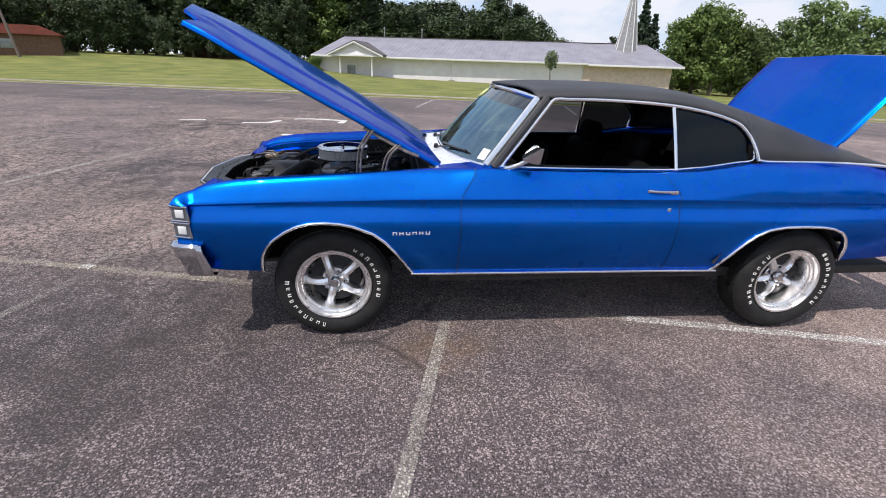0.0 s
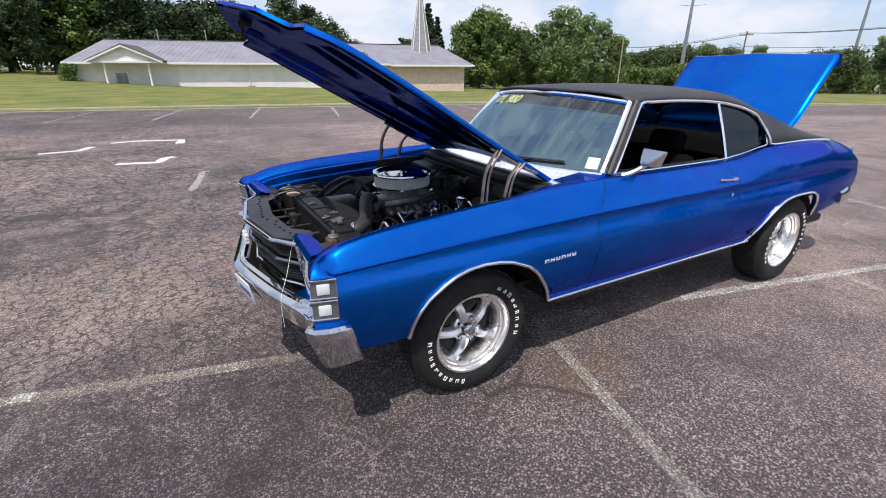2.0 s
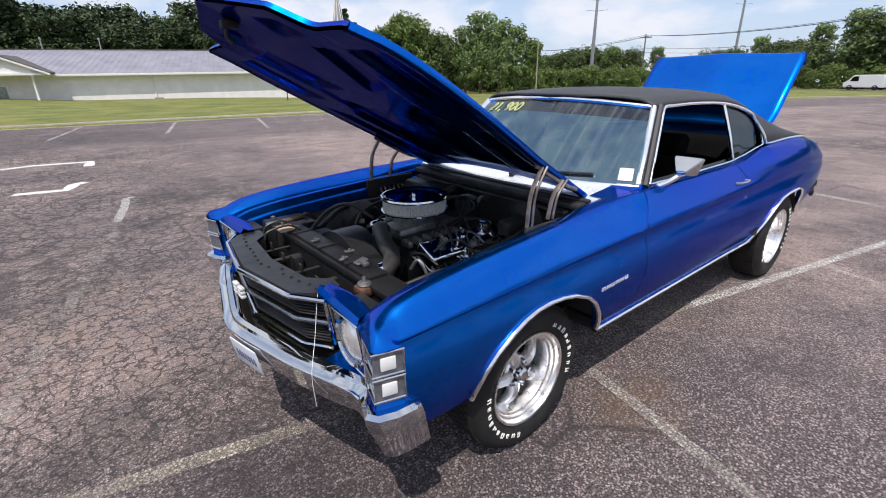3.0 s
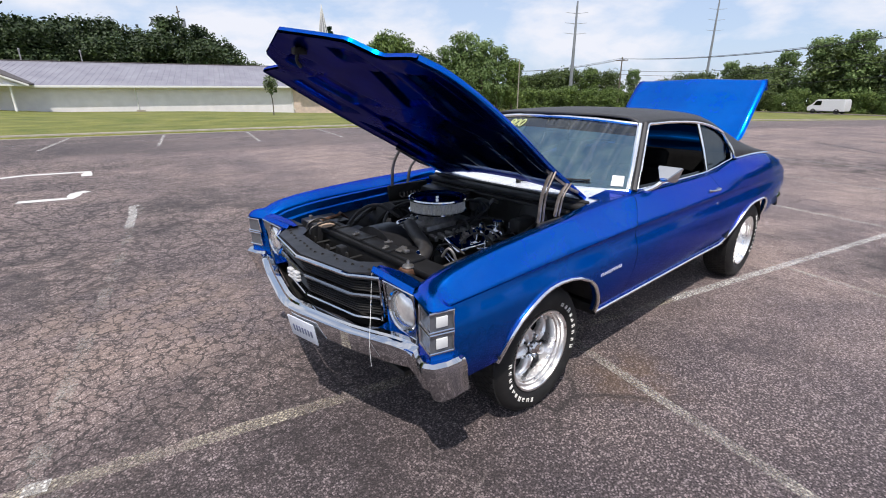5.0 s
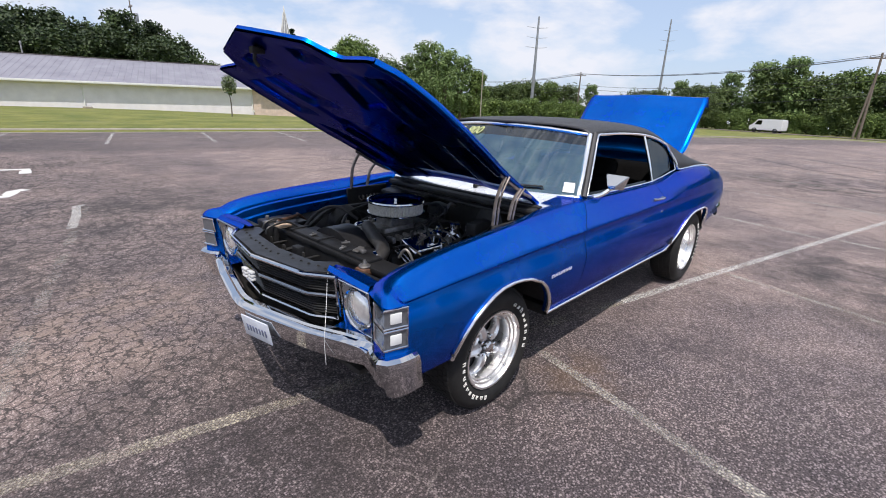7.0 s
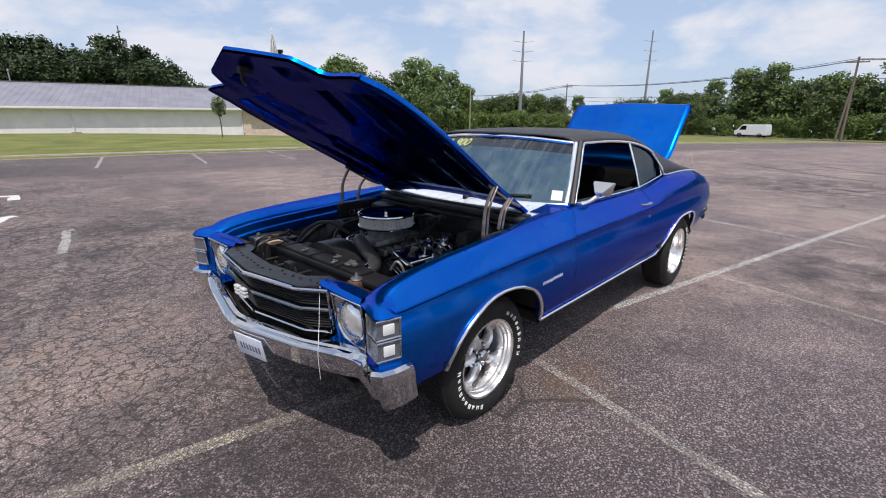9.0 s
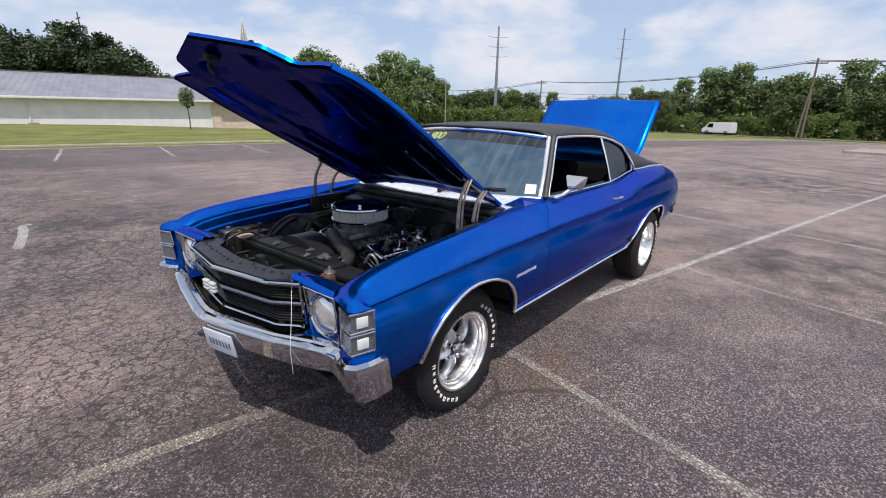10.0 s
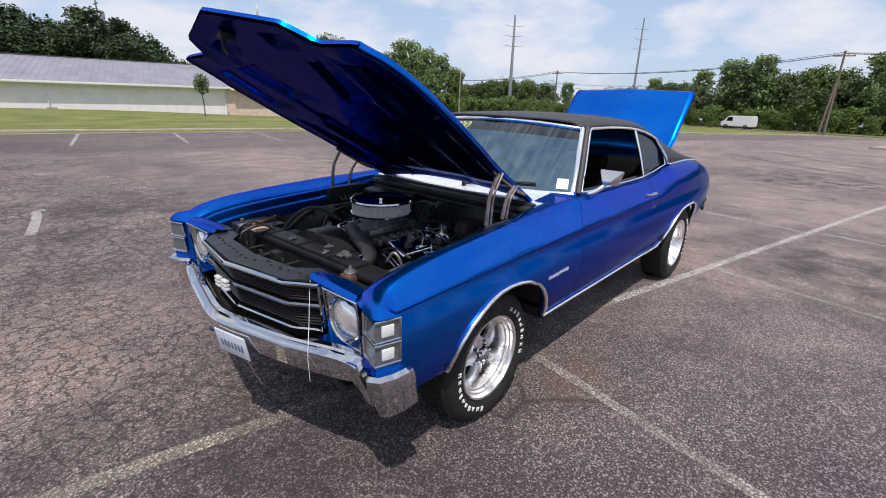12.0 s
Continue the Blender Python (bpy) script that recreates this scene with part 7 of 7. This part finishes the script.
# long tree row beyond the road
for az in np.arange(64.5, 108, 1.75):
    h = float(np.interp(az, (64, 70, 74, 80, 88, 108), (0.58, 0.78, 0.92, 1.06, 1.05, 1.1)))
    plant(R.choice(["round", "wide", "wide", "airy"]), az + R.uniform(-0.6, 0.6), R.uniform(104, 112), h * R.uniform(0.88, 1.08), wide=1.1)
for az in np.arange(62, 108, 1.6):
    plant(R.choice(["bush", "bush", "wide"]), az, R.uniform(99, 103), R.uniform(0.6, 0.95), wide=1.15)
for az in np.arange(30, 62, 2.2):
    plant("bush", az, R.uniform(90, 96), R.uniform(0.8, 1.1), wide=1.2)
# woods closing the view behind the camera
for az in np.arange(110, 314, 7.0):
    plant(R.choice(["round", "wide", "tall"]), az, R.uniform(85, 100), R.uniform(0.9, 1.2), wide=1.4)

# far woods that close the gaps between the trees
verts, faces = [], []
rw_ = random.Random(77)
for _ in range(26000):
    az = rw_.uniform(-50, 112)
    top = float(np.interp(az, (-50, 8, 14, 18, 22, 30, 50, 62, 72, 84, 112), (9.0, 9.0, 7.0, 4.5, 1.8, 3.0, 2.0, 1.6, 4.5, 6.5, 6.5)))
    x, y = from_eye(az, rw_.uniform(118, 124))
    z = ground_z(x, y) - 0.5 + (top + 3.0) * rw_.random() ** 0.8 * (0.85 + 0.3 * noise.noise(Vector((az * 0.7, 0, 0))))
    s = rw_.uniform(0.35, 0.75)
    d = Vector((rw_.gauss(0, 1), rw_.gauss(0, 1), rw_.gauss(0, 1))).normalized()
    u = d.orthogonal().normalized() * s
    v = d.cross(u)
    p = Vector((x, y, z))
    i = len(verts)
    verts += [p - u, p + v * 0.7, p + u, p - v * 0.7]
    faces.append((i, i + 1, i + 2, i + 3))
fw_ = obj("far_woods", verts, faces, LEAF_D, None, smooth=False)
tagged(fw_, "dark green distant woodland foliage", "woodland", kind="stuff")

# a young tree on the lawn before the church
yt = empty("tree", Matrix.Translation((11.9, 31.4, ground_z(11.9, 31.4))))
bm = bmesh.new()
tube(bm, [(0, 0, -0.2), (0.03, 0, 0.8), (-0.02, 0.03, 1.6), (0.04, 0, 2.3)], (0.045, 0.018), n=7, per=3)
for a in (0.3, 1.9, 3.3, 4.9):
    tube(bm, [(0, 0, 1.5), (0.2 * math.cos(a), 0.2 * math.sin(a), 1.85), (0.36 * math.cos(a), 0.36 * math.sin(a), 2.25)], (0.016, 0.006), n=5, per=2)
part("trunk", bm, BARK, yt, "thin pale trunk")
verts, faces = [], []
ry = random.Random(9)
for _ in range(700):
    d = Vector((ry.gauss(0, 1), ry.gauss(0, 1), ry.gauss(0, 1))).normalized() * ry.random() ** 0.4
    p = Vector((d.x * 0.50, d.y * 0.50, 2.08 + d.z * 0.68))
    p += Vector((0.12, 0.1, 0)) * noise.noise(p * 3)
    u = Vector((ry.gauss(0, 1), ry.gauss(0, 1), ry.gauss(0, 1))).normalized()
    v = u.orthogonal().normalized()
    s = ry.uniform(0.05, 0.1)
    i = len(verts)
    verts += [p - u * s, p + v * s * 0.6, p + u * s, p - v * s * 0.6]
    faces.append((i, i + 1, i + 2, i + 3))
obj("crown", verts, faces, LEAF_B, yt, smooth=False)
tagged(yt, "small young tree with a thin trunk on the lawn", "tree")

# low plants against the church wall
for sx, sz in ((-2.6, 1.0),):
    p = church.matrix_basis @ Vector((sx, -0.9, 0))
    ob = copy_thing(kinds["bush"], Matrix())
    ob.matrix_basis = Matrix.Translation((p.x, p.y, ground_z(p.x, p.y) - 0.1)) @ Matrix.Diagonal((0.45 * sz, 0.45 * sz, 0.36 * sz, 1))
    tagged(ob, "low green shrub against the white wall", "shrub")


bm = bmesh.new()
p = church.matrix_basis @ Vector((13.6, -0.8, 0))
box(bm, (p.x - 0.35, p.y - 0.3, ground_z(p.x, p.y) - 0.1), (p.x + 0.35, p.y + 0.3, ground_z(p.x, p.y) + 0.16), 0.05)
tagged(part("splash_block", bm, CONCRETE, None), "small concrete splash block under the downspout", "splash block")


# ---- poles and wires ----
def utility_pole(x, y, h, lean=(0, 0), arms=1, r=0.16, mat=None, label="weathered wooden utility pole with crossarm", turn=0.0):
    z0 = ground_z(x, y)
    p = tagged(empty("utility_pole", Matrix.Translation((x, y, z0)) @ Euler((0, 0, turn)).to_matrix().to_4x4()), label, "pole")
    top = Vector((lean[0], lean[1], h))
    bm = bmesh.new()
    tube(bm, [Vector((0, 0, -0.5)), top * 0.5, top], (r, r * 0.65), n=10, per=2)
    part("post", bm, mat or POLEWOOD, p)
    for k in range(arms):
        bm = bmesh.new()
        c = top * (1 - 0.06 - 0.1 * k)
        box(bm, (c.x - 0.07, c.y - 1.1, c.z - 0.07), (c.x + 0.07, c.y + 1.1, c.z + 0.07), 0.01)
        arm = part("crossarm", bm, mat or POLEWOOD, p)
        for o in (-1.0, -0.4, 0.4, 1.0):
            bm = bmesh.new()
            lathe(bm, [(0, 0), (0.05, 0), (0.07, 0.06), (0.04, 0.14), (0, 0.15)], Matrix.Translation((c.x, c.y + o, c.z + 0.07)), 8)
            part("insulator", bm, STEEL, arm)
    return p


turn_v = math.atan2(-0.2416, 0.9704)
px, py = from_eye(87.5, 78)
p_right = utility_pole(px, py, 10.0, (0.0, 0.12), 1, 0.17, turn=0.2)
bm = bmesh.new()
tube(bm, [(-0.2, 0.62, -0.4), (0.0, 0.16, 6.6)], (0.13, 0.10), n=8, per=1)
part("brace_pole", bm, POLEWOOD, p_right, "leaning wooden brace pole")
wire_ends = []
for v_off in (-46, 46, 92):
    x, y = px - UY * v_off, py + UX * v_off
    utility_pole(x, y, 10.0, (0, 0.1), 1, 0.16, turn=0.2)
    wire_ends.append((x, y))
line_pts = [wire_ends[0], (px, py + 0.1), wire_ends[1], wire_ends[2]]
for dz, off in ((9.7, -1.0), (9.7, 0.4), (9.7, 1.0), (7.6, 0.15), (6.9, 0.15), (5.2, 0.15)):
    bm = bmesh.new()
    for (x0, y0), (x1, y1) in zip(line_pts, line_pts[1:]):
        a = Vector((x0 + off * UX, y0 + off * UY, ground_z(x0, y0) + dz))
        b = Vector((x1 + off * UX, y1 + off * UY, ground_z(x1, y1) + dz))
        tube(bm, [a.lerp(b, k / 10) - Vector((0, 0, 1.1 * (1 - (k / 5 - 1) ** 2))) for k in range(11)], 0.028, n=5, per=1)
    tagged(part("overhead_wire", bm, WIRE, None), "thin dark overhead wire between wooden poles", "wire", group="overhead wires")
# pole with transformer behind the church, and the leaning one on the far lawn
x, y = from_eye(14.5, 105)
tp = utility_pole(x, y, 17.0, (-0.5, 0), 1, 0.15, label="wooden utility pole with a grey transformer")
bm = bmesh.new()
lathe(bm, [(0, 0), (0.24, 0), (0.26, 0.1), (0.26, 0.75), (0.2, 0.85), (0, 0.87)], Matrix.Translation((0.1, -0.40, 13.6)) @ Matrix.Diagonal((1.4, 1.4, 1.6, 1)), 16)
part("transformer", bm, STEEL, tp, "grey transformer can")
x, y = from_eye(-34.3, 66, EYE0)
utility_pole(x, y, 9.0, (-1.6, 0.2), 0, 0.15, label="leaning wooden pole on the lawn")


def steel_pole(az, d, h):
    x, y = from_eye(az, d)
    p = tagged(empty("transmission_pole", Matrix.Translation((x, y, ground_z(x, y)))), "tall grey steel transmission pole with short arms", "pole")
    bm = bmesh.new()
    tube(bm, [(0, 0, -0.5), (0, 0, h / 2), (0, 0, h)], (0.42, 0.16), n=12, per=2)
    part("post", bm, STEEL, p)
    for k in (0.90, 0.81, 0.72):
        for s in (-1, 1):
            bm = bmesh.new()
            tube(bm, [(0, 0, h * k - 0.1), (0.9 * s, -0.7 * s, h * k), (1.7 * s, -1.35 * s, h * k + 0.12)], (0.05, 0.03), n=6, per=2)
            part("arm", bm, STEEL, p)
    return p


steel_pole(56.4, 100, 19.8)
steel_pole(70.0, 142, 26.5)
# a lamp post before the trees
x, y = from_eye(50.5, 72)
lp = tagged(empty("street_lamp", Matrix.Translation((x, y, ground_z(x, y)))), "thin pale street lamp with one arm", "street lamp")
bm = bmesh.new()
tube(bm, [(0, 0, -0.3), (0, 0, 4), (0, 0, 7.3)], (0.10, 0.07), n=8, per=2)
part("post", bm, CONCRETE, lp)
bm = bmesh.new()
tube(bm, [(0, 0, 7.2), (-0.5, 0.3, 7.4), (-1.0, 0.6, 7.4)], 0.05, n=6, per=3)
part("arm", bm, STEEL, lp)
bm = bmesh.new()
box(bm, (-1.6, 0.45, 7.32), (-0.9, 0.75, 7.46), 0.05)
part("lamp_head", bm, STEEL, lp, "flat grey lamp head")

# ---- van on the road ----
vx, vy = from_eye(80.5, 89)
van = tagged(empty("van", Matrix.Translation((vx, vy, ground_z(vx, vy) + 0.06)) @ Euler((0, 0, math.atan2(UX, -UY) + 0.0)).to_matrix().to_4x4()), "white panel van on the road beyond the verge", "van")
bm = bmesh.new()
prism(bm, [(-2.3, 0.35), (2.25, 0.35), (2.35, 0.95), (1.75, 1.15), (1.25, 1.95), (-2.2, 2.0), (-2.35, 1.0)], -0.95, 0.95, Matrix(((1, 0, 0, 0), (0, 0, -1, 0), (0, 1, 0, 0), (0, 0, 0, 1))))
bmesh.ops.bevel(bm, geom=list(bm.edges), offset=0.08, segments=2, affect="EDGES")
part("body", bm, VANWHITE, van, "white van body")
for s in (-1, 1):
    bm = bmesh.new()
    prism(bm, [(0.55, 1.15), (1.55, 1.15), (1.2, 1.75), (0.55, 1.78)], s * 0.955, s * 0.965, Matrix(((1, 0, 0, 0), (0, 0, -1, 0), (0, 1, 0, 0), (0, 0, 0, 1))))
    part("side_window", bm, TINT, van, "dark side window")
    for wx in (-1.45, 1.45):
        bm = bmesh.new()
        lathe(bm, [(0.0, -0.1), (0.33, -0.1), (0.34, -0.08), (0.34, 0.08), (0.33, 0.1), (0.2, 0.1), (0.18, 0.06), (0, 0.06)], Matrix.Translation((wx, s * 0.86, 0.33)) @ Euler((radians(-90 * s), 0, 0)).to_matrix().to_4x4(), 20)
        part("wheel", bm, RUBBER, van)
